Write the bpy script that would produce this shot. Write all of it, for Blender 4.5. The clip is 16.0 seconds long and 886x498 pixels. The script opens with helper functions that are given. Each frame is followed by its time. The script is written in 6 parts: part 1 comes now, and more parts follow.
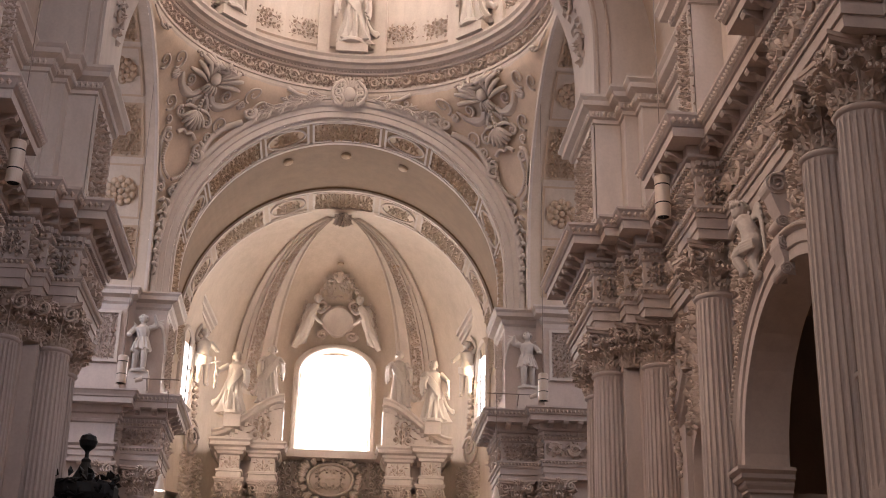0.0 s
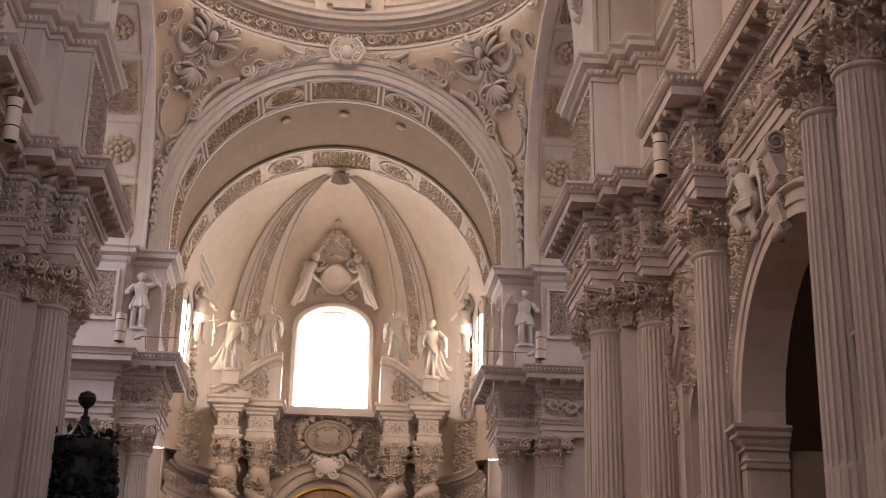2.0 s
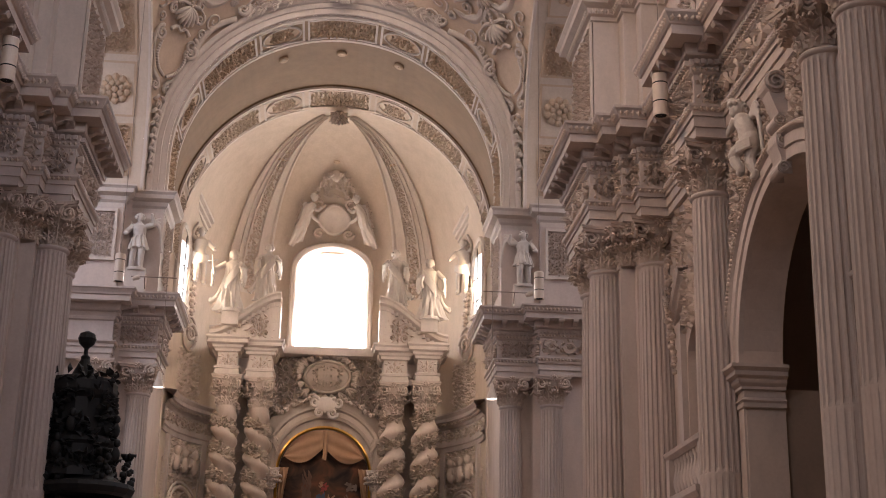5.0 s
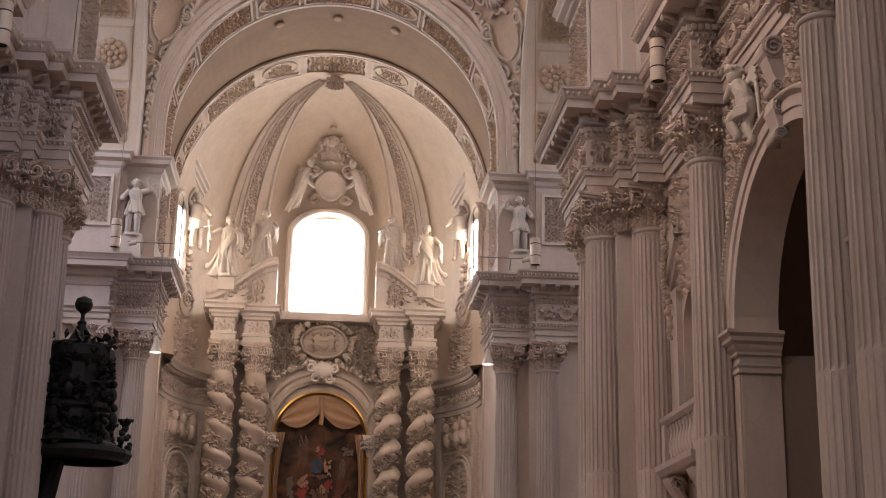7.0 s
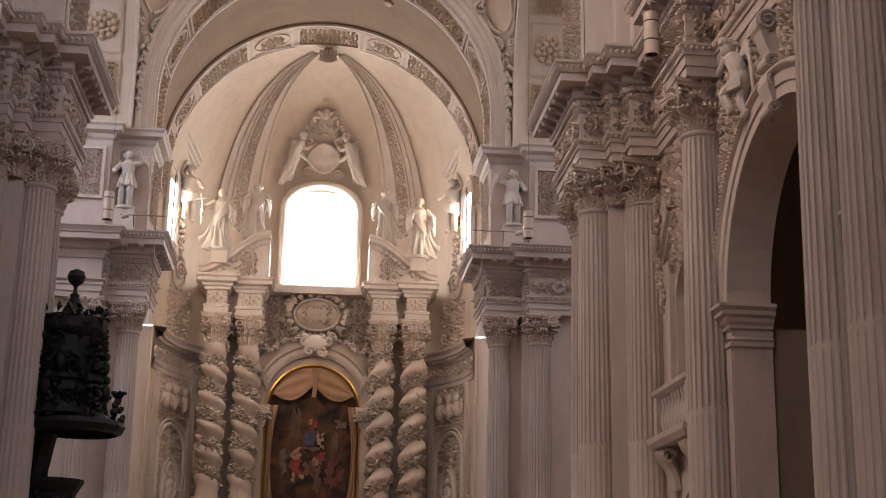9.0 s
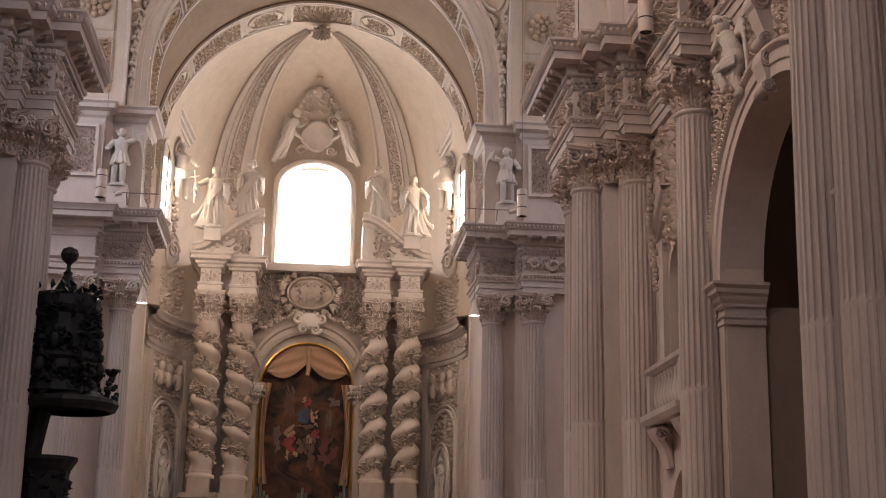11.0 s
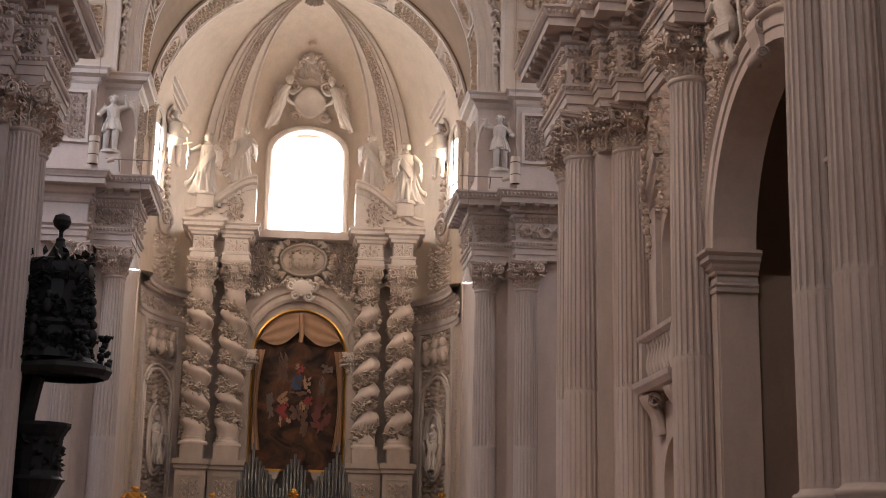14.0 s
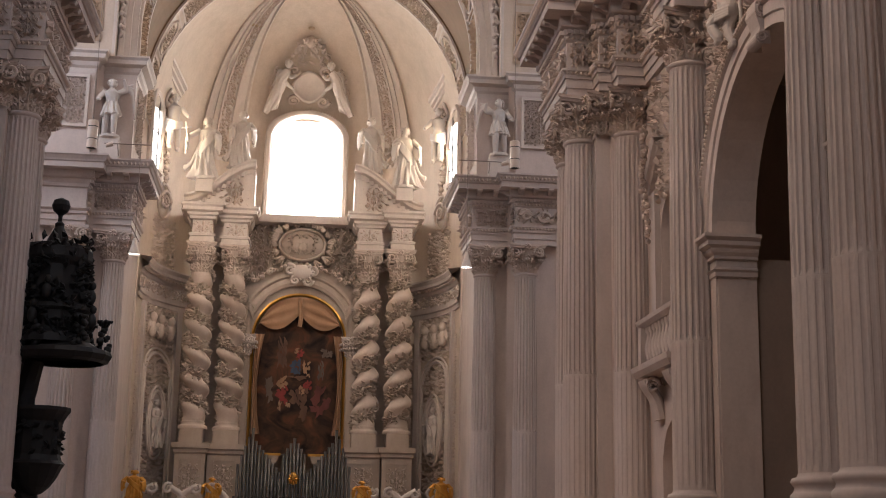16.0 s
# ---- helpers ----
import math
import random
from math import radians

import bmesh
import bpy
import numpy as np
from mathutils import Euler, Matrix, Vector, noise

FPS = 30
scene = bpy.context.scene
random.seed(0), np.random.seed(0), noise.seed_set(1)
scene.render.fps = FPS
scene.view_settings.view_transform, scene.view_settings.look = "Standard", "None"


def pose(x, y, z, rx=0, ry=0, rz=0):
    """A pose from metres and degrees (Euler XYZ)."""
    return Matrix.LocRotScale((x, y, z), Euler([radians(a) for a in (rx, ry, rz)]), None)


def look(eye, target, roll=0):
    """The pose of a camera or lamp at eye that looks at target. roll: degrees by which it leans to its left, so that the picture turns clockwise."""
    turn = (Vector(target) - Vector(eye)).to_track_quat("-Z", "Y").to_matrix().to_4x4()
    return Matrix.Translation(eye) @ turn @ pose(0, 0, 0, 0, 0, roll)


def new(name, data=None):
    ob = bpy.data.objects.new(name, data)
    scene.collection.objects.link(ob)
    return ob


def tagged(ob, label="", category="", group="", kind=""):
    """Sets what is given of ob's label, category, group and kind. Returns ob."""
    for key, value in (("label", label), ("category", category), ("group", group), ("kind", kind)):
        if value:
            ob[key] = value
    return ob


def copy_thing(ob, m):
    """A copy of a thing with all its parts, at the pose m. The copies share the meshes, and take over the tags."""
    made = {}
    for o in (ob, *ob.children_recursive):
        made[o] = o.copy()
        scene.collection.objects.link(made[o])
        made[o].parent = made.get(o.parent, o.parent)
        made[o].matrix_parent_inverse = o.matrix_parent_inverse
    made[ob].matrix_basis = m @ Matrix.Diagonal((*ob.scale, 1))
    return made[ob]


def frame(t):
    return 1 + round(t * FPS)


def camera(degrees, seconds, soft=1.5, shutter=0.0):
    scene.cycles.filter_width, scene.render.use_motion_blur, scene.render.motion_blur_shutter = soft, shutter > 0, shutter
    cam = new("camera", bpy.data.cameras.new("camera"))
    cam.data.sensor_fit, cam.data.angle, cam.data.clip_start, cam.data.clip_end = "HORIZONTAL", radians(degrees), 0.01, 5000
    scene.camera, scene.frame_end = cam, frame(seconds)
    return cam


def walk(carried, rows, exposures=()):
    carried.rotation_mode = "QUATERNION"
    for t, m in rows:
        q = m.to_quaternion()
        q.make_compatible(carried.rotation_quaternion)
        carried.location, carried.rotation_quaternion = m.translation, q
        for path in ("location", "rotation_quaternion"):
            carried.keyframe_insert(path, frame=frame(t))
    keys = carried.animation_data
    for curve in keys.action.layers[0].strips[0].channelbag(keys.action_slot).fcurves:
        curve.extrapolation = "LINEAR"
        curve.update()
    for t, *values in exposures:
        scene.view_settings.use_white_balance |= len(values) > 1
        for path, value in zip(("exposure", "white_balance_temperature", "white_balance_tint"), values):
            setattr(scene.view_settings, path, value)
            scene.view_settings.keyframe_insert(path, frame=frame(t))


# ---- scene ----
cam = camera(36.2, 16.0, soft=1.0)
# t, degrees up, lean, turn; the camera stands on the church's axis and tilts down
ROWS = [
    (0.0, 22.160, -1.033, -5.036),
    (0.5, 21.754, -1.021, -5.071),
    (1.0, 21.305, -1.038, -5.111),
    (1.5, 20.847, -1.056, -5.142),
    (2.0, 20.400, -1.040, -5.139),
    (2.5, 19.967, -1.052, -5.151),
    (3.0, 19.548, -1.061, -5.157),
    (3.5, 19.120, -1.065, -5.168),
    (4.0, 18.699, -1.031, -5.166),
    (6.5, 16.763, -1.019, -5.259),
    (7.0, 16.433, -1.025, -5.349),
    (7.5, 16.106, -1.040, -5.433),
    (8.0, 15.813, -1.033, -5.507),
    (8.5, 15.554, -1.036, -5.584),
    (9.0, 15.305, -1.038, -5.662),
    (11.5, 14.148, -1.017, -5.992),
    (12.0, 13.908, -1.033, -6.053),
    (12.5, 13.684, -1.006, -6.104),
    (13.0, 13.459, -1.025, -6.159),
    (13.5, 13.234, -1.011, -6.196),
    (14.0, 13.007, -1.032, -6.241),
    (14.5, 12.817, -1.039, -6.271),
    (15.0, 12.644, -1.010, -6.276),
    (15.5, 12.492, -1.027, -6.285),
    (16.0, 12.355, -1.035, -6.274),
]
walk(cam, [(t, pose(0, 0, 1.6, 90 + up, lean, turn)) for t, up, lean, turn in ROWS], exposures=((0, 0.74, 5920, 15), (16, 0.83, 5700, 9)))

# ---------------------------------------------------------------- light
world = bpy.data.worlds.new("sky")
scene.world = world
world.use_nodes = True
sky = world.node_tree.nodes.new("ShaderNodeTexSky")
sky.sky_type = "NISHITA"
sky.sun_disc = False
sky.sun_elevation, sky.sun_rotation = radians(26), radians(-11)
world.node_tree.links.new(sky.outputs[0], world.node_tree.nodes["Background"].inputs[0])
world.node_tree.nodes["Background"].inputs[1].default_value = 0.15

sun = new("sun", bpy.data.lights.new("sun", "SUN"))
sun.data.energy, sun.data.angle, sun.data.color = 5.0, radians(0.8), (1, 0.72, 0.45)
sun.matrix_world = look((0, 61.7, 18.2), (4.9, 28.0, 0.0))


def window_light(name, eye, target, w, h, watts, colour):
    lamp = new(name, bpy.data.lights.new(name, "AREA"))
    lamp.data.shape, lamp.data.size, lamp.data.size_y = "RECTANGLE", w, h
    lamp.data.energy, lamp.data.color = watts, colour
    lamp.matrix_world = look(eye, target)
    return lamp


COOL, WARM = (0.93, 0.93, 1.0), (1.0, 0.72, 0.4)
for y in (-3, 6.5):
    window_light("nave_window_light", (7.2, y, 21.5), (-6, y + 15, 16.5), 2.6, 3.4, 250, COOL).data.spread = radians(105)
    window_light("nave_window_light", (-7.2, y, 21.5), (5, y + 8, 8), 2.6, 3.4, 540, (1, 0.9, 0.82))
window_light("nave_window_light", (7.2, 21.7, 22.0), (-5, 24, 8), 2.6, 3.4, 220, COOL)
window_light("nave_window_light", (-7.2, 21.7, 22.0), (7.2, 23.5, 8), 2.6, 3.4, 600, (1, 0.7, 0.48)).data.spread = radians(110)
for s in (-1, 1):
    # added warm fill inside the closed chapel, to tint the arch's far jamb
    window_light("chapel_fill_light", (s * 12.9, 18.6, 7.5), (s * 8.2, 24.2, 7.0), 1.4, 2.4, 7, (1, 0.66, 0.42))
for k in range(8):
    a = radians(45 * k + 22.5)
    window_light("drum_window_light", (6.6 * math.cos(a), 39.7 + 6.6 * math.sin(a), 33.0), (0, 39.7, 27), 2.0, 3.6, 245, (1, 0.84, 0.67))
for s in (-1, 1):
    window_light("choir_window_light", (s * 6.35, 56.2, 18.5), (-s * 2, 54.5, 16), 1.4, 2.6, 120, WARM)
    # added fill on both sides, out of view, to brighten the altar
    window_light("altar_fill_light", (s * 6.55, 50.9, 15.4), (-s * 1.5, 57, 7), 2.2, 3.0, 180 if s > 0 else 300, (1, 0.75, 0.5))
    window_light("transept_window_light", (s * 15.2, 39.7, 20), (0, 39.7, 10), 4, 5, 260 if s > 0 else 600, COOL)
window_light("apse_window_light", (0, 60.6, 18.4), (0, 30, 6), 2.9, 4.2, 420, (1, 0.93, 0.82))

# ---------------------------------------------------------------- materials
def stucco(name, colour, rough=0.75, bump=0.12, stain=0.25, scale=1.0, dirt=(0.35, 0.28, 0.22)):
    m = bpy.data.materials.new(name)
    m.use_nodes = True
    nt = m.node_tree
    N, L = nt.nodes, nt.links
    b = N["Principled BSDF"]
    b.inputs["Roughness"].default_value = rough
    b.inputs["Specular IOR Level"].default_value = 0.3
    geo = N.new("ShaderNodeTexCoord")
    n1 = N.new("ShaderNodeTexNoise")
    n1.inputs["Scale"].default_value, n1.inputs["Detail"].default_value = 0.55 * scale, 6
    n2 = N.new("ShaderNodeTexNoise")
    n2.inputs["Scale"].default_value, n2.inputs["Detail"].default_value = 14 * scale, 5
    mp = N.new("ShaderNodeMapping")
    mp.inputs["Scale"].default_value = (1, 1, 0.35)
    info, add = N.new("ShaderNodeObjectInfo"), N.new("ShaderNodeVectorMath")
    L.new(geo.outputs["Object"], add.inputs[0])
    L.new(info.outputs["Location"], add.inputs[1])
    L.new(add.outputs[0], mp.inputs[0])
    L.new(mp.outputs[0], n1.inputs["Vector"])
    L.new(add.outputs[0], n2.inputs["Vector"])
    n3 = N.new("ShaderNodeTexNoise")
    n3.inputs["Scale"].default_value, n3.inputs["Detail"].default_value, n3.inputs["Roughness"].default_value = 2.6 * scale, 9, 0.62
    L.new(mp.outputs[0], n3.inputs["Vector"])
    r3 = N.new("ShaderNodeMapRange")
    r3.inputs[1].default_value, r3.inputs[2].default_value, r3.inputs[3].default_value, r3.inputs[4].default_value = 0.32, 0.62, 0.72, 1.04
    L.new(n3.outputs[0], r3.inputs[0])
    r = N.new("ShaderNodeMapRange")
    r.inputs[1].default_value, r.inputs[2].default_value, r.inputs[3].default_value, r.inputs[4].default_value = 0.4, 0.75, 0, stain
    L.new(n1.outputs[0], r.inputs[0])
    mx = N.new("ShaderNodeMix")
    mx.data_type = "RGBA"
    mx.inputs[6].default_value = (*colour, 1)
    mx.inputs[7].default_value = (*[c * d * 1.6 for c, d in zip(colour, dirt)], 1)
    L.new(r.outputs[0], mx.inputs[0])
    mx2 = N.new("ShaderNodeMix")
    mx2.data_type, mx2.blend_type = "RGBA", "MULTIPLY"
    mx2.inputs[0].default_value = 0.16
    L.new(mx.outputs[2], mx2.inputs[6])
    L.new(n2.outputs[0], mx2.inputs[7])
    mx3 = N.new("ShaderNodeMix")
    mx3.data_type, mx3.blend_type = "RGBA", "MULTIPLY"
    mx3.inputs[0].default_value = 0.38
    L.new(mx2.outputs[2], mx3.inputs[6])
    L.new(r3.outputs[0], mx3.inputs[7])
    L.new(mx3.outputs[2], b.inputs["Base Color"])
    bp = N.new("ShaderNodeBump")
    bp.inputs["Strength"].default_value, bp.inputs["Distance"].default_value = bump, 0.02
    L.new(n2.outputs[0], bp.inputs["Height"])
    L.new(bp.outputs[0], b.inputs["Normal"])
    return m


WALL = stucco("wall_stucco", (0.56, 0.46, 0.40))
STONE = stucco("column_stucco", (0.54, 0.455, 0.405), bump=0.08, stain=0.3)
RELIEF = stucco("relief_stucco", (0.57, 0.465, 0.39), stain=0.4)
PALE = stucco("pale_stucco", (0.62, 0.53, 0.46), stain=0.15)
OCHRE = stucco("ochre_stucco", (0.52, 0.385, 0.27), stain=0.25)
VAULT = stucco("vault_plaster", (0.58, 0.47, 0.37), stain=0.12, bump=0.1)
MARBLE = stucco("statue_stucco", (0.60, 0.53, 0.47), rough=0.55, stain=0.2)
BLACKWOOD = stucco("black_wood", (0.006, 0.0055, 0.006), rough=0.6, stain=0.2)
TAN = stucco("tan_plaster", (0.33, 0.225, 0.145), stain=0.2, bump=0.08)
# choir barrel plaster, darkened in colour in place of shading
VAULT_SHADE = stucco("shaded_vault_plaster", (0.25, 0.165, 0.1), stain=0.2, bump=0.08)
FLOOR = stucco("floor_stone", (0.36, 0.28, 0.24), rough=0.35, stain=0.3)


# ---------------------------------------------------------------- mesh helpers
def obj(name, bm, mat, smooth=False):
    me = bpy.data.meshes.new(name)
    bm.normal_update()
    bm.to_mesh(me)
    bm.free()
    if smooth:
        me.polygons.foreach_set("use_smooth", [True] * len(me.polygons))
    me.materials.append(mat)
    return new(name, me)


def part(name, bm, mat, parent, label="", smooth=False):
    ob = obj(name, bm, mat, smooth)
    ob.parent = parent
    if label:
        ob["label"] = label
    return ob


def thing(name, label, category, at=(0, 0, 0), turn=0, group="", kind=""):
    ob = new(name)
    ob.empty_display_size = 0.2
    ob.matrix_world = pose(*at, 0, 0, turn)
    return tagged(ob, label, category, group, kind)


def box(bm, x0, x1, y0, y1, z0, z1):
    v = [bm.verts.new((x, y, z)) for z in (z0, z1) for y in (y0, y1) for x in (x0, x1)]
    for f in ((0, 2, 3, 1), (4, 5, 7, 6), (0, 1, 5, 4), (2, 6, 7, 3), (0, 4, 6, 2), (1, 3, 7, 5)):
        bm.faces.new([v[i] for i in f])
    return v


def strip(bm, rows, close_u=False, close_v=False):
    """Quads between rows of points."""
    vs = [[bm.verts.new(p) for p in row] for row in rows]
    nu, nv = len(vs), len(vs[0])
    for i in range(nu if close_u else nu - 1):
        for j in range(nv if close_v else nv - 1):
            a, b, c, d = vs[i][j], vs[i][(j + 1) % nv], vs[(i + 1) % nu][(j + 1) % nv], vs[(i + 1) % nu][j]
            if len({a, b, c, d}) == 4:
                bm.faces.new((a, b, c, d))
    return vs


def lathe(bm, prof, n=24, at=(0, 0, 0), a0=0.0, a1=2 * math.pi):
    full = abs(a1 - a0 - 2 * math.pi) < 1e-6
    k = n if full else n + 1
    rows = [[(at[0] + r * math.cos(a0 + (a1 - a0) * j / n), at[1] + r * math.sin(a0 + (a1 - a0) * j / n), at[2] + z) for j in range(k)] for r, z in prof]
    return strip(bm, rows, close_v=full)


def moulding(bm, path, prof, side=1):
    """A moulding along a plan line of (x, y): prof holds (out, z); out is to the left of the line for side 1."""
    P = [Vector(p) for p in path]
    norms = []
    for i in range(len(P) - 1):
        d = (P[i + 1] - P[i]).normalized()
        norms.append(Vector((-d.y, d.x)) * side)
    rows = []
    for i, p in enumerate(P):
        if i == 0:
            m = norms[0]
        elif i == len(P) - 1:
            m = norms[-1]
        else:
            s = norms[i - 1] + norms[i]
            m = s / max(0.2, s.dot(norms[i]))
        rows.append([(p.x + m.x * o, p.y + m.y * o, z) for o, z in prof])
    strip(bm, rows)


def tube(bm, pts, r, n=6, taper=None):
    """A tube along points; r may shrink along it by taper(u)."""
    P = [Vector(p) for p in pts]
    rows = []
    up = Vector((0.13, 0.31, 0.94))
    for i, p in enumerate(P):
        d = (P[min(i + 1, len(P) - 1)] - P[max(i - 1, 0)])
        d = d.normalized() if d.length > 1e-9 else Vector((0, 0, 1))
        a = d.cross(up)
        a = a.normalized() if a.length > 1e-3 else d.orthogonal().normalized()
        b = d.cross(a)
        rr = r * (taper(i / (len(P) - 1)) if taper else 1)
        rows.append([p + (a * math.cos(q) + b * math.sin(q)) * rr for q in [2 * math.pi * j / n for j in range(n)]])
    vs = strip(bm, rows, close_v=True)
    bm.faces.new(vs[0][::-1])
    bm.faces.new(vs[-1])


def arch_line(r, z0, stilt, n=40):
    """Points (x, z) of a stilted round arch, from the left foot to the right one."""
    pts = [(-r, z0)]
    pts += [(-r * math.cos(math.pi * i / n), z0 + stilt + r * math.sin(math.pi * i / n)) for i in range(n + 1)]
    return pts + [(r, z0)]


# ---------------------------------------------------------------- setting
WX = 7.75                 # half width of the nave
Z_PED, Z_NECK, Z_ARCHI, Z_FRIEZE, Z_CORN, Z_TOP = 2.08, 11.0, 12.0, 12.65, 13.45, 14.4
YC, HC = 39.7, 6.95       # crossing: middle and half width

bm = bmesh.new()
box(bm, -30, 30, -14, 75, -0.3, 0)
tagged(obj("floor", bm, FLOOR), "worn stone floor of the nave", "floor", kind="structure")


# ---------------------------------------------------------------- stucco ornament
def plane(o, u, v):
    """A map from (along, up, out) to the world for a flat field."""
    o, u, v = Vector(o), Vector(u).normalized(), Vector(v).normalized()
    n = u.cross(v)
    return lambda a, b, c: o + u * a + v * b + n * c


def petal(bm, f, a, b, ang, l, w, h):
    ca, sa = math.cos(ang), math.sin(ang)

    def q(s, t, c):
        return bm.verts.new(f(a + s * ca - t * sa, b + s * sa + t * ca, c))
    p0, pl, pr, pt, pm = q(0, 0, h * 0.4), q(l * 0.5, w / 2, 0), q(l * 0.5, -w / 2, 0), q(l, 0, h * 0.35), q(l * 0.55, 0, h)
    for t in ((p0, pr, pm), (p0, pm, pl), (pl, pm, pt), (pm, pr, pt)):
        bm.faces.new(t)


def spiral(bm, f, a, b, r, turns=1.6, way=1, start=0.0, thick=0.03, n=18, sides=5):
    pts = []
    for i in range(n + 1):
        u = i / n
        q = start + way * 2 * math.pi * turns * u
        rr = r * (1 - 0.86 * u)
        pts.append(f(a + rr * math.cos(q), b + rr * math.sin(q), thick * 0.8))
    tube(bm, pts, thick, sides, lambda u: 1 - 0.45 * u)


def rosette(bm, f, a, b, r, n=8, h=0.06):
    for i in range(n):
        petal(bm, f, a, b, 2 * math.pi * i / n, r, r * 8.2 / n, h)
    for i in range(n // 2):
        petal(bm, f, a, b, 2 * math.pi * (i + 0.5) / (n // 2), r * 0.5, r * 0.4, h * 1.5)


def rinceau(bm, f, L, H, seed=1, h=0.05):
    """Running scrollwork along a band: stems, curls, leaves and flowers."""
    rnd = random.Random(seed)
    n = max(1, round(L / (H * 1.15)))
    step = L / n
    for i in range(n):
        a, sgn = (i + 0.5) * step, 1 if i % 2 else -1
        r = min(0.36 * H, 0.42 * step)
        b = H * 0.5
        spiral(bm, f, a, b, r, 1.5, sgn, math.pi if sgn > 0 else math.pi, h * 0.55, 14, 5)
        rosette(bm, f, a, b, r * 0.42, 6, h * 1.3)
        for k in range(7):
            q = 2 * math.pi * k / 7 + rnd.uniform(-0.3, 0.3)
            petal(bm, f, a + r * 0.95 * math.cos(q), b + r * 0.95 * math.sin(q), q + sgn * rnd.uniform(0.4, 1.1), H * rnd.uniform(0.16, 0.28), H * 0.13, h * rnd.uniform(0.6, 1.1))
        for k in (-1, 1):
            petal(bm, f, a - step / 2, b, k * rnd.uniform(0.9, 1.5), H * 0.42, H * 0.16, h)


def foliage(bm, f, W, H, seed=1, h=0.06, cell=0.22):
    """A field of scrolls with leaves and flowers, alike on both sides of its middle."""
    rnd = random.Random(seed)
    nx, ny = max(1, round(W / 2 / cell / 2.1)), max(1, round(H / cell / 2.1))
    cw, ch = W / 2 / nx, H / ny
    for i in range(nx):
        for j in range(ny):
            a, b = (i + 0.5) * cw, (j + 0.5) * ch
            r, way, start = 0.4 * min(cw, ch) * rnd.uniform(0.9, 1.1), 1 if (i + j) % 2 else -1, rnd.uniform(0, 6.3)
            turns = [rnd.uniform(-0.3, 0.3) for _ in range(6)]
            for m in (-1, 1):
                c, s0 = W / 2 + m * a, start if m > 0 else math.pi - start
                spiral(bm, f, c, b, r, 1.3, m * way, s0, r * 0.17, 14, 5)
                rosette(bm, f, c, b, r * 0.5, 5, h * 1.1)
                for k in range(6):
                    q = s0 + m * (2 * math.pi * k / 6 + turns[k])
                    petal(bm, f, c + r * math.cos(q), b + r * math.sin(q), q + m * way * 0.9, max(cw, ch) * 0.42, r * 0.55, h * (0.8 + turns[k]))
    for j in range(ny * 2):
        petal(bm, f, W / 2, j * ch / 2, math.pi / 2, ch * 0.6, ch * 0.3, h)


ICO = []
G = (1 + 5 ** 0.5) / 2
for q in (-1, 1):
    for w in (-G, G):
        ICO += [(0, q, w), (q, w, 0), (w, 0, q)]
ICO_V = [Vector(v).normalized() for v in ICO]
ICO_F = [(i, j, k) for i in range(12) for j in range(i) for k in range(j) if all((ICO_V[p] - ICO_V[q]).length < 1.1 for p, q in ((i, j), (j, k), (i, k)))]


def blob(bm, c, r, sx=1.0, sy=1.0, sz=1.0):
    vs = [bm.verts.new((c[0] + v.x * r * sx, c[1] + v.y * r * sy, c[2] + v.z * r * sz)) for v in ICO_V]
    for i, j, k in ICO_F:
        n = (ICO_V[j] - ICO_V[i]).cross(ICO_V[k] - ICO_V[i])
        t = (i, j, k) if n.dot(ICO_V[i]) > 0 else (i, k, j)
        bm.faces.new([vs[q] for q in t])


def ball(bm, c, rx, ry, rz, n=12, m=8):
    rows = [[(c[0] + rx * math.sin(p) * math.cos(a), c[1] + ry * math.sin(p) * math.sin(a), c[2] - rz * math.cos(p)) for a in [2 * math.pi * j / n for j in range(n)]] for p in [math.pi * i / m for i in range(m + 1)]]
    strip(bm, rows, close_v=True)


def garland(bm, pts, r, seed=1, step=0.6):
    """Fruit and flowers bound along a line."""
    rnd = random.Random(seed)
    P = [Vector(p) for p in pts]
    for p, q in zip(P, P[1:]):
        n = max(1, round((q - p).length / (r * step)))
        for i in range(n):
            c = p.lerp(q, i / n) + Vector([rnd.uniform(-0.5, 0.5) * r for _ in range(3)])
            blob(bm, c, r * rnd.uniform(0.45, 0.8))


def curl(path, n=24):
    """A smooth line through a few points."""
    P = [Vector(p) for p in path]
    P = [P[0] * 2 - P[1]] + P + [P[-1] * 2 - P[-2]]
    out = []
    for i in range(1, len(P) - 2):
        for k in range(n // (len(P) - 3)):
            t = k / (n // (len(P) - 3))
            a, b, c, d = P[i - 1], P[i], P[i + 1], P[i + 2]
            out.append(0.5 * ((2 * b) + (c - a) * t + (2 * a - 5 * b + 4 * c - d) * t * t + (3 * b - a - 3 * c + d) * t ** 3))
    return out + [P[-2]]


def fuse(ob, voxel):
    """Join the lapping pieces of a modelled figure into one stone skin."""
    md = ob.modifiers.new("skin", "REMESH")
    md.mode, md.voxel_size, md.use_smooth_shade = "VOXEL", voxel, True
    me = bpy.data.meshes.new_from_object(ob.evaluated_get(bpy.context.evaluated_depsgraph_get()))
    ob.modifiers.clear()
    ob.data = me
    me.polygons.foreach_set("use_smooth", [True] * len(me.polygons))
    return ob


def profile(prof, z):
    for (z0, r0), (z1, r1) in zip(prof, prof[1:]):
        if z <= z1:
            return r0 + (r1 - r0) * (z - z0) / (z1 - z0)
    return prof[-1][1]


def limb(bm, h, pts, r, ends=(1.15, 0.6)):
    tube(bm, curl([Vector(p) * h for p in pts], 12), r * h, 8, lambda u: ends[0] + (ends[1] - ends[0]) * u)


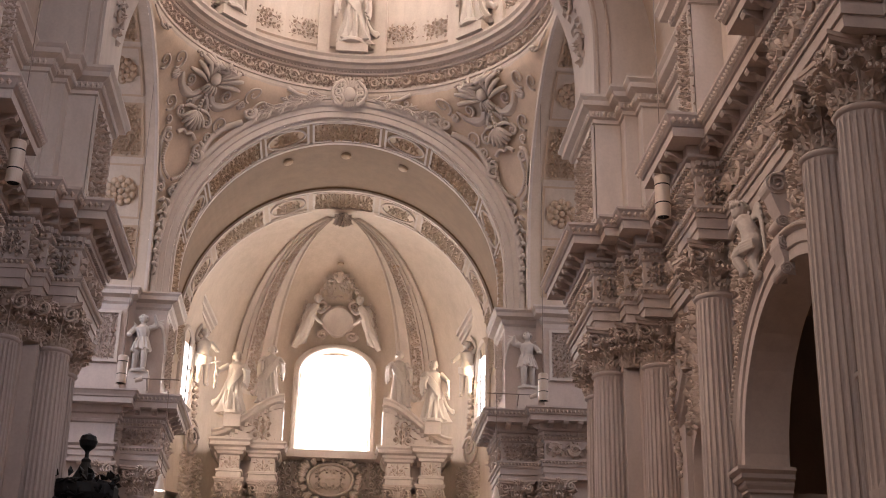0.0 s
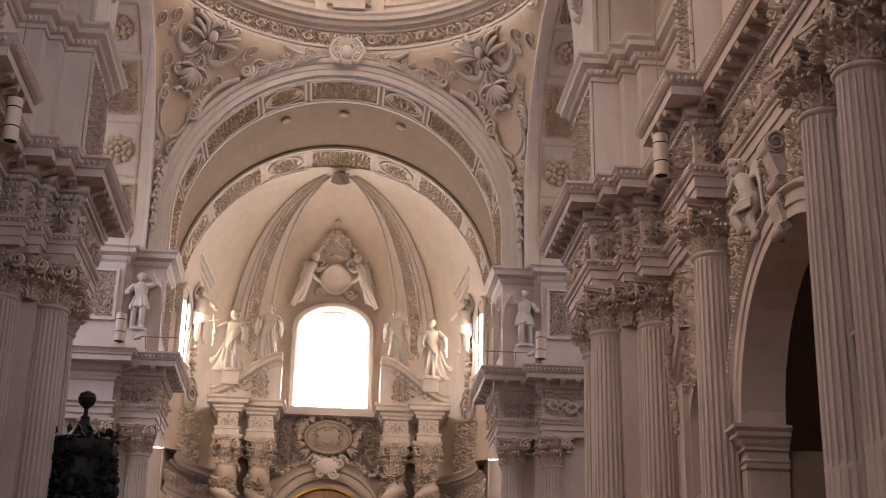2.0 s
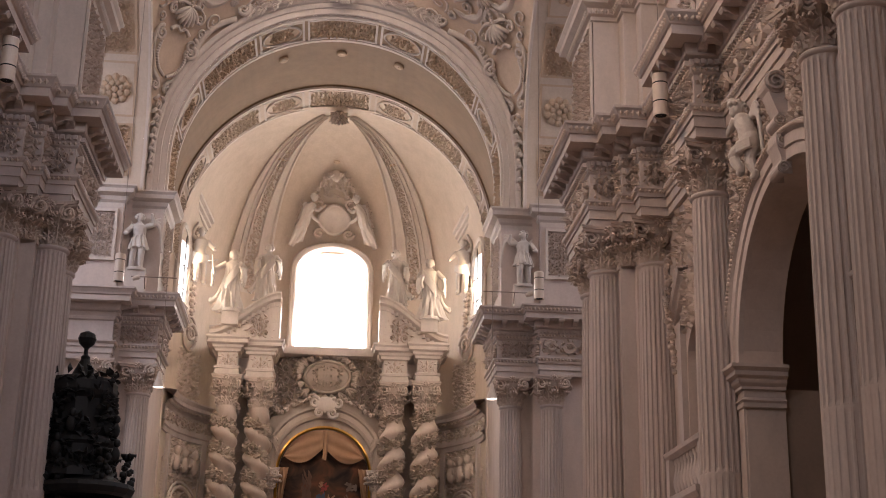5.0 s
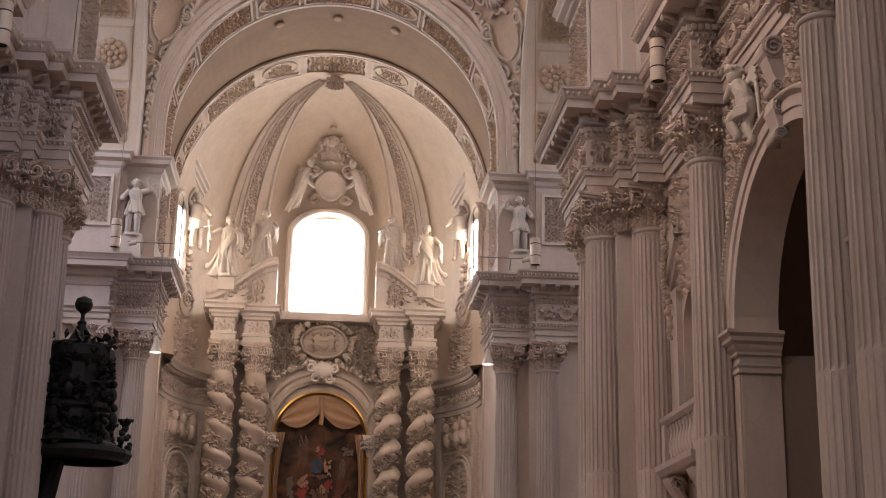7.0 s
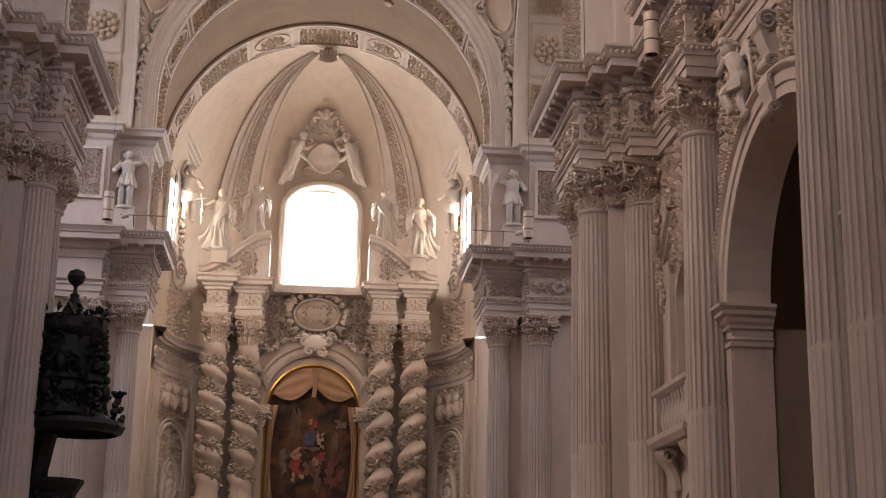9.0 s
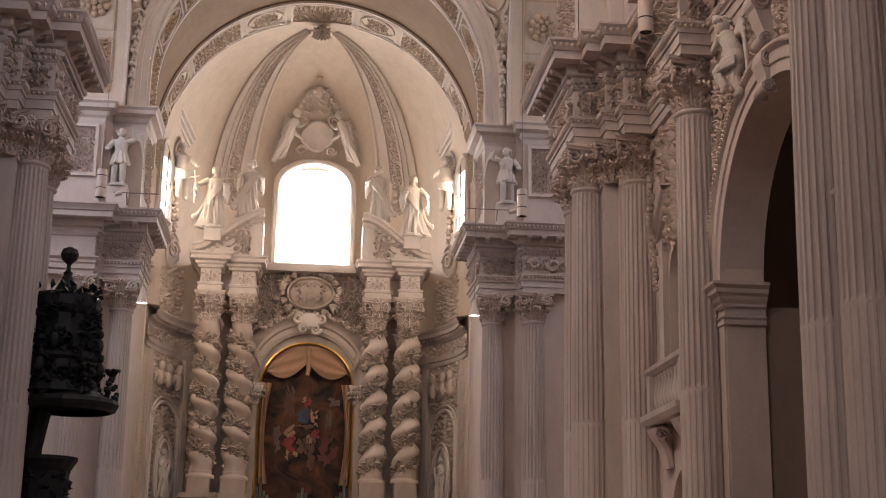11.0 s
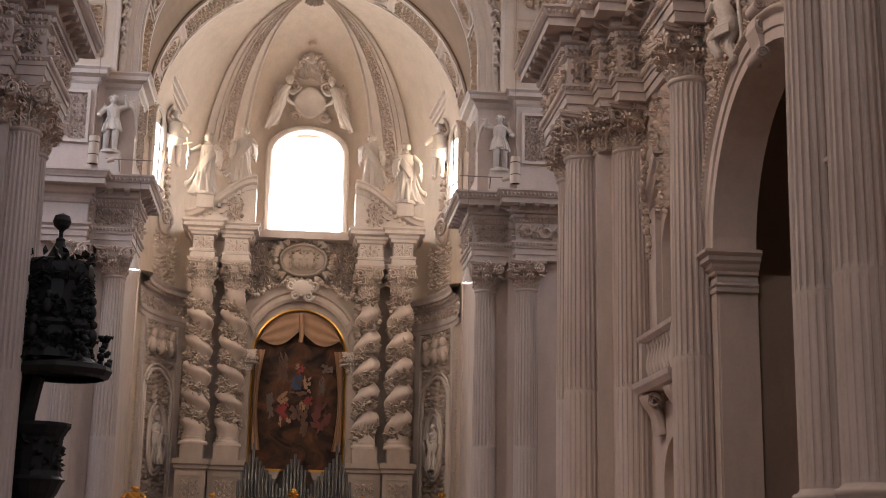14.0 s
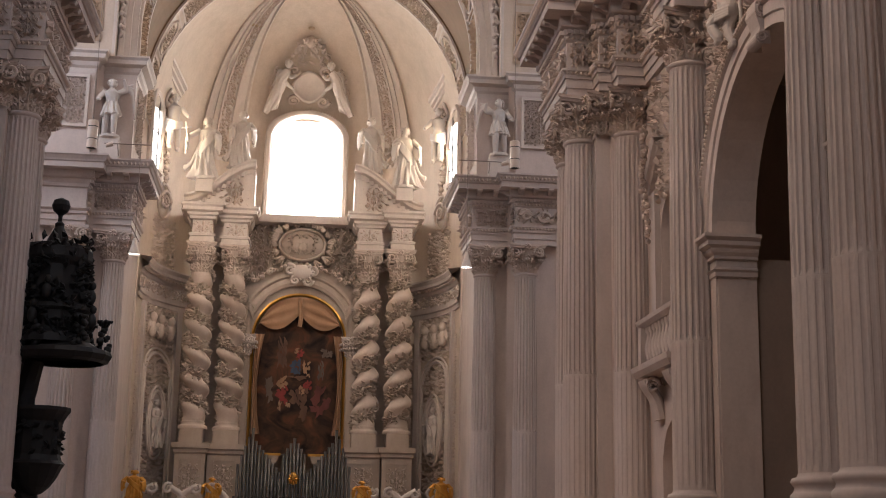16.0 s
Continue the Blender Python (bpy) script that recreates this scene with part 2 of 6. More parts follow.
def body(bm, h, seed=1, mirror=1, arms=((0.16, 0.62), (0.16, 0.6)), dress="robe", wings=0.0, flare=0.0, cross=False, plinth=True):
    """A draped stucco figure facing -y; arms holds (out, height) of the two palms, as shares of its height."""
    rnd = random.Random(seed)
    ph = [rnd.uniform(0, 6.3) for _ in range(5)]

    def sway(z):
        return mirror * (0.03 * math.sin(3.4 * z + 0.2) - 0.012), -0.03 * math.sin(math.pi * min(z / 0.55, 1))
    lo, hi, steps = {"robe": (0.0, 0.845, 44), "tunic": (0.37, 0.845, 30), "bare": (0.42, 0.845, 24)}[dress]
    prof = {"robe": ((0, 0.18), (0.06, 0.165), (0.3, 0.135), (0.45, 0.13), (0.6, 0.1), (0.7, 0.122), (0.775, 0.128), (0.815, 0.075), (0.845, 0.042)),
            "tunic": ((0.37, 0.15), (0.44, 0.135), (0.52, 0.118), (0.6, 0.092), (0.7, 0.12), (0.775, 0.125), (0.815, 0.075), (0.845, 0.042)),
            "bare": ((0.42, 0.1), (0.5, 0.13), (0.6, 0.105), (0.7, 0.12), (0.775, 0.125), (0.815, 0.07), (0.845, 0.042))}[dress]
    rows = [[(sway(lo)[0] * h, sway(lo)[1] * h, lo * h)] * 72]
    for i in range(steps + 1):
        z = lo + (hi - lo) * i / steps
        r, (cx, cy) = profile(prof, z), sway(z)
        fold = max(0.0, 1 - z / 0.72) ** 0.6 if dress != "bare" else 0.0
        row = []
        for j in range(72):
            a = 2 * math.pi * j / 72
            k = 1 + fold * (0.5 * abs(math.sin(4.5 * a + ph[0] + 1.3 * math.sin(4 * z + ph[1]))) - 0.32 + 0.16 * math.sin(13 * a + ph[2] + 6 * z))
            k += 0.05 * math.sin(26 * z + 2 * a + ph[3]) * (dress != "bare" and 0.55 < z < 0.78)
            x, y = r * k * math.cos(a), 0.74 * r * k * math.sin(a)
            if flare and z < 0.4 and x * mirror > 0:
                x *= 1 + 0.9 * flare * ((0.4 - z) / 0.4) ** 2
            row.append(((cx + x) * h, (cy + y) * h, (z - 0.02 * fold * math.sin(5 * a + ph[4])) * h))
        rows.append(row)
    rows.append([(sway(hi)[0] * h, sway(hi)[1] * h, hi * h)] * 72)
    strip(bm, rows, close_v=True)
    tx, ty = sway(0.8)
    if dress != "robe":
        limb(bm, h, [(mirror * 0.06, -0.02, 0.5), (mirror * 0.07, -0.075, 0.27), (mirror * 0.065, -0.02, 0.05), (mirror * 0.07, -0.09, 0.02)], 0.058, (1.2, 0.55))
        limb(bm, h, [(-mirror * 0.06, -0.01, 0.5), (-mirror * 0.08, -0.01, 0.27), (-mirror * 0.1, 0.04, 0.05), (-mirror * 0.12, -0.02, 0.02)], 0.058, (1.2, 0.55))
    if dress == "tunic":
        for k in range(9):
            a = 2 * math.pi * k / 9 + ph[0]
            limb(bm, h, [(0.1 * math.cos(a), 0.075 * math.sin(a), 0.6), (0.13 * math.cos(a), 0.1 * math.sin(a), 0.48), (0.165 * math.cos(a + 0.1), 0.13 * math.sin(a + 0.1), 0.36 + 0.03 * math.sin(3 * a))], 0.026, (0.5, 1.2))
    if dress == "bare":
        for k in range(5):
            limb(bm, h, [(-mirror * 0.13, -0.06, 0.5 - 0.022 * k), (0, -0.13, 0.47 - 0.03 * k), (mirror * 0.15, -0.05, 0.52 - 0.05 * k)], 0.026, (0.8, 1.1))
    # head with hair
    ball(bm, ((tx + 0.01 * mirror) * h, (ty - 0.025) * h, 0.925 * h), 0.05 * h, 0.056 * h, 0.068 * h, 12, 8)
    limb(bm, h, [(tx, ty, 0.8), (tx, ty - 0.015, 0.9)], 0.04, (1.1, 0.9))
    for k in range(26):
        a, b = rnd.uniform(-0.6, 3.74), rnd.uniform(-0.6, 1)
        blob(bm, ((tx + 0.06 * math.cos(a)) * h, (ty + 0.045 * b) * h, (0.935 + 0.06 * math.sin(a)) * h), rnd.uniform(0.02, 0.032) * h)
    # arms in wide sleeves
    for s, (out, up) in zip((-1, 1), arms):
        sh = Vector((tx + s * 0.115, ty, 0.775))
        hand = Vector((tx + s * out, ty - (0.16 if up < 0.75 else 0.07), up))
        el = (sh + hand) / 2 + Vector((s * 0.07, 0.02, -0.05))
        limb(bm, h, [sh, el, hand], 0.045, (1.2, 0.55))
        blob(bm, hand * h, 0.028 * h)
        if dress == "robe":
            for k in range(5):
                p0 = el.lerp(hand, 0.2 * k)
                limb(bm, h, [p0, p0 + Vector((s * 0.02, 0.015, -0.12)), p0 + Vector((s * (0.01 + 0.02 * math.sin(k)), 0.02, -0.3 + 0.05 * abs(k - 2)))], 0.03, (0.9, 0.7))
        if cross and s == -1:
            tube(bm, [(hand + Vector((0.02, -0.02, -0.12))) * h, (hand + Vector((-0.03, -0.02, 0.2))) * h], 0.014 * h, 6)
            tube(bm, [(hand + Vector((-0.09, -0.02, 0.09))) * h, (hand + Vector((0.06, -0.02, 0.12))) * h], 0.014 * h, 6)
        if wings:
            for k in range(8):
                u = k / 7
                b0 = Vector((tx + s * 0.06, ty + 0.08, 0.76))
                b1 = b0 + Vector((s * (0.12 + 0.06 * u), 0.04, 0.12 - 0.06 * u)) * wings
                b2 = b1 + Vector((s * (0.1 - 0.03 * u), 0.02, 0.06 - 0.42 * u)) * wings
                limb(bm, h, [b0, b1, b2], 0.032 * wings, (0.9, 0.5))
    # mantle across the breast and a fold blown out to one side
    if dress == "robe":
        for k in range(5):
            pts = [(tx + (-0.12 + 0.055 * i) * mirror, ty + (-0.085 - 0.045 * math.sin(math.pi * i / 4)), 0.79 - 0.075 * i - 0.035 * k) for i in range(5)]
            limb(bm, h, pts, 0.02, (0.8, 1.2))
    if flare:
        for k in range(7):
            limb(bm, h, [(0.09 * mirror, 0.05, 0.62 - 0.05 * k), (0.17 * mirror, 0.06, 0.42 - 0.03 * k), ((0.2 + 0.07 * flare + 0.012 * k) * mirror, 0.04, 0.25 - 0.01 * k), ((0.26 + 0.16 * flare) * mirror, 0.02, 0.13 + 0.012 * k)], 0.032, (0.7, 1.0))
    if plinth:
        lathe(bm, [(0.001, -0.03 * h), (0.17 * h, -0.03 * h), (0.17 * h, 0.02 * h), (0.001, 0.02 * h)], 14)


def figure(name, label, at, h, turn, seed, mat, **how):
    """A stucco statue, one mesh."""
    bm = bmesh.new()
    body(bm, h, seed, **how)
    ob = obj(name, bm, mat, smooth=True)
    fuse(ob, 0.0065 * h)
    ob.matrix_world = pose(at[0], at[1], at[2] + 0.03 * h, 0, 0, turn)
    return tagged(ob, label, "statue")


def cherub(s, y, z):
    """A chubby winged child leaning from an arch on the wall of side s, towards +y."""
    bm = bmesh.new()

    def P(e, o, u):
        return Vector((-s * o, e, u))

    def arm(pts, r, e0=1.15, e1=0.6):
        tube(bm, curl([P(*p) for p in pts], 14), r, 9, lambda u: e0 + (e1 - e0) * u)
    ball(bm, P(0, 0.24, 0.3), 0.2, 0.22, 0.22, 14, 10)
    arm([(0.0, 0.24, 0.25), (0.06, 0.27, 0.55), (0.22, 0.3, 0.82)], 0.19, 1.0, 0.85)
    ball(bm, P(0.22, 0.3, 0.8), 0.17, 0.19, 0.16, 14, 10)
    ball(bm, P(0.36, 0.34, 1.08), 0.15, 0.155, 0.17, 14, 10)
    for k in range(26):
        rnd = random.Random(k)
        a, b = rnd.uniform(0.3, 2.9), rnd.uniform(-1.4, 1.4)
        blob(bm, P(0.34 + 0.15 * math.cos(a) * math.cos(b), 0.34 + 0.15 * math.sin(b), 1.11 + 0.14 * math.sin(a)), rnd.uniform(0.045, 0.065))
    arm([(0.24, 0.42, 0.84), (0.44, 0.48, 0.66), (0.7, 0.42, 0.7)], 0.075)
    arm([(0.24, 0.16, 0.84), (0.42, 0.12, 0.62), (0.62, 0.14, 0.5)], 0.075)
    arm([(0.02, 0.34, 0.25), (0.2, 0.5, 0.08), (0.08, 0.42, -0.22), (0.16, 0.44, -0.3)], 0.125, 1.1, 0.5)
    arm([(-0.04, 0.18, 0.25), (0.0, 0.26, -0.04), (-0.1, 0.2, -0.34), (0.0, 0.24, -0.4)], 0.125, 1.1, 0.5)
    for k in range(8):
        arm([(0.1, 0.16, 0.86), (-0.16 - 0.02 * k, 0.16, 1.02 - 0.05 * k), (-0.34 - 0.015 * k, 0.16, 0.86 - 0.15 * k)], 0.06, 1.0, 0.5)
    for k in range(4):
        arm([(-0.2, 0.3, 0.3 - 0.05 * k), (0.0, 0.47, 0.26 - 0.05 * k), (0.2, 0.36, 0.38 - 0.06 * k)], 0.04, 0.8, 1.1)
    ob = obj("cherub_statue", bm, MARBLE, smooth=True)
    fuse(ob, 0.014)
    ob.matrix_world = pose(s * WX, y, z)
    return tagged(ob, "winged stucco cherub leaning from the arch beside its keystone", "statue")


# ---------------------------------------------------------------- columns
def fluted(bm, r0, r1, z0, z1, depth, rings=6, nf=22, ends=True):
    rows = []
    zs = [z0 + (z1 - z0) * i / rings for i in range(rings + 1)]
    for i, z in enumerate(zs):
        r = r0 + (r1 - r0) * ((z - z0) / (z1 - z0)) ** 1.3
        d = depth if 0 < i < rings or not ends else 0.0
        row = []
        for k in range(nf):
            for u, g in ((0.0, 0), (0.28, 0), (0.42, 0.75), (0.64, 1.0), (0.86, 0.75)):
                a = 2 * math.pi * (k + u) / nf
                row.append(((r - d * g) * math.cos(a), (r - d * g) * math.sin(a), z))
        rows.append(row)
        if ends and i == 0:
            zs[1] = min(zs[1], z0 + 0.12)
        if ends and i == rings - 2:
            zs[rings - 1] = z1 - 0.12
    strip(bm, rows, close_v=True)


def leaf(bm, ang, r, z0, hgt, wid, curl_out):
    """One acanthus leaf round a bell."""
    rows = []
    n = 7
    for i in range(n + 1):
        u = i / n
        out = r + 0.02 + 0.03 * u + curl_out * max(0, u - 0.55) ** 1.5 * 3.2
        z = z0 + hgt * (u if u < 0.8 else 0.8 + (u - 0.8) * (0.6 - 3.5 * (u - 0.8)))
        w = wid * (0.75 + 0.35 * math.sin(math.pi * min(u * 1.1, 1))) * (1.0 if i % 2 else 0.74) * (1 if u < 0.9 else 0.55)
        row = []
        for t, bulge in ((-1, -0.02), (-0.5, 0.012), (0, 0.035), (0.5, 0.012), (1, -0.02)):
            a = ang + t * w / 2 / max(r, 0.1)
            row.append(((out + bulge) * math.cos(a), (out + bulge) * math.sin(a), z))
        rows.append(row)
    strip(bm, rows)


def capital_mesh(bm, r, H):
    lathe(bm, [(r + 0.01, 0), (r + 0.02, H * 0.1), (r + 0.03, H * 0.55), (r + 0.1, H * 0.8), (r + 0.16, H * 0.86)], 24)
    for k in range(8):
        for ang, z0, hg, wd, co in ((2 * math.pi * k / 8, 0.02, H * 0.46, 0.3, 0.24), (2 * math.pi * (k + 0.5) / 8, 0.04, H * 0.7, 0.26, 0.26)):
            leaf(bm, ang, r, z0, hg, wd, co)

            def lf(a, b, c, ang=ang, z0=z0, hg=hg, co=co):
                u = min(max(b / hg, 0), 1)
                rr = r + 0.05 + 0.03 * u + co * max(0, u - 0.55) ** 1.5 * 3.2 + c
                q = ang + a / r
                return Vector((rr * math.cos(q), rr * math.sin(q), z0 + b))
            for t, l in ((0.12, 0.3), (0.38, 0.3), (0.62, 0.34)):
                petal(bm, lf, 0, hg * t, math.pi / 2, hg * l, wd * 0.3, 0.07)
                for sd in (-1, 1):
                    petal(bm, lf, sd * wd * 0.12, hg * t, math.pi / 2 - sd * 0.75, hg * l * 0.9, wd * 0.26, 0.06)
            for sd in (-1, 0, 1):
                p0 = lf(sd * wd * 0.2, hg * 0.9, 0.02)
                out = Vector((math.cos(ang), math.sin(ang), 0))
                tube(bm, [p0, p0 + out * 0.06 + Vector((0, 0, 0.02)), p0 + out * 0.1 + Vector((0, 0, -0.05))], 0.035, 5, lambda u: 1.1 - 0.5 * u)
    for k in range(4):
        a = math.pi / 4 + math.pi / 2 * k
        for s in (-1, 1):
            d = Vector((math.cos(a), math.sin(a), 0))
            t = Vector((-math.sin(a), math.cos(a), 0)) * s
            c = d * (r + 0.26) + t * 0.05 + Vector((0, 0, H * 0.72))
            u = (d * 0.8 - t * 0.6).normalized()
            g = plane(c, u, (0, 0, 1))
            spiral(bm, g, 0, 0, H * 0.21, 1.7, 1, math.pi * 0.55, 0.055, 20, 6)
            tube(bm, curl([d * (r * 0.2) + t * (r + 0.1) + Vector((0, 0, H * 0.82)), d * (r * 0.75) + t * (r * 0.6 + 0.08) + Vector((0, 0, H * 0.85)), c + Vector((0, 0, H * 0.17))], 8), 0.045, 5)
    # abacus with hollow sides
    rim = []
    for k in range(4):
        for i in range(7):
            v = -1 + 2 * i / 7
            e, w = r + 0.15 + 0.13 * v * v, v * (r + 0.3)
            a = math.pi / 2 * k
            rim.append((e * math.cos(a) - w * math.sin(a), e * math.sin(a) + w * math.cos(a)))
    strip(bm, [[(x * g, y * g, z) for x, y in rim] for g, z in ((0.3, H * 0.86), (0.93, H * 0.86), (0.95, H * 0.92), (1.0, H * 0.93), (1.0, H), (0.2, H))], close_v=True)
    for k in range(4):
        a = math.pi / 2 * k
        d = Vector((math.cos(a), math.sin(a), 0))
        rosette(bm, plane(d * (r + 0.16) + Vector((0, 0, H * 0.9)), (-math.sin(a), math.cos(a), 0), (0, 0, 1)), 0, 0, 0.14, 8, 0.08)


def make_column(label, r0=0.44, r1=0.375, zb=Z_PED, zc=Z_NECK, zt=Z_ARCHI, joint=5.45):
    col = thing("column", label, "column", group="giant columns")
    bm = bmesh.new()
    lathe(bm, [(r0 * 1.24, 0.16), (r0 * 1.27, 0.2), (r0 * 1.28, 0.25), (r0 * 1.27, 0.3), (r0 * 1.2, 0.33), (r0 * 1.16, 0.35), (r0 * 1.13, 0.4), (r0 * 1.2, 0.44), (r0 * 1.26, 0.48), (r0 * 1.2, 0.53), (r0 * 1.06, 0.55), (r0, 0.6)], 32, (0, 0, zb))
    ob = part("base", bm, STONE, col, smooth=True)
    bm = bmesh.new()
    e = r0 * 1.3
    box(bm, -e, e, -e, e, zb, zb + 0.16)
    part("plinth", bm, STONE, col)
    bm = bmesh.new()
    fluted(bm, r0, r0 * 0.985, zb + 0.6, joint, 0.016, 4)
    part("lower_shaft", bm, STONE, col)
    bm = bmesh.new()
    fluted(bm, r0 * 0.985, r1, joint, zc - 0.1, 0.045, 9)
    part("upper_shaft", bm, STONE, col)
    bm = bmesh.new()
    lathe(bm, [(r1, -0.1), (r1 + 0.03, -0.08), (r1 + 0.06, -0.04), (r1 + 0.03, 0.0), (r1, 0.01)], 28, (0, 0, zc))
    part("neck_ring", bm, STONE, col, smooth=True)
    bm = bmesh.new()
    capital_mesh(bm, r1, zt - zc)
    ob = part("capital", bm, RELIEF, col, "carved capital of curling leaves and volutes")
    ob.location.z = zc
    return col


def pedestal(x, y, w=1.2, top=Z_PED):
    p = thing("pedestal", "plain stone pedestal under a giant column", "pedestal", (x, y, 0), group="column pedestals")
    for nm, e, z0, z1 in (("foot", w / 2 + 0.08, 0, 0.35), ("block", w / 2 - 0.02, 0.35, top - 0.22), ("cap", w / 2 + 0.07, top - 0.22, top)):
        bm = bmesh.new()
        v = box(bm, -e, e, -e, e, z0, z1)
        bmesh.ops.bevel(bm, geom=bm.edges[:], offset=0.03, segments=2, affect="EDGES")
        part(nm, bm, STONE, p)
    return p


# ---------------------------------------------------------------- entablature of the giant order
ENT = [(-0.3, 12.0), (0.05, 12.0), (0.05, 12.2), (0.09, 12.2), (0.09, 12.42), (0.13, 12.42), (0.13, 12.52), (0.2, 12.6), (0.2, 12.65), (0.05, 12.67), (0.05, 13.34), (0.1, 13.38), (0.12, 13.46), (0.12, 13.5),
       (0.14, 13.5), (0.14, 13.64), (0.24, 13.68), (0.26, 13.72), (0.26, 13.93), (0.62, 13.93), (0.62, 14.12), (0.66, 14.14), (0.68, 14.2), (0.74, 14.3), (0.78, 14.34), (0.78, 14.4), (-0.3, 14.44)]


def segments(path, side):
    for p, q in zip(path, path[1:]):
        p, q = Vector(p), Vector(q)
        d = (q - p)
        L = d.length
        d.normalize()
        n = Vector((-d.y, d.x)) * side
        o, u = (q, -d) if side > 0 else (p, d)
        yield L, o, u, n


MOD = bmesh.new()
strip(MOD, [[(x, y, z) for y, z in ((0.0, 0.0), (-0.34, 0.0), (-0.34, -0.05), (-0.3, -0.1), (-0.2, -0.1), (-0.1, -0.17), (0.0, -0.19))] for x in (-0.09, -0.09, 0.09, 0.09)], close_v=True)
for x in (-0.09, 0.09):
    MOD.faces.new([MOD.verts.new((x, y, z)) for y, z in ((0.0, 0.0), (-0.34, 0.0), (-0.34, -0.05), (-0.3, -0.1), (-0.2, -0.1), (-0.1, -0.17), (0.0, -0.19))])
petal(MOD, plane((0, -0.02, -0.19), (0, -1, 0.25), (1, 0, 0)), 0, 0, 0, 0.3, 0.15, 0.03)
MOD_MESH = bpy.data.meshes.new("modillion")
MOD.to_mesh(MOD_MESH)
MOD.free()
MOD_MESH.materials.append(STONE)


def dress_entablature(ob, path, side, y_from=13.0, seed=3):
    """Brackets, dentils, frieze scrolls and soffit rosettes on an entablature."""
    den, fri, sof = bmesh.new(), bmesh.new(), bmesh.new()
    for i, (L, o, u, n) in enumerate(segments(path, side)):
        if max(o.y, (o + u * L).y) < y_from or abs(o.x) > 12:
            continue
        f = plane((o.x + n.x * 0.05, o.y + n.y * 0.05, 12.7), (u.x, u.y, 0), (0, 0, 1))
        if L > 0.3:
            if L < 1.6:
                foliage(fri, lambda a, b, c, f=f: f(a + 0.04, b + 0.04, c), L - 0.08, 0.56, seed + i, 0.16, 0.13)
            else:
                rinceau(fri, lambda a, b, c, f=f: f(a, b + 0.03, c), L, 0.6, seed + i, 0.17)
        if L > 0.25:
            for z, off, sp, ln in ((12.5, 0.15, 0.12, 0.11), (13.39, 0.1, 0.12, 0.1), (14.16, 0.7, 0.14, 0.15)):
                g = plane((o.x + n.x * off, o.y + n.y * off, z), (u.x, u.y, 0), (n.x * 0.5, n.y * 0.5, 1))
                for q in range(int((L + 2 * off) / sp)):
                    petal(fri, g, -off + (q + 0.5) * sp, 0, math.pi / 2, ln, sp * 0.85, 0.05)
        k = int((L + 0.2) / 0.13)
        for j in range(k):
            a = -0.1 + (j + 0.5) * (L + 0.2) / k
            c = o + u * a + n * 0.18
            vs = []
            for z in (13.51, 13.62):
                for sa, sb in ((-1, -1), (1, -1), (1, 1), (-1, 1)):
                    p = c + u * 0.038 * sa + n * 0.05 * sb
                    vs.append(den.verts.new((p.x, p.y, z)))
            for q in ((0, 1, 2, 3), (4, 5, 6, 7), (0, 1, 5, 4), (1, 2, 6, 5), (2, 3, 7, 6), (3, 0, 4, 7)):
                den.faces.new([vs[t] for t in q])
        m = max(1, round((L + 0.3) / 0.52))
        for j in range(m):
            a = -0.15 + (j + 0.5) * (L + 0.3) / m
            c = o + u * a + n * 0.26
            b = new("modillion", MOD_MESH)
            b.parent = ob
            b.matrix_basis = Matrix.Translation((c.x, c.y, 13.93)) @ Matrix(((u.x, -n.x, 0), (u.y, -n.y, 0), (0, 0, 1))).to_4x4()
            e = o + u * (a + (L + 0.3) / m / 2) + n * 0.44
            if j < m - 1:
                rosette(sof, plane((e.x, e.y, 13.925), (u.x, u.y, 0), (-n.x, -n.y, 0)), 0, 0, 0.1, 6, 0.05)
    part("dentil_course", den, STONE, ob)
    part("frieze_scrollwork", fri, RELIEF, ob, "carved leaf scrolls along the frieze")
    part("soffit_rosettes", sof, PALE, ob)


def nave_path(s):
    return [(s * x, y) for x, y in ((7.7, -13.8), (7.7, -4), (7.07, -4), (7.07, -1), (7.7, -1), (7.7, 3.2), (7.07, 3.2), (7.07, 4.6), (7.7, 4.6), (7.7, 8.6), (7.07, 8.6), (7.07, 10.5), (7.7, 10.5),
            (7.7, 16.3), (7.07, 16.3), (7.07, 19.15), (7.7, 19.15), (7.7, 24.25), (7.07, 24.25), (7.07, 25.55), (7.7, 25.55), (7.7, 28.95), (7.07, 28.95), (7.07, 29.45), (6.75, 29.45), (6.75, 30.0),
            (6.1, 30.0), (6.1, 32.75), (7.2, 32.75), (7.2, 33.3), (15.5, 33.3))]


def choir_path(s):
    return [(s * x, y) for x, y in ((15.5, 46.0), (7.45, 46.0), (7.45, 46.5), (6.0, 46.5), (6.0, 49.0), (7.4, 49.0))]


for s in (-1, 1):
    for nm, path in (("nave_entablature", nave_path(s)), ("choir_entablature", choir_path(s))):
        bm = bmesh.new()
        moulding(bm, path, ENT, side=s)
        ob = tagged(obj(nm, bm, STONE), "stucco entablature breaking forward over the columns", "entablature", kind="structure")
        dress_entablature(ob, path, s, 13.0 if s > 0 else 22.0, 3 + 20 * s)

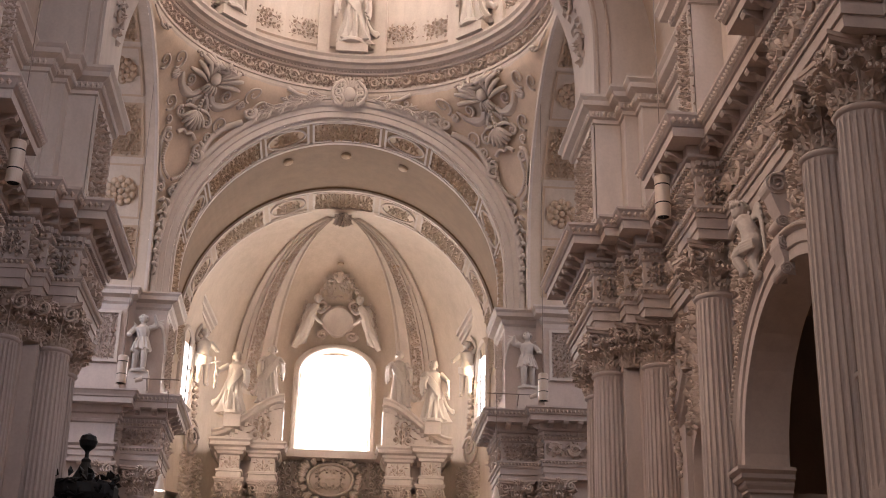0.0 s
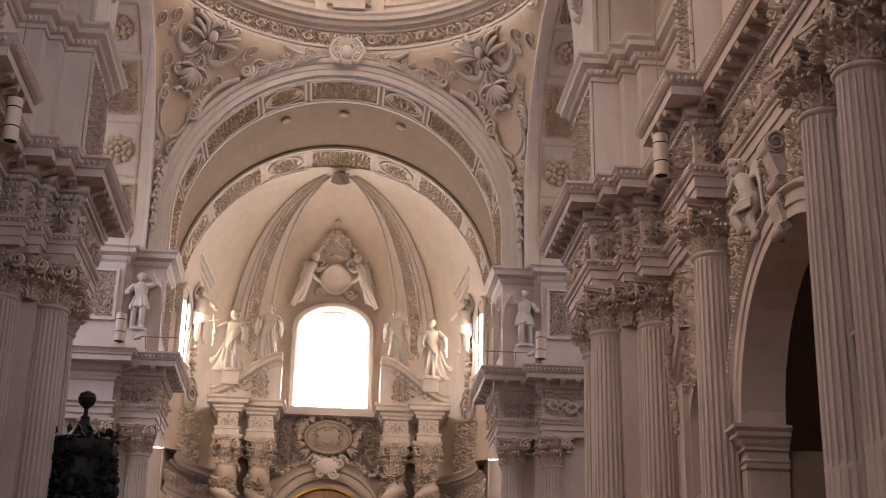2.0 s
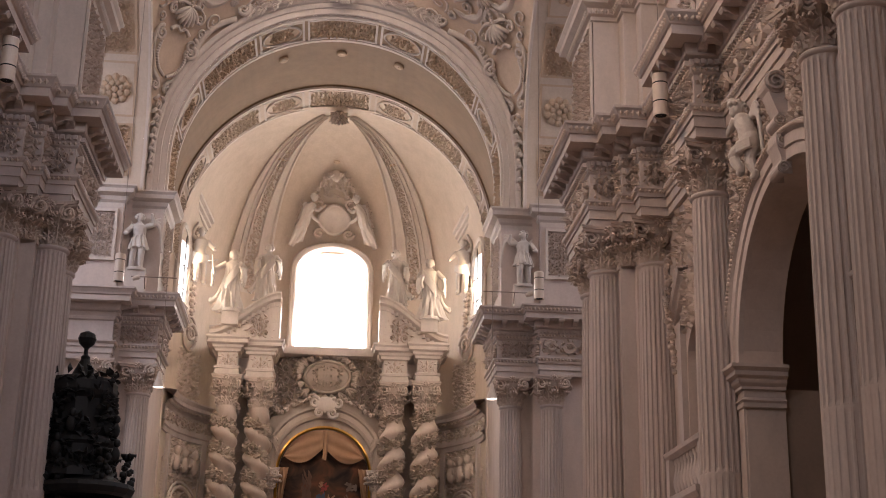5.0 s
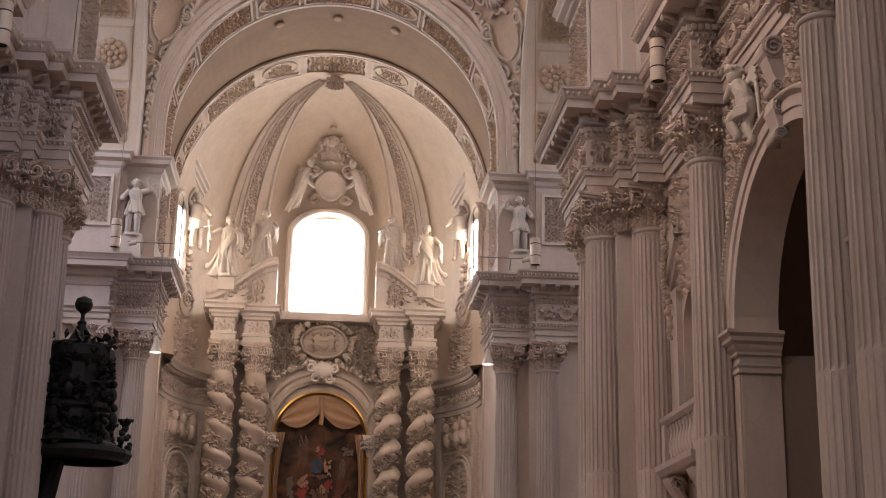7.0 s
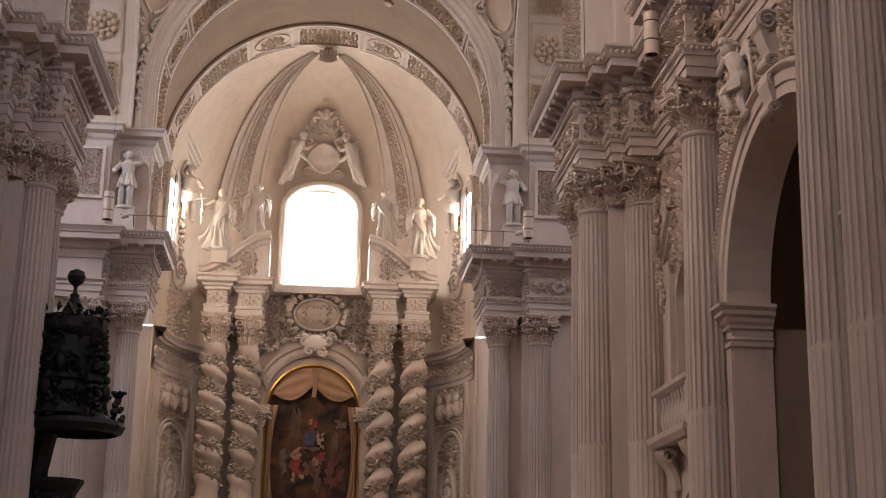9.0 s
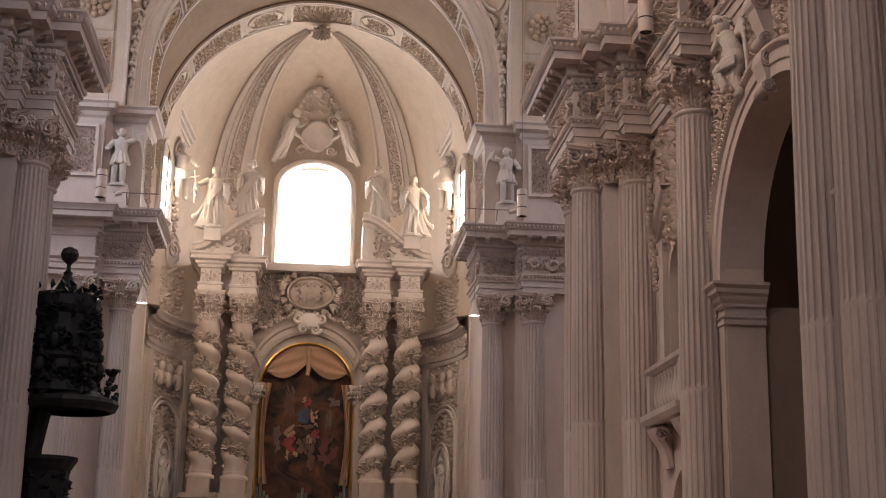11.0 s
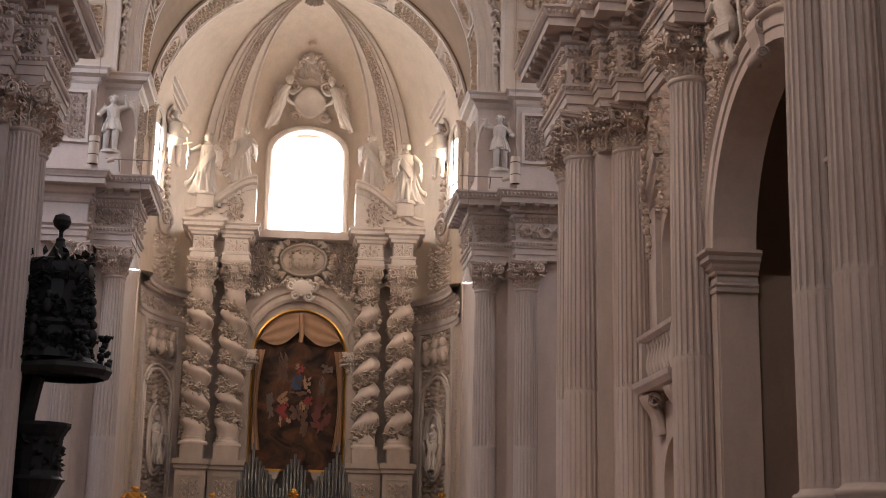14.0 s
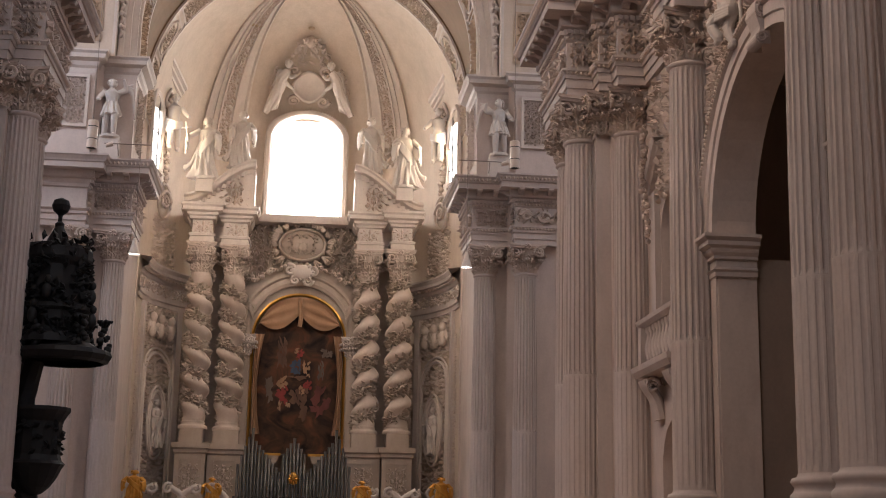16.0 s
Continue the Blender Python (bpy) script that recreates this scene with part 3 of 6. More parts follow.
# ---- giant columns
first = make_column("fluted pale stucco half-column with leafy capital")
spots = [(s * x, y) for s in (1, -1) for x, y in ((7.47, 17.0), (7.47, 18.5), (7.47, 24.9), (7.47, 29.6), (6.47, 30.4), (6.66, 32.3), (6.48, 46.85), (7.86, 46.35), (7.47, -2.5), (7.47, 3.9), (7.47, 9.5))]
first.matrix_world = pose(spots[0][0], spots[0][1], 0)
for x, y in spots[1:]:
    copy_thing(first, pose(x, y, 0, 0, 0, 0 if x > 0 else 180))
ped = None
for x, y in spots:
    if ped is None:
        ped = pedestal(x, y)
    else:
        copy_thing(ped, pose(x, y, 0))


pil = thing("pilaster", "flat stucco pilaster with a leafy capital between giant columns", "pilaster", (6.9, 29.86, 0), group="pier pilasters")
bm = bmesh.new()
box(bm, -0.2, 0.2, -0.06, 0.1, 2.08, Z_NECK)
part("shaft", bm, STONE, pil)
bm = bmesh.new()
capital_mesh(bm, 0.2, Z_ARCHI - Z_NECK)
part("capital", bm, RELIEF, pil, "carved capital of curling leaves and volutes").location.z = Z_NECK
bm = bmesh.new()
stack_prof = [(0.06, 0), (0.06, 0.35), (0.0, 0.4), (0.0, 1.85), (0.06, 1.9), (0.06, 2.08)]
strip(bm, [[(-0.24 - e, -0.12 - e, z), (0.24 + e, -0.12 - e, z), (0.24 + e, 0.1, z), (-0.24 - e, 0.1, z)] for e, z in stack_prof], close_v=True)
part("pedestal", bm, STONE, pil)
copy_thing(pil, pose(-6.9, 29.86, 0))


# ---------------------------------------------------------------- nave walls
def arch_wall(bm, s, x, y0, y1, z0, z1, yc, r, zs, deep, inner=None):
    """A wall in the plane x, from y0 to y1, with a round-headed opening that goes through it."""
    A = sorted({math.pi * i / 24 for i in range(25)} | {math.atan2(z1 - zs, y1 - yc), math.atan2(z1 - zs, y0 - yc)})
    line, rim = [(yc + r, z0)], [(y1, z0)]
    for a in A:
        c, q = math.cos(a), math.sin(a)
        line.append((yc + r * c, zs + r * q))
        k = min([(y1 - yc) / c if c > 1e-6 else 1e9, (y0 - yc) / c if c < -1e-6 else 1e9, (z1 - zs) / q if q > 1e-6 else 1e9])
        rim.append((yc + k * c, zs + k * q))
    line.append((yc - r, z0))
    rim.append((y0, z0))
    strip(bm, [[(s * x, y, z) for y, z in line], [(s * x, y, z) for y, z in rim]])
    strip(bm, [[(s * x, y, z) for y, z in line], [(s * (x + deep), y, z) for y, z in line]])


def archivolt(bm, s, x, yc, r, zs, prof, n=28):
    rows = []
    for i in range(n + 1):
        a = math.pi * i / n
        rows.append([(s * (x - o), yc + (r + w) * math.cos(a), zs + (r + w) * math.sin(a)) for w, o in prof])
    strip(bm, rows)


AY, AR = 21.22, 2.98
# darker than the wall stucco: the shade of the recesses is in this colour
CHAPEL_SHADE = stucco("chapel_shade_plaster", (0.3, 0.22, 0.17), stain=0.3)
for s in (-1, 1):
    side = "south" if s > 0 else "north"
    bm = bmesh.new()
    arch_wall(bm, s, WX, 17.7, 24.6, 0, 12.3, AY, AR, 7.3, 0.75)
    arch_wall(bm, s, WX, 25.5, 29.2, 0, 5.0, 27.3, 0.95, 3.3, 0.6)
    arch_wall(bm, s, WX, 25.5, 29.2, 5.0, 12.3, 27.3, 0.8, 8.3, 0.6)
    for y0, y1 in ((-14, 17.7), (24.6, 25.5)):
        box(bm, min(s * WX, s * 8.6), max(s * WX, s * 8.6), y0, y1, 0, 12.3)
    box(bm, min(s * 7.04, s * 8.5), max(s * 7.04, s * 8.5), 29.6, 33.2, 0, 12.3)
    box(bm, min(s * 7.76, s * 8.6), max(s * 7.76, s * 8.6), 29.18, 33.1, 0, 12.25)
    box(bm, min(s * 6.6, s * 7.1), max(s * 6.6, s * 7.1), 30.75, 31.9, 0, 12.3)
    box(bm, min(s * 6.72, s * 7.3), max(s * 6.72, s * 7.3), 29.85, 30.9, 0, 12.3)
    box(bm, min(s * 6.66, s * 7.3), max(s * 6.66, s * 7.3), 29.8, 30.9, 10.95, 11.05)
    wall = tagged(obj("wall_" + side, bm, WALL), "warm white stucco nave wall with arched chapel openings", "wall", kind="structure")
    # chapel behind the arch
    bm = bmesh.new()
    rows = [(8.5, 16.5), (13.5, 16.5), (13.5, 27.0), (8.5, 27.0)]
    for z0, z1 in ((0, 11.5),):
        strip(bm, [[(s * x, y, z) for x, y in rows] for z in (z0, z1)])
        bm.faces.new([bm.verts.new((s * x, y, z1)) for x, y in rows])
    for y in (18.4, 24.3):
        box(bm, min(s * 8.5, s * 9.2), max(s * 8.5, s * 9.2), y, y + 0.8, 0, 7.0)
    tagged(obj("wall_chapel_" + side, bm, CHAPEL_SHADE), "plastered side chapel behind the arch, dimness put into its colour", "wall", kind="structure")
    # sheet closing the balcony bay, shade painted in by its dark colour
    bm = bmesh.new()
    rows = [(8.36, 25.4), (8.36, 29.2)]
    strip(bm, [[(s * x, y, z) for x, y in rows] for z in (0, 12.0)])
    tagged(obj("wall_tribune_" + side, bm, CHAPEL_SHADE), "dark sheet standing for the shade behind the small balcony", "wall", kind="structure")
    # archivolt, impost, keystone scroll
    ar = thing("arch_surround", "moulded stucco archivolt with leafy band", "arch", kind="structure")
    bm = bmesh.new()
    archivolt(bm, s, WX, AY, AR, 7.3, [(0.0, 0.0), (0.0, 0.1), (0.2, 0.1), (0.22, 0.14), (0.42, 0.14), (0.46, 0.2), (0.56, 0.2), (0.6, 0.12), (0.6, 0.0)])
    part("archivolt", bm, STONE, ar)
    bm = bmesh.new()
    rinceau(bm, lambda a, b, c: Vector((s * (WX - 0.02 - c), AY + (3.6 + b) * math.cos(a / 3.6), 7.3 + (3.6 + b) * math.sin(a / 3.6))), math.pi * 3.6, 0.3, 5, 0.06)
    for k in range(120):
        a = math.pi * (k + 0.5) / 120
        blob(bm, (s * (WX - 0.2), AY + (AR + 0.5) * math.cos(a), 7.3 + (AR + 0.5) * math.sin(a)), 0.052)
    part("leaf_band", bm, RELIEF, ar)
    for yy, d in ((AY + AR, 1), (AY - AR, -1)):
        bm = bmesh.new()
        pts = [(s * (WX + 0.75), yy - 0.02 * d), (s * (WX - 0.02), yy - 0.02 * d), (s * (WX - 0.02), yy + 0.62 * d)]
        moulding(bm, pts, [(0, 6.6), (0.05, 6.62), (0.05, 6.7), (0.09, 6.74), (0.05, 6.78), (0.02, 6.8), (0.02, 6.93), (0.08, 6.95), (0.08, 7.0), (0.14, 7.06), (0.16, 7.1), (0.16, 7.14), (0.24, 7.18), (0.24, 7.26), (0.32, 7.32), (0.32, 7.38), (0, 7.4)], side=s * d)
        part("impost", bm, STONE, ar)
        bm = bmesh.new()
        box(bm, min(s * (WX - 0.04), s * (WX + 0.7)), max(s * (WX - 0.04), s * (WX + 0.7)), min(yy + 0.02 * d, yy + 0.5 * d), max(yy + 0.02 * d, yy + 0.5 * d), 0, 6.65)
        part("pier_strip", bm, STONE, ar)
    bm = bmesh.new()
    for line_, w, vol in (([(0.3, 11.95), (0.36, 11.75), (0.26, 11.4), (0.16, 11.1), (0.24, 10.95)], 0.19, ((0.2, 11.74, 0.2), (0.16, 11.02, 0.11))), ([(0.24, 10.8), (0.26, 10.6), (0.18, 10.3), (0.24, 10.12), (0.18, 10.02)], 0.22, ((0.14, 10.62, 0.13), (0.16, 10.13, 0.11)))):
        cv = curl([(o, 0, z) for o, z in line_], 20)
        strip(bm, [[(s * WX, AY - w, p.z), (s * (WX - p.x), AY - w, p.z), (s * (WX - p.x), AY + w, p.z), (s * WX, AY + w, p.z)] for p in cv])
        for o, z, r in vol:
            tube(bm, [(s * (WX - o), AY - w - 0.03, z), (s * (WX - o), AY + w + 0.03, z)], r, 18)
            for yy in (-w - 0.04, w + 0.04):
                spiral(bm, plane((s * (WX - o), AY + yy, z), (1, 0, 0), (0, 0, 1)), 0, 0, r, 2.0, 1, 0, r * 0.18, 24, 6)
    part("keystone", bm, STONE, ar, "scrolled stucco keystone")
    # spandrel angels and foliage
    sp = thing("spandrel_relief", "stucco relief of winged figures and foliage beside the arch", "relief", kind="structure")
    for d in (-1, 1):
        bm = bmesh.new()
        f = plane((s * (WX - 0.01), AY + d * 2.0 - (0.75 if s > 0 else -0.75) * -1, 9.9), (0, -s, 0), (0, 0, 1))
        for q in range(330):
            rnd = random.Random(q + 7 * d + 100 * s)
            a, z = rnd.uniform(0.4, 3.2), rnd.uniform(7.6, 11.95)
            if math.hypot(a, z - 7.3) < 3.72:
                continue
            ff = plane((s * (WX - 0.01), AY + d * a, z), (0, -s, 0), (0, 0, 1))
            for k in range(4):
                petal(bm, ff, 0, 0, rnd.uniform(0, 6.3), rnd.uniform(0.12, 0.24), 0.1, 0.13)
            if q % 3 == 0:
                spiral(bm, ff, 0, 0, 0.13, 1.4, d, rnd.uniform(0, 6), 0.035, 12, 5)
            if q % 5 == 0:
                ball(bm, ff(0, 0, 0.05), 0.08, 0.08, 0.08, 8, 6)
        part("foliage", bm, RELIEF, sp)
    cherub(s, AY + 1.2, 10.88)
    # balcony
    bal = thing("balcony", "small stucco balcony with balusters on scrolled brackets", "balcony", (s * 7.4, 27.3, 0))
    for nm, z0, z1, o in (("slab", 5.2, 5.42, 0.46), ("rail", 6.28, 6.45, 0.34)):
        bm = bmesh.new()
        moulding(bm, [(-s * -0.35, -1.35), (-s * (o - 0.35), -1.35), (-s * (o - 0.35), 1.35), (-s * -0.35, 1.35)][:: 1], [(-0.2, z0), (0.0, z0), (0.08, z0 + (z1 - z0) * 0.5), (0.1, z1), (-0.2, z1)], side=s)
        part(nm, bm, STONE, bal)
    bm = bmesh.new()
    box(bm, min(-s * 0.09, s * 0.35), max(-s * 0.09, s * 0.35), -1.33, 1.33, 5.22, 5.4)
    part("floor_slab", bm, STONE, bal)
    bmesh_b = bmesh.new()
    lathe(bmesh_b, [(0.07, 0), (0.07, 0.08), (0.04, 0.12), (0.085, 0.3), (0.09, 0.4), (0.045, 0.62), (0.04, 0.72), (0.07, 0.76), (0.07, 0.86)], 10)
    bal1 = part("baluster", bmesh_b, STONE, bal, smooth=True)
    bal1.matrix_basis = pose(s * 0.09, -1.0, 5.42)
    for k in range(1, 9):
        o = new("baluster", bal1.data)
        o.parent = bal
        o.matrix_basis = pose(s * 0.09, -1.0 + 2.0 * k / 8, 5.42)
    for yy in (-1.25, 1.25):
        bm = bmesh.new()
        box(bm, s * 0.09 - 0.14, s * 0.09 + 0.14, yy - 0.12, yy + 0.12, 5.42, 6.3)
        part("corner_post", bm, STONE, bal)
    for yy in (-0.95, 0.95):
        bm = bmesh.new()
        for k in (-0.12, 0, 0.12):
            tube(bm, curl([(s * 0.3, yy + k, 4.3), (s * 0.2, yy + k, 4.75), (s * 0.04, yy + k, 5.0), (-s * 0.03, yy + k, 5.15)], 14), 0.12, 7)
        spiral(bm, plane((s * 0.08, yy - 0.25, 5.0), (1, 0, 0), (0, 0, 1)), 0, 0, 0.18, 1.6, 1, 0, 0.045, 16, 5)
        part("bracket", bm, STONE, bal)
    # frame and broken pediment over the balcony
    fr = thing("tribune_frame", "stucco door frame with broken pediment above the balcony", "door frame", kind="structure")
    for yy in (26.3, 28.3):
        bm = bmesh.new()
        box(bm, min(s * 7.62, s * WX), max(s * 7.62, s * WX), yy - 0.16, yy + 0.16, 5.42, 9.3)
        part("jamb", bm, STONE, fr)
    bm = bmesh.new()
    foliage(bm, plane((s * (WX - 0.02), 27.3 + s * 1.2, 9.9), (0, -s, 0), (0, 0, 1)), 2.4, 1.9, 31, 0.16, 0.32)
    foliage(bm, plane((s * (WX - 0.02), 27.3 + s * 0.8, 9.0), (0, -s, 0), (0, 0, 1)), 1.6, 0.9, 32, 0.14, 0.25)
    part("relief", bm, RELIEF, fr)
    for d in (-1, 1):
        bm = bmesh.new()
        strip(bm, [[(s * (WX - o), 27.3 + d * yy, zz + k) for o, k in ((0, 0), (0.1, 0), (0.14, 0.06), (0.22, 0.1), (0.26, 0.2), (0, 0.22))] for yy, zz in ((1.45, 9.35), (1.3, 9.45), (0.5, 10.25), (0.45, 10.2))])
        part("pediment_half", bm, STONE, fr)
    bm = bmesh.new()
    garland(bm, [(s * (WX - 0.2), 28.6, 10.9), (s * (WX - 0.3), 28.45, 10.0), (s * (WX - 0.25), 28.5, 9.0), (s * (WX - 0.2), 28.45, 8.2)], 0.11, 12)
    part("hanging_garland", bm, RELIEF, fr)

    # ---- attic over the cornice
    bm = bmesh.new()
    ATT = [(-0.12, 14.4), (-0.04, 14.4), (-0.04, 14.85), (-0.12, 14.9), (-0.12, 17.5), (-0.06, 17.52), (-0.06, 17.62), (0.02, 17.66), (0.06, 17.8), (0.22, 17.88), (0.24, 18.0), (0.32, 18.08), (0.32, 18.15), (-0.5, 18.2)]
    moulding(bm, nave_path(s), ATT, side=s)
    at = tagged(obj("attic_" + side, bm, PALE), "smooth pale stucco attic above the cornice", "attic", kind="structure")
    bm = bmesh.new()
    foliage(bm, plane((s * 6.2, 31.375 + s * 1.1, 15.0), (0, -s, 0), (0, 0, 1)), 2.2, 2.4, 41, 0.12, 0.16)
    for y0, w in ((24.4, 1.0), (17.72, 2.4)):
        foliage(bm, plane((s * 7.17, (24.9 if w == 1.0 else 17.72) + s * w / 2, 15.0), (0, -s, 0), (0, 0, 1)), w, 2.4, 42, 0.11, 0.15)
    part("panel_relief", bm, RELIEF, at)
    bm = bmesh.new()
    for L, o, u, n in segments(nave_path(s), s):
        if max(o.y, (o + u * L).y) < 15 or L < 0.2 or abs(o.x) > 12:
            continue
        g = plane((o.x + n.x * 0.03, o.y + n.y * 0.03, 17.63), (u.x, u.y, 0), (n.x * 0.3, n.y * 0.3, 1))
        for q in range(int(L / 0.13)):
            petal(bm, g, (q + 0.5) * 0.13, 0, math.pi / 2, 0.17, 0.11, 0.04)
    part("leaf_course", bm, PALE, at)
    bm = bmesh.new()
    for y0, y1, xx in ((30.15, 32.6, 6.2), (24.4, 25.4, 7.17), (16.5, 18.95, 7.17)):
        for (a0, a1, b0, b1) in ((y0, y0 + 0.1, 14.9, 17.5), (y1 - 0.1, y1, 14.9, 17.5), (y0 + 0.1, y1 - 0.1, 14.9, 15.0), (y0 + 0.1, y1 - 0.1, 17.4, 17.5)):
            box(bm, min(s * xx, s * (xx - 0.06)), max(s * xx, s * (xx - 0.06)), a0, a1, b0, b1)
    part("panel_frame", bm, PALE, at)
    bm = bmesh.new()
    box(bm, min(s * 7.85, s * 9), max(s * 7.85, s * 9), -14, 33.2, 12.3, 18.2)
    tagged(obj("wall_upper_" + side, bm, WALL), "stucco upper nave wall", "wall", kind="structure")

# ---- nave vault with ribs
def vault_band(name, r, y0, y1, stilt, mat, label, z0=18.15, n=40, faces=0.0):
    bm = bmesh.new()
    strip(bm, [[(x, y, z) for x, z in arch_line(r, z0, stilt, n)] for y in (y0, y1)])
    if faces:
        for y in (y0, y1):
            strip(bm, [[(x, y, z) for x, z in arch_line(rr, z0, stilt, n)] for rr in (r, r + faces)])
    return tagged(obj(name, bm, mat), label, "vault", kind="structure")


vault_band("vault_nave", 7.85, -14, 33.2, 1.0, VAULT, "plain plaster barrel vault of the nave")
for y0, y1, r in ((24.35, 25.45, 7.2), (16.4, 19.05, 7.2), (8.6, 10.4, 7.2)):
    rib = vault_band("vault_rib", r, y0, y1, 1.0, PALE, "broad stucco rib across the vault", faces=0.7)
    bm = bmesh.new()
    rinceau(bm, lambda a, b, c: Vector((-(r - c) * math.cos(a / r), (y0 + y1) / 2 - 0.3 + b, 19.15 + (r - c) * math.sin(a / r))), math.pi * r, 0.6, 9, 0.11)
    part("rib_relief", bm, RELIEF, rib)
west = vault_band("arch_west", 6.22, 30.05, 32.7, 1.8, PALE, "stucco crossing arch between nave and dome", faces=2.0)
bm = bmesh.new()
for yy in (30.05, 32.7):
    for w in (0.1, 0.42):
        pts = [(x, yy, z) for x, z in arch_line(6.22 + w, 18.2, 1.8, 40)]
        tube(bm, pts, 0.05, 5)
rinceau(bm, lambda a, b, c: Vector((-(6.22 - c) * math.cos(a / 6.22), 30.9 + b, 19.95 + (6.22 - c) * math.sin(a / 6.22))), math.pi * 6.22, 1.2, 12, 0.14)
part("arch_relief", bm, RELIEF, west)
bm = bmesh.new()
box(bm, -16, 16, -14.5, -14, 0, 30)
tagged(obj("wall_west", bm, WALL), "plain stucco entrance wall", "wall", kind="structure")


# ---------------------------------------------------------------- crossing
R_E, R_N, STILT, ST_E = 6.15, 6.3, 1.8, 1.53
Z_SP = 18.2


def arch_point(r, u, stilt=STILT, z0=Z_SP):
    """A point (offset, z) on a stilted arch, u from 0 (left foot) to 1."""
    total = 2 * stilt + math.pi * r
    d = u * total
    if d < stilt:
        return -r, z0 + d
    if d > total - stilt:
        return r, z0 + total - d
    q = (d - stilt) / r
    return -r * math.cos(q), z0 + stilt + r * math.sin(q)


def arch_soffit_map(r, along, y0, st):
    """Ornament on an arch's soffit: a along the curve, b across, c down from it."""
    def f(a, b, c):
        total = 2 * st + math.pi * r
        x, z = arch_point(r - c, min(max(a / total, 0), 1), st)
        return Vector((x, y0 + b, z)) if along == "y" else Vector((y0 + b, YC - x, z))
    return f


FACE = [(0.0, 0.0), (0.0, 0.12), (0.22, 0.12), (0.24, 0.17), (0.43, 0.17), (0.47, 0.26), (0.57, 0.3), (0.64, 0.3), (0.68, 0.16), (0.72, 0.0)]


def soffit_panels(parent, r, along, y0, depth, n, seed, st):
    """Framed relief panels round a soffit, long ones and ovals in turn."""
    total = 2 * st + math.pi * r
    f0 = arch_soffit_map(r, along, y0, st)
    frame_bm, rel, ground = bmesh.new(), bmesh.new(), bmesh.new()
    lens = [2.75 if k % 2 == 0 else 1.85 for k in range(n)]
    gap = (total - sum(lens)) / (n + 1)
    a1 = 0.0
    for k in range(n):
        a0 = a1 + gap
        a1 = a0 + lens[k]
        b0, b1 = 0.26, depth - 0.26
        for (p, q, u, v) in ((a0, a1, b0, b0 + 0.09), (a0, a1, b1 - 0.09, b1), (a0, a0 + 0.09, b0, b1), (a1 - 0.09, a1, b0, b1)):
            m = max(1, int((q - p) / 0.3))
            rows = [[f0(p + (q - p) * i / m, w, c) for w, c in ((u, -0.01), (u, 0.07), (v, 0.07), (v, -0.01))] for i in range(m + 1)]
            strip(frame_bm, rows)
        g = lambda a, b, c, a0=a0, b0=b0: f0(a0 + 0.14 + a, b0 + 0.14 + b, c + 0.012)
        W, H = a1 - a0 - 0.28, b1 - b0 - 0.28
        if k % 2 == 0:
            strip(ground, [[g(W * i / 10, b, 0) for b in (-0.02, H + 0.02)] for i in range(11)])
            foliage(rel, g, W, H, seed + k, 0.13, 0.19)
        else:
            strip(ground, [[g(W / 2 + W * 0.47 * t * math.cos(2 * math.pi * i / 24), H / 2 + H * 0.45 * t * math.sin(2 * math.pi * i / 24), 0) for i in range(24)] for t in (0.02, 1.0)], close_v=True)
            tube(frame_bm, [g(W / 2 + W * 0.49 * math.cos(2 * math.pi * i / 28), H / 2 + H * 0.47 * math.sin(2 * math.pi * i / 28), 0.03) for i in range(29)], 0.05, 5)
            foliage(rel, lambda a, b, c, g=g, W=W, H=H: g(W * 0.2 + a, H * 0.25 + b, c), W * 0.6, H * 0.5, seed + k, 0.13, 0.17)
    part("panel_grounds", ground, OCHRE if r < 6.4 else VAULT, parent)
    part("panel_frames", frame_bm, PALE, parent)
    part("panel_reliefs", rel, OCHRE if r < 6.4 else VAULT, parent, "stucco leaf reliefs in the soffit panels")
    bm = bmesh.new()
    for b in (0.02, depth - 0.2):
        rows = [[f0(total * i / 60, b + w, c) for w, c in ((0, 0), (0, 0.08), (0.16, 0.08), (0.18, 0))] for i in range(61)]
        strip(bm, rows)
    part("soffit_edges", bm, PALE, parent)


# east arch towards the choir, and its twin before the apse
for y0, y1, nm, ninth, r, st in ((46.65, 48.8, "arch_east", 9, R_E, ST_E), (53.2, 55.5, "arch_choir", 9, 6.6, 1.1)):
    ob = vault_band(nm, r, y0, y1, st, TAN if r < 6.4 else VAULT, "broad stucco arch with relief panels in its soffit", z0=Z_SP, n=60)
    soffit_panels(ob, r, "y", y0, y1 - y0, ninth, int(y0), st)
    if r > 6.4:
        continue
    bm = bmesh.new()
    rows = []
    for i in range(65):
        u = i / 64
        row = []
        for w, o in FACE:
            x, z = arch_point(r + w, u, st)
            row.append((x, y0 - o, z))
        rows.append(row)
    strip(bm, rows)
    part("face_moulding", bm, PALE, ob)
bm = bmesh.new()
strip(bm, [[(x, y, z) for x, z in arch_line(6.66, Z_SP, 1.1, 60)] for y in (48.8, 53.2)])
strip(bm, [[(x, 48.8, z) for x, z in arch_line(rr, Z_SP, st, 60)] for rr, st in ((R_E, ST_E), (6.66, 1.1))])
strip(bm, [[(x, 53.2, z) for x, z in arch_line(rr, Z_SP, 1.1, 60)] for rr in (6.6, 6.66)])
tagged(obj("vault_choir", bm, VAULT_SHADE), "warm plaster barrel vault of the choir, shade put into its colour", "vault", kind="structure")
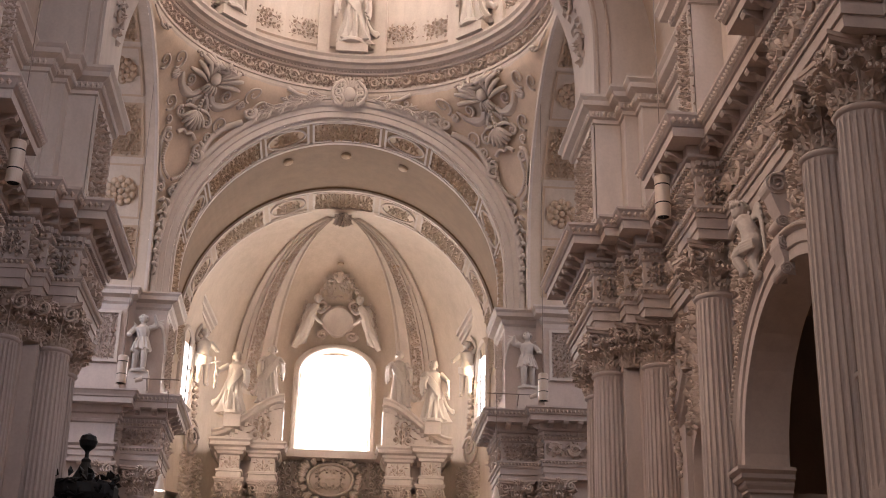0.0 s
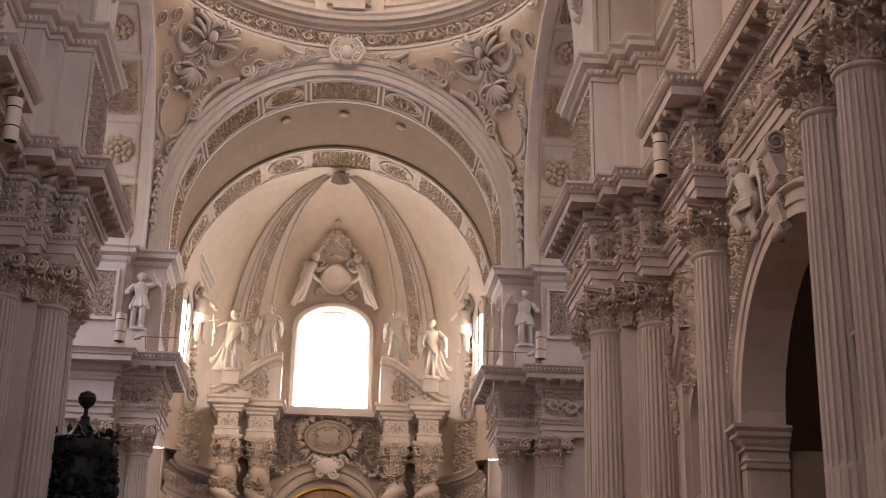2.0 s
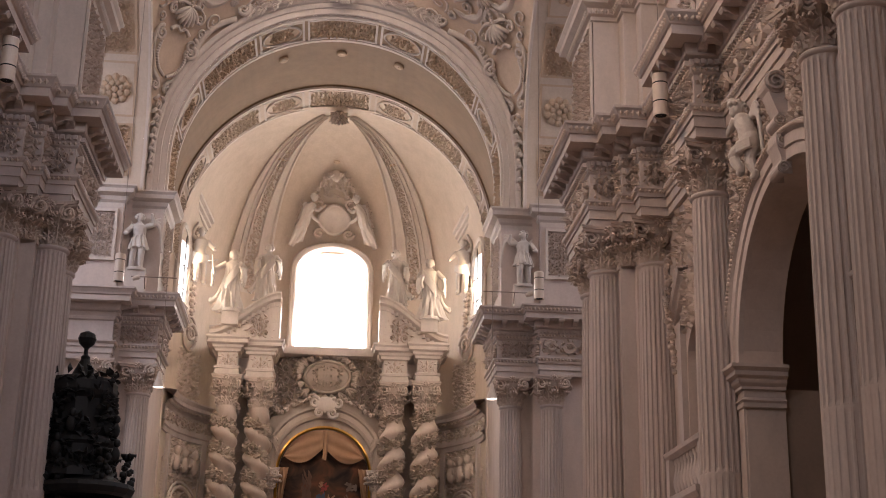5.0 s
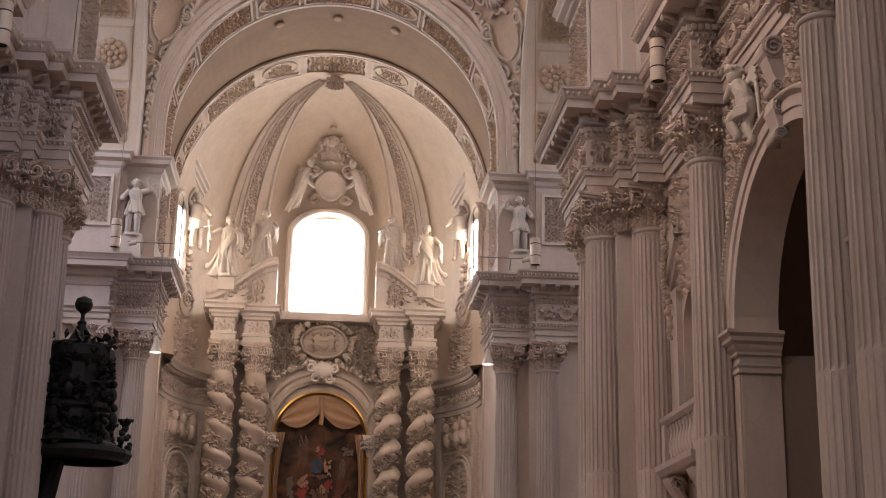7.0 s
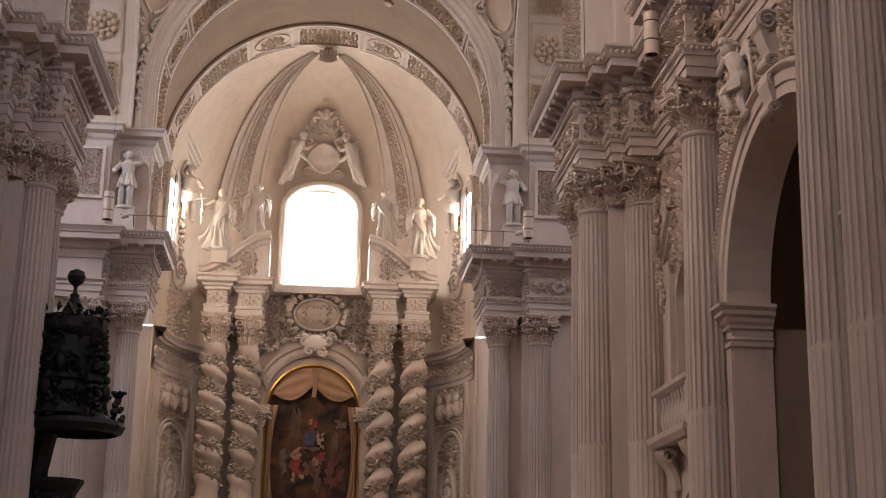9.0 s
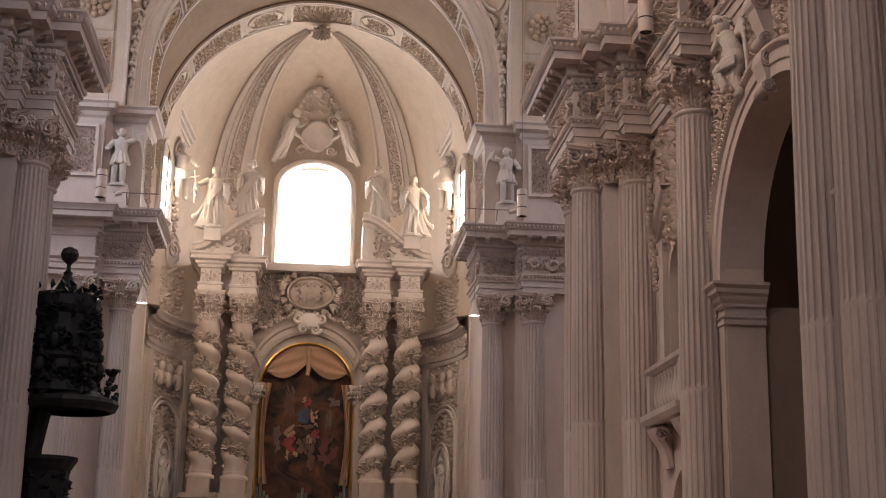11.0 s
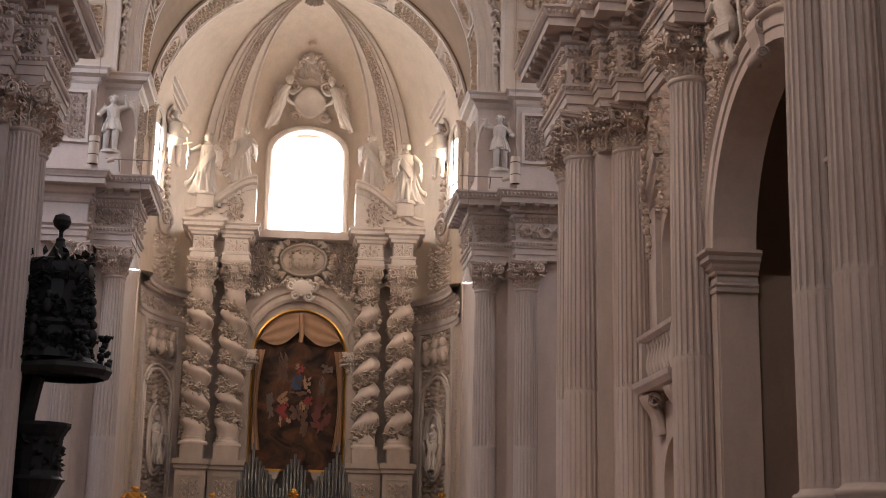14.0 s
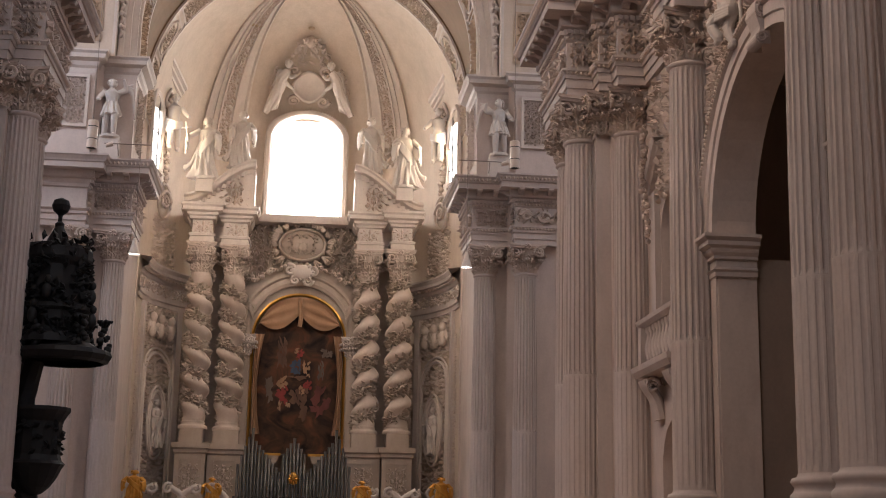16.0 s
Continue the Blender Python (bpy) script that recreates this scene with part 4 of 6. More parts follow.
for s in (-1, 0, 1):
    bm = bmesh.new()
    a = math.pi / 2 - s * 0.36
    lathe(bm, [(0.02, 0), (0.2, 0), (0.2, -0.08), (0.14, -0.12), (0.02, -0.1)], 14)
    ob = tagged(obj("vault_vent", bm, OCHRE), "small round vent in the choir vault", "vent")
    ob.matrix_world = pose(6.64 * math.cos(a), 50.0, 19.3 + 6.64 * math.sin(a), 0, math.degrees(math.pi / 2 - a), 0)

# side arches of the crossing
for s in (-1, 1):
    bm = bmesh.new()
    rows = [[(s * x, YC + q, z) for q, z in arch_line(R_N, Z_SP, STILT, 60)] for x in (HC, 9.0)]
    strip(bm, rows)
    ob = tagged(obj("arch_south" if s > 0 else "arch_north", bm, VAULT), "crossing arch with dark relief panels in its soffit", "arch", kind="structure")
    total = 2 * STILT + math.pi * R_N
    f0 = lambda a, b, c: Vector((s * (HC + b), YC + arch_point(R_N - c, min(max(a / total, 0), 1))[0], arch_point(R_N - c, min(max(a / total, 0), 1))[1]))
    rel, frm, gnd = bmesh.new(), bmesh.new(), bmesh.new()
    n = 10
    for k in range(n):
        a0, a1 = 0.35 + k * (total - 0.7) / n + 0.12, 0.35 + (k + 1) * (total - 0.7) / n - 0.12
        g = lambda a, b, c, a0=a0: f0(a0 + 0.1 + a, 0.55 + b, c)
        if k % 2:
            foliage(rel, g, a1 - a0 - 0.2, 1.15, 60 + k, 0.16, 0.15)
            strip(gnd, [[f0(a0 + 0.08 + (a1 - a0 - 0.16) * i / 6, w, 0.012) for w in (0.48, 1.78)] for i in range(7)])
        else:
            for n_, rr, br, cc in ((10, 0.42, 0.15, 0.02), (7, 0.24, 0.12, 0.1), (1, 0.0, 0.12, 0.16)):
                for q in range(n_):
                    ang = 2 * math.pi * q / n_
                    ball(rel, g((a1 - a0) / 2 - 0.1 + rr * math.cos(ang), 0.58 + rr * math.sin(ang), cc), br, br, br, 9, 6)
        for (p, q, u, v) in ((a0, a1, 0.4, 0.48), (a0, a1, 1.78, 1.86), (a0, a0 + 0.08, 0.4, 1.86), (a1 - 0.08, a1, 0.4, 1.86)):
            strip(frm, [[f0(p + (q - p) * i / 6, w, c) for w, c in ((u, -0.01), (u, 0.06), (v, 0.06), (v, -0.01))] for i in range(7)])
    part("panel_reliefs", rel, OCHRE, ob, "ochre stucco rosettes and leaf panels")
    part("panel_frames", frm, OCHRE, ob)
    part("panel_grounds", gnd, OCHRE, ob)
    bm = bmesh.new()
    strip(bm, [[(s * (HC - o), YC + arch_point(R_N + w, i / 60)[0], arch_point(R_N + w, i / 60)[1]) for w, o in ((0, 0), (0, 0.1), (0.12, 0.14), (0.24, 0.1), (0.3, 0.0))] for i in range(61)])
    part("face_moulding", bm, PALE, ob)
    # transept behind
    bm = bmesh.new()
    strip(bm, [[(s * x, YC + q, z) for q, z in arch_line(R_N + 0.05, Z_SP, STILT, 40)] for x in (9.0, 16.5)])
    strip(bm, [[(s * x, y, z) for x in (9.0, 16.5)] for y, z in ((33.3, 0), (33.3, 18.3))])
    strip(bm, [[(s * x, y, z) for x in (7.2, 16.5)] for y, z in ((46.35, 0), (46.35, 18.3))])
    box(bm, min(s * 16.5, s * 17), max(s * 16.5, s * 17), 33, 46.5, 0, 30)
    tagged(obj("wall_transept_" + ("south" if s > 0 else "north"), bm, WALL), "stucco transept beyond the crossing", "wall", kind="structure")

# pendentives
PEND = stucco("pendentive_plaster", (0.62, 0.485, 0.37), stain=0.2)
for sx in (-1, 1):
    for sy in (-1, 1):
        r1, r2 = (R_E + 0.66, R_N + 0.28) if sy > 0 else (6.22 + 0.6, R_N + 0.28)

        def pend(u, v, w=0.0):
            """u up from the springing to the ring, v from the cross arch to the side arch, w out into the room."""
            zt = 26.95
            z = Z_SP + (zt - Z_SP) * u

            def half(r, st):
                zc = Z_SP + st
                return r if z < zc else math.sqrt(max(0.0, r * r - (z - zc) ** 2))
            ya = HC - 0.02
            A = Vector((half(r1, ST_E if sy > 0 else STILT), ya))
            B = Vector((HC - 0.02, half(r2, STILT)))
            ra, rb, fa, fb = A.length, B.length, math.atan2(A.y, A.x), math.atan2(B.y, B.x)
            rr = ra + (rb - ra) * v
            fi = fa + (fb - fa) * v
            return Vector((sx * (rr - w) * math.cos(fi), YC + sy * (rr - w) * math.sin(fi), z))
        bm = bmesh.new()
        strip(bm, [[pend(i / 30, j / 14) for j in range(15)] for i in range(31)])
        ob = tagged(obj("pendentive", bm, PEND, smooth=True), "curved plaster pendentive under the dome with stucco reliefs", "pendentive", kind="structure")
        if sy < 0:
            continue
        rel = bmesh.new()

        def f(a, b, c):
            """a across, b up in metres about the middle of the field."""
            u = b / 8.75
            P0, P1 = pend(min(max(u, 0), 1), 0), pend(min(max(u, 0), 1), 1)
            W = max(0.3, (P1 - P0).length)
            v = 0.5 + (a * sx * -1) / W * (-1 if sx > 0 else -1)
            return pend(min(max(u, 0.0), 1.0), min(max(v, 0.02), 0.98), c * 2.0)
        def line(pts, thick, e0=1.0, e1=0.5, c=0.09):
            """A raised scroll along a few points, thinning towards its tip."""
            path = curl([(a, b, c) for a, b in pts], 18)
            tube(rel, [f(*q) for q in path], thick, 7, lambda u: e0 + (e1 - e0) * u)

        def lobe(a, b, ang, l, w, c=0.08):
            tube(rel, [f(a + l * k * math.cos(ang), b + l * k * math.sin(ang), c + 0.06 * math.sin(math.pi * k)) for k in [i / 6 for i in range(7)]], w, 6, lambda u: 0.35 + 0.75 * math.sin(math.pi * min(1, u * 0.85)))

        def acanthus(pts, w):
            """A broad leaf with lobed edges laid along a curve."""
            path = curl([(a, b, 0) for a, b in pts], 24)
            rows = []
            for i, q in enumerate(path):
                d = path[min(i + 1, len(path) - 1)] - path[max(i - 1, 0)]
                d.normalize()
                u = i / (len(path) - 1)
                ww = w * (0.35 + 0.8 * math.sin(math.pi * min(1, 0.1 + 0.85 * u))) * (0.72 + 0.4 * abs(math.sin(u * 9)))
                rows.append([f(q.x - d.y * ww * k, q.y + d.x * ww * k, c) for k, c in ((-1, 0.0), (-0.75, 0.07), (-0.35, 0.1), (0, 0.06), (0.35, 0.1), (0.75, 0.07), (1, 0.0))])
            strip(rel, rows)

        # bearded mask with plumes
        ball(rel, f(0, 8.0, 0.12), 0.2, 0.2, 0.27, 14, 9)
        for k in range(5):
            lobe(0.05 * (k - 2), 8.2, math.pi / 2 - (k - 2) * 0.42, 0.42, 0.085)
            lobe(0.05 * (k - 2), 7.85, -math.pi / 2 + (k - 2) * 0.3, 0.36, 0.06)
        for k in range(6):
            ball(rel, f(0, 7.48 - 0.1 * k, 0.09), 0.075, 0.075, 0.07, 8, 6)
        # shell below it
        for k in range(7):
            lobe(0, 6.95, -math.pi / 2 + (k - 3) * 0.3, 0.66, 0.085)
        for sc in (-1, 1):
            for k in range(5):
                lobe(sc * 0.2, 7.85 + 0.06 * k, math.pi / 2 - sc * (1.45 - 0.27 * k), 0.95 - 0.07 * k, 0.095)
            acanthus([(sc * 0.12, 8.15), (sc * 0.45, 8.2), (sc * 0.62, 8.5)], 0.1)
            spiral(rel, f, sc * 0.86, 8.52, 0.16, 1.3, sc, 0 if sc > 0 else math.pi, 0.06, 14, 6)
            arc = [(sc * 0.18, 7.65), (sc * 0.5, 7.35), (sc * 1.0, 7.42), (sc * 1.35, 7.75)]
            acanthus(arc, 0.115)
            acanthus([(sc * 0.1, 7.45), (sc * 0.32, 7.2), (sc * 0.3, 6.95)], 0.08)
            spiral(rel, f, sc * 0.85, 7.72, 0.19, 1.5, -sc, -1.57, 0.06, 16, 6)
            spiral(rel, f, sc * 0.42, 7.12, 0.18, 1.5, sc, 1.2, 0.055, 16, 6)
            spiral(rel, f, sc * 0.62, 6.72, 0.19, 1.5, -sc, 1.57, 0.07, 16, 6)
            line([(sc * 0.1, 7.0), (sc * 0.4, 7.0), (sc * 0.62, 6.9)], 0.08)
            # thin tendrils
            for a, b, r in ((1.2, 6.85, 0.3), (1.75, 8.05, 0.3), (2.3, 7.75, 0.26), (0.95, 6.35, 0.16)):
                spiral(rel, f, sc * a, b, r, 1.35, -sc, -1.57, 0.05, 20, 6)
            rosette(rel, f, sc * 1.55, 7.62, 0.17, 7, 0.12)
            # open cartouche with a fringe of beads
            spiral(rel, f, sc * 0.72, 5.82, 0.26, 1.7, -sc, 1.57, 0.08, 20, 6)
            edge = [(sc * 0.95, 5.75), (sc * 0.82, 5.1), (sc * 0.55, 4.55), (sc * 0.18, 4.28)]
            acanthus(edge, 0.1)
            for q in curl([(sc * 0.62, 5.55, 0.07), (sc * 0.62, 5.1, 0.07), (sc * 0.4, 4.7, 0.07), (sc * 0.1, 4.5, 0.07)], 15):
                ball(rel, f(q.x, q.y, 0.08), 0.07, 0.07, 0.07, 7, 5)
            spiral(rel, f, sc * 0.3, 4.1, 0.19, 1.5, sc, 1.57, 0.07, 16, 6)
            line([(sc * 0.42, 6.05), (sc * 0.2, 6.2), (0, 6.1)], 0.09)
            # leaf drop down to the springing
            for k in range(6):
                lobe(sc * 0.05, 3.75 - 0.5 * k, -math.pi / 2 + sc * 0.75, 0.3 - 0.02 * k, 0.07)
                lobe(0, 3.6 - 0.5 * k, -math.pi / 2 + sc * 0.25, 0.34, 0.055)
            spiral(rel, f, sc * 0.18, 2.2, 0.14, 1.4, -sc, 1.57, 0.05, 14, 5)
            # branch beside the ring
            line([(sc * 2.7, 8.55), (sc * 3.4, 8.3), (sc * 4.1, 8.5)], 0.07, 1.2, 0.5, 0.06)
        part("relief", rel, PALE, ob, "stucco shell, scrolls and hanging garlands", smooth=True)

# volutes and branches on the east arch, with the cartouche at its crown
orn = thing("arch_crest", "stucco scrolls and branches along the crown of the arch", "relief", kind="structure")
for s in (-1, 1):
    bm = bmesh.new()
    f = plane((0, 46.35, 0), (1, 0, 0), (0, 0, 1))

    def rim(t, w, c=0.0):
        a = math.pi / 2 - s * t
        return Vector(((R_E + w) * math.cos(a), 46.36 - c, Z_SP + ST_E + (R_E + w) * math.sin(a)))
    tube(bm, [rim(0.62 + 0.3 * i / 14, 0.7 + 0.22 * math.sin(math.pi * i / 14)) for i in range(15)], 0.13, 7)
    for t, w in ((0.56, 0.88), (0.95, 0.75)):
        c = rim(t, w)
        spiral(bm, plane(c, (1, 0, 0), (0, 0, 1)), 0, 0, 0.27, 1.6, s, 1.0, 0.09, 20, 6)
    part("volute", bm, PALE, orn, smooth=True)
    bm = bmesh.new()
    for i in range(30):
        rnd = random.Random(i)
        t = 0.14 + 0.4 * i / 30
        c = rim(t, 0.72 + 0.1 * math.sin(i), 0.05)
        ff = plane(c, (1, 0, 0), (0, 0, 1))
        for k in range(3):
            petal(bm, ff, 0, 0, (math.pi if s < 0 else 0) - s * t + rnd.uniform(-0.8, 0.8), 0.42, 0.15, 0.1)
    tube(bm, [rim(0.1 + 0.45 * i / 16, 0.72) for i in range(17)], 0.07, 6)
    for t0, w0, r0 in ((0.2, 1.0, 0.16), (0.32, 0.98, 0.2), (0.46, 1.02, 0.16)):
        spiral(bm, plane(rim(t0, w0), (1, 0, 0), (0, 0, 1)), 0, 0, r0, 1.5, s, -1.57, 0.05, 16, 6)
        blob(bm, rim(t0, w0, 0.05), 0.09)
    part("branch", bm, PALE, orn)
bm = bmesh.new()
f = plane((0, 46.3, 26.75), (1, 0, 0), (0, 0, 1))
ball(bm, (0, 46.25, 26.7), 0.26, 0.2, 0.32, 14, 8)
for s in (-1, 1):
    for zz, r in ((0.32, 0.26), (-0.3, 0.24), (0.02, 0.2)):
        spiral(bm, f, s * 0.42, zz, r, 1.5, s, 1.2, 0.08, 18, 6)
for k in range(7):
    petal(bm, f, 0, 0.2, math.pi / 2 + (k - 3) * 0.32, 0.55, 0.2, 0.18)
    petal(bm, f, 0, -0.25, -math.pi / 2 + (k - 3) * 0.3, 0.4, 0.16, 0.14)
for s in (-1, 1):
    tube(bm, [f(s * (0.3 + 0.35 * math.sin(math.pi * t)), 0.55 - 1.1 * t, 0.1) for t in [i / 12 for i in range(13)]], 0.07, 6)
part("cartouche", bm, PALE, orn, "scrolled stucco cartouche", smooth=True)

# dome ring, its frieze, and the drum
bm = bmesh.new()
RING = [(6.98, 26.6), (6.9, 26.85), (6.9, 26.98), (6.84, 27.0), (6.84, 27.1), (6.94, 27.12), (6.94, 27.72), (6.84, 27.76), (6.82, 27.84), (6.62, 27.9), (6.55, 28.02), (6.4, 28.06), (6.38, 28.2), (6.3, 28.3), (6.3, 28.38), (6.95, 28.42)]
lathe(bm, RING, 96, (0, YC, 0))
ring = tagged(obj("dome_ring", bm, PALE), "moulded stucco ring cornice below the dome", "cornice", kind="structure")
bm = bmesh.new()
rinceau(bm, lambda a, b, c: Vector(((6.94 - c) * math.cos(a / 6.94), YC + (6.94 - c) * math.sin(a / 6.94), 27.14 + b)), 2 * math.pi * 6.94, 0.56, 77, 0.15)
foliage(bm, lambda a, b, c: Vector(((6.94 - c) * math.cos(a / 6.94), YC + (6.94 - c) * math.sin(a / 6.94), 27.14 + b)), 2 * math.pi * 6.94, 0.56, 78, 0.12, 0.13)
part("frieze_scrollwork", bm, RELIEF, ring, "leaf scrolls round the ring")
bm = bmesh.new()
for k in range(300):
    a = 2 * math.pi * k / 300
    blob(bm, (6.78 * math.cos(a), YC + 6.78 * math.sin(a), 27.86), 0.05)
ob = part("bead_course", bm, PALE, ring)
ob["kind"] = "stuff"
bm = bmesh.new()
lathe(bm, [(6.95, 28.4), (6.95, 28.9), (6.85, 28.95), (6.85, 36.0), (6.5, 37), (4.8, 41), (0.05, 44)], 64, (0, YC, 0))
drum = tagged(obj("dome_drum", bm, PALE), "pale stucco drum wall under the dome", "dome", kind="structure")
for k in range(8):
    a = math.pi / 2 + radians(45) * k
    bm = bmesh.new()
    fr = [Vector((6.85 * math.cos(a + q), YC + 6.85 * math.sin(a + q), 0)) for q in (-0.12, 0.12)]
    for q in (-0.165, 0.165):
        u = Vector((-math.sin(a + q), math.cos(a + q), 0))
        c = Vector((6.72 * math.cos(a + q), YC + 6.72 * math.sin(a + q), 0))
        n = Vector((-math.cos(a + q), -math.sin(a + q), 0))
        vs = [bm.verts.new(c + u * sa * 0.24 + n * sb + Vector((0, 0, z))) for z in (28.42, 35.9) for sa, sb in ((-1, -0.15), (1, -0.15), (1, 0.06), (-1, 0.06))]
        for t in ((0, 1, 5, 4), (1, 2, 6, 5), (2, 3, 7, 6), (3, 0, 4, 7)):
            bm.faces.new([vs[j] for j in t])
    part("pilaster", bm, PALE, drum)
    b = a + radians(22.5)
    bm = bmesh.new()
    for q in (-0.13, 0.13):
        c = Vector((6.84 * math.cos(b + q), YC + 6.84 * math.sin(b + q), 28.95))
        foliage(bm, plane(c - Vector((math.sin(b + q) * 0.7, -math.cos(b + q) * 0.7, -0.2)), (math.sin(b + q), -math.cos(b + q), 0), (0, 0, 1)), 1.5, 0.8, 90 + k, 0.1, 0.17)
    part("panel_relief", bm, RELIEF, drum)
for k in (-1, 0, 1):
    a = math.pi / 2 - radians(45) * k
    c = (6.5 * math.cos(a), YC + 6.5 * math.sin(a), 28.42)
    bm = bmesh.new()
    box(bm, -0.62, 0.62, -0.35, 0.35, 0, 0.32)
    box(bm, -0.56, 0.56, -0.3, 0.3, 0.32, 0.42)
    ob = tagged(obj("statue_plinth", bm, PALE), "small stucco plinth on the ring cornice", "plinth")
    ob.matrix_world = pose(c[0], c[1], c[2], 0, 0, math.degrees(a) - 90)
    figure("statue", "draped stucco statue standing on the ring cornice", (c[0], c[1], c[2] + 0.42), 3.0, math.degrees(a) - 90, 11 + k, MARBLE, flare=0.5, mirror=-1 if k < 0 else 1)

# ---------------------------------------------------------------- eastern piers
for s in (-1, 1):
    side = "south" if s > 0 else "north"
    bm = bmesh.new()
    box(bm, min(s * 6.15, s * 7.6), max(s * 6.15, s * 7.6), 46.75, 49.0, 0, 12.3)
    box(bm, min(s * 7.5, s * 16), max(s * 7.5, s * 16), 46.2, 47.5, 0, 12.3)
    box(bm, min(s * 6.1, s * 7.45), max(s * 6.1, s * 7.45), 46.6, 49.0, 12.3, 18.2)
    box(bm, min(s * 7.45, s * 16), max(s * 7.45, s * 16), 46.1, 47.5, 12.3, 18.2)
    tagged(obj("wall_pier_" + side, bm, WALL), "stucco pier between crossing and choir", "wall", kind="structure")
    bm = bmesh.new()
    moulding(bm, [(s * 16, 46.1), (s * 7.45, 46.1), (s * 7.45, 46.6), (s * 6.08, 46.6), (s * 6.08, 48.85)], [(-0.05, 17.55), (0.0, 17.55), (0.02, 17.7), (0.1, 17.78), (0.14, 17.92), (0.34, 18.0), (0.36, 18.14), (0.44, 18.22), (0.44, 18.28), (-0.3, 18.3)], side=s)
    imp = tagged(obj("impost_cornice", bm, PALE), "moulded impost cornice under the crossing arch", "cornice", kind="structure")
    # attic zone: statue before a niche, relief panel
    at = thing("attic_pier_" + side, "stucco attic with relief panel beside a statue", "attic", kind="structure")
    bm = bmesh.new()
    for (x0, x1, z0, z1) in ((7.62, 8.96, 17.35, 17.45), (7.62, 8.96, 15.55, 15.65), (7.62, 7.72, 15.65, 17.35), (8.86, 8.96, 15.65, 17.35)):
        box(bm, min(s * x0, s * x1), max(s * x0, s * x1), 46.0, 46.12, z0, z1)
    part("panel_frame", bm, PALE, at)
    bm = bmesh.new()
    foliage(bm, plane((s * 8.3 - 0.55, 46.09, 15.7), (1, 0, 0), (0, 0, 1)), 1.1, 1.6, 71, 0.1, 0.13)
    part("panel_relief", bm, RELIEF, at)
    bm = bmesh.new()
    foliage(bm, plane((s * 6.07, 47.8 + s * 0.7, 15.2), (0, -s, 0), (0, 0, 1)), 1.4, 2.2, 72, 0.1, 0.14)
    part("side_relief", bm, RELIEF, at)
    bm = bmesh.new()
    box(bm, min(s * 6.5, s * 7.2), max(s * 6.5, s * 7.2), 46.1, 46.6, 14.44, 15.25)
    tagged(obj("statue_plinth", bm, PALE), "small stucco plinth on the cornice", "plinth")
    figure("statue", "stucco angel statue standing on the cornice", (s * 6.86, 46.32, 15.25), 2.08, 0, 21 + s, MARBLE, arms=((0.17, 0.6), (0.2, 0.98)) if s < 0 else ((0.24, 0.9), (0.16, 0.6)), dress="tunic", wings=1.3, flare=0.0, mirror=-s)
    # relief strips on the wall above the impost
    bm = bmesh.new()
    for zz, hh in ((18.6, 1.2),):
        foliage(bm, plane((s * 6.72 - 0.3, 46.62, zz), (1, 0, 0), (0, 0, 1)), 0.6, 1.5, 73, 0.09, 0.2)
    part("corner_relief", bm, PALE, imp)


# ---------------------------------------------------------------- choir side walls, window glass, added hidden panes
GLOW = bpy.data.materials.new("daylight_glass")
GLOW.use_nodes = True
GLOW.node_tree.nodes["Principled BSDF"].inputs["Base Color"].default_value = (0.9, 0.9, 0.9, 1)
GLOW.node_tree.nodes["Principled BSDF"].inputs["Emission Color"].default_value = (1.0, 0.95, 0.86, 1)
GLOW.node_tree.nodes["Principled BSDF"].inputs["Emission Strength"].default_value = 8.0
GLOW2 = GLOW.copy()
GLOW2.name = "side_daylight_glass"
GLOW2.node_tree.nodes["Principled BSDF"].inputs["Emission Strength"].default_value = 2.5
LEAD = stucco("window_lead", (0.10, 0.08, 0.07), rough=0.6)
GOLD = stucco("gilding", (0.68, 0.36, 0.07), rough=0.35, stain=0.35)
GOLD.node_tree.nodes["Principled BSDF"].inputs["Metallic"].default_value = 0.85

for s in (-1, 1):
    side = "south" if s > 0 else "north"
    bm = bmesh.new()
    box(bm, min(s * 6.66, s * 7.6), max(s * 6.66, s * 7.6), 48.85, 55.3, 0, 18.25)
    box(bm, min(s * 6.6, s * 6.9), max(s * 6.6, s * 6.9), 53.3, 55.3, 13.0, 18.2)
    box(bm, min(s * 6.6, s * 6.86), max(s * 6.6, s * 6.86), 54.9, 55.28, 0, 12.99)
    # assumed pane hidden behind the pier, added to go with the altar fill
    bay = thing("window_choir_bay", "unseen glowing pane added to the choir side wall", "window", kind="structure")
    pane = bmesh.new()
    pane.faces.new([pane.verts.new((s * 6.64, y, z)) for y, z in ((49.7, 13.9), (52.1, 13.9), (52.1, 17.8), (49.7, 17.8))])
    part("pane", pane, GLOW2, bay)
    tagged(obj("wall_choir_" + side, bm, WALL), "stucco choir wall before the apse", "wall", kind="structure")

# ---------------------------------------------------------------- apse
RA, YA = 6.6, 55.1
WIN = (1.66, 15.95, 19.9)   # half width, sill, spring of the window's round head


def conch(fi, t):
    """A point of the apse shell: fi round the plan from 0 to pi, t from 0 at the springing to 1 at the crown."""
    q = t * math.pi / 2
    r = RA * math.cos(q) ** 0.8
    z = 18.6 + 7.15 * math.sin(q)
    return Vector((r * math.cos(fi), YA + r * math.sin(fi), z))


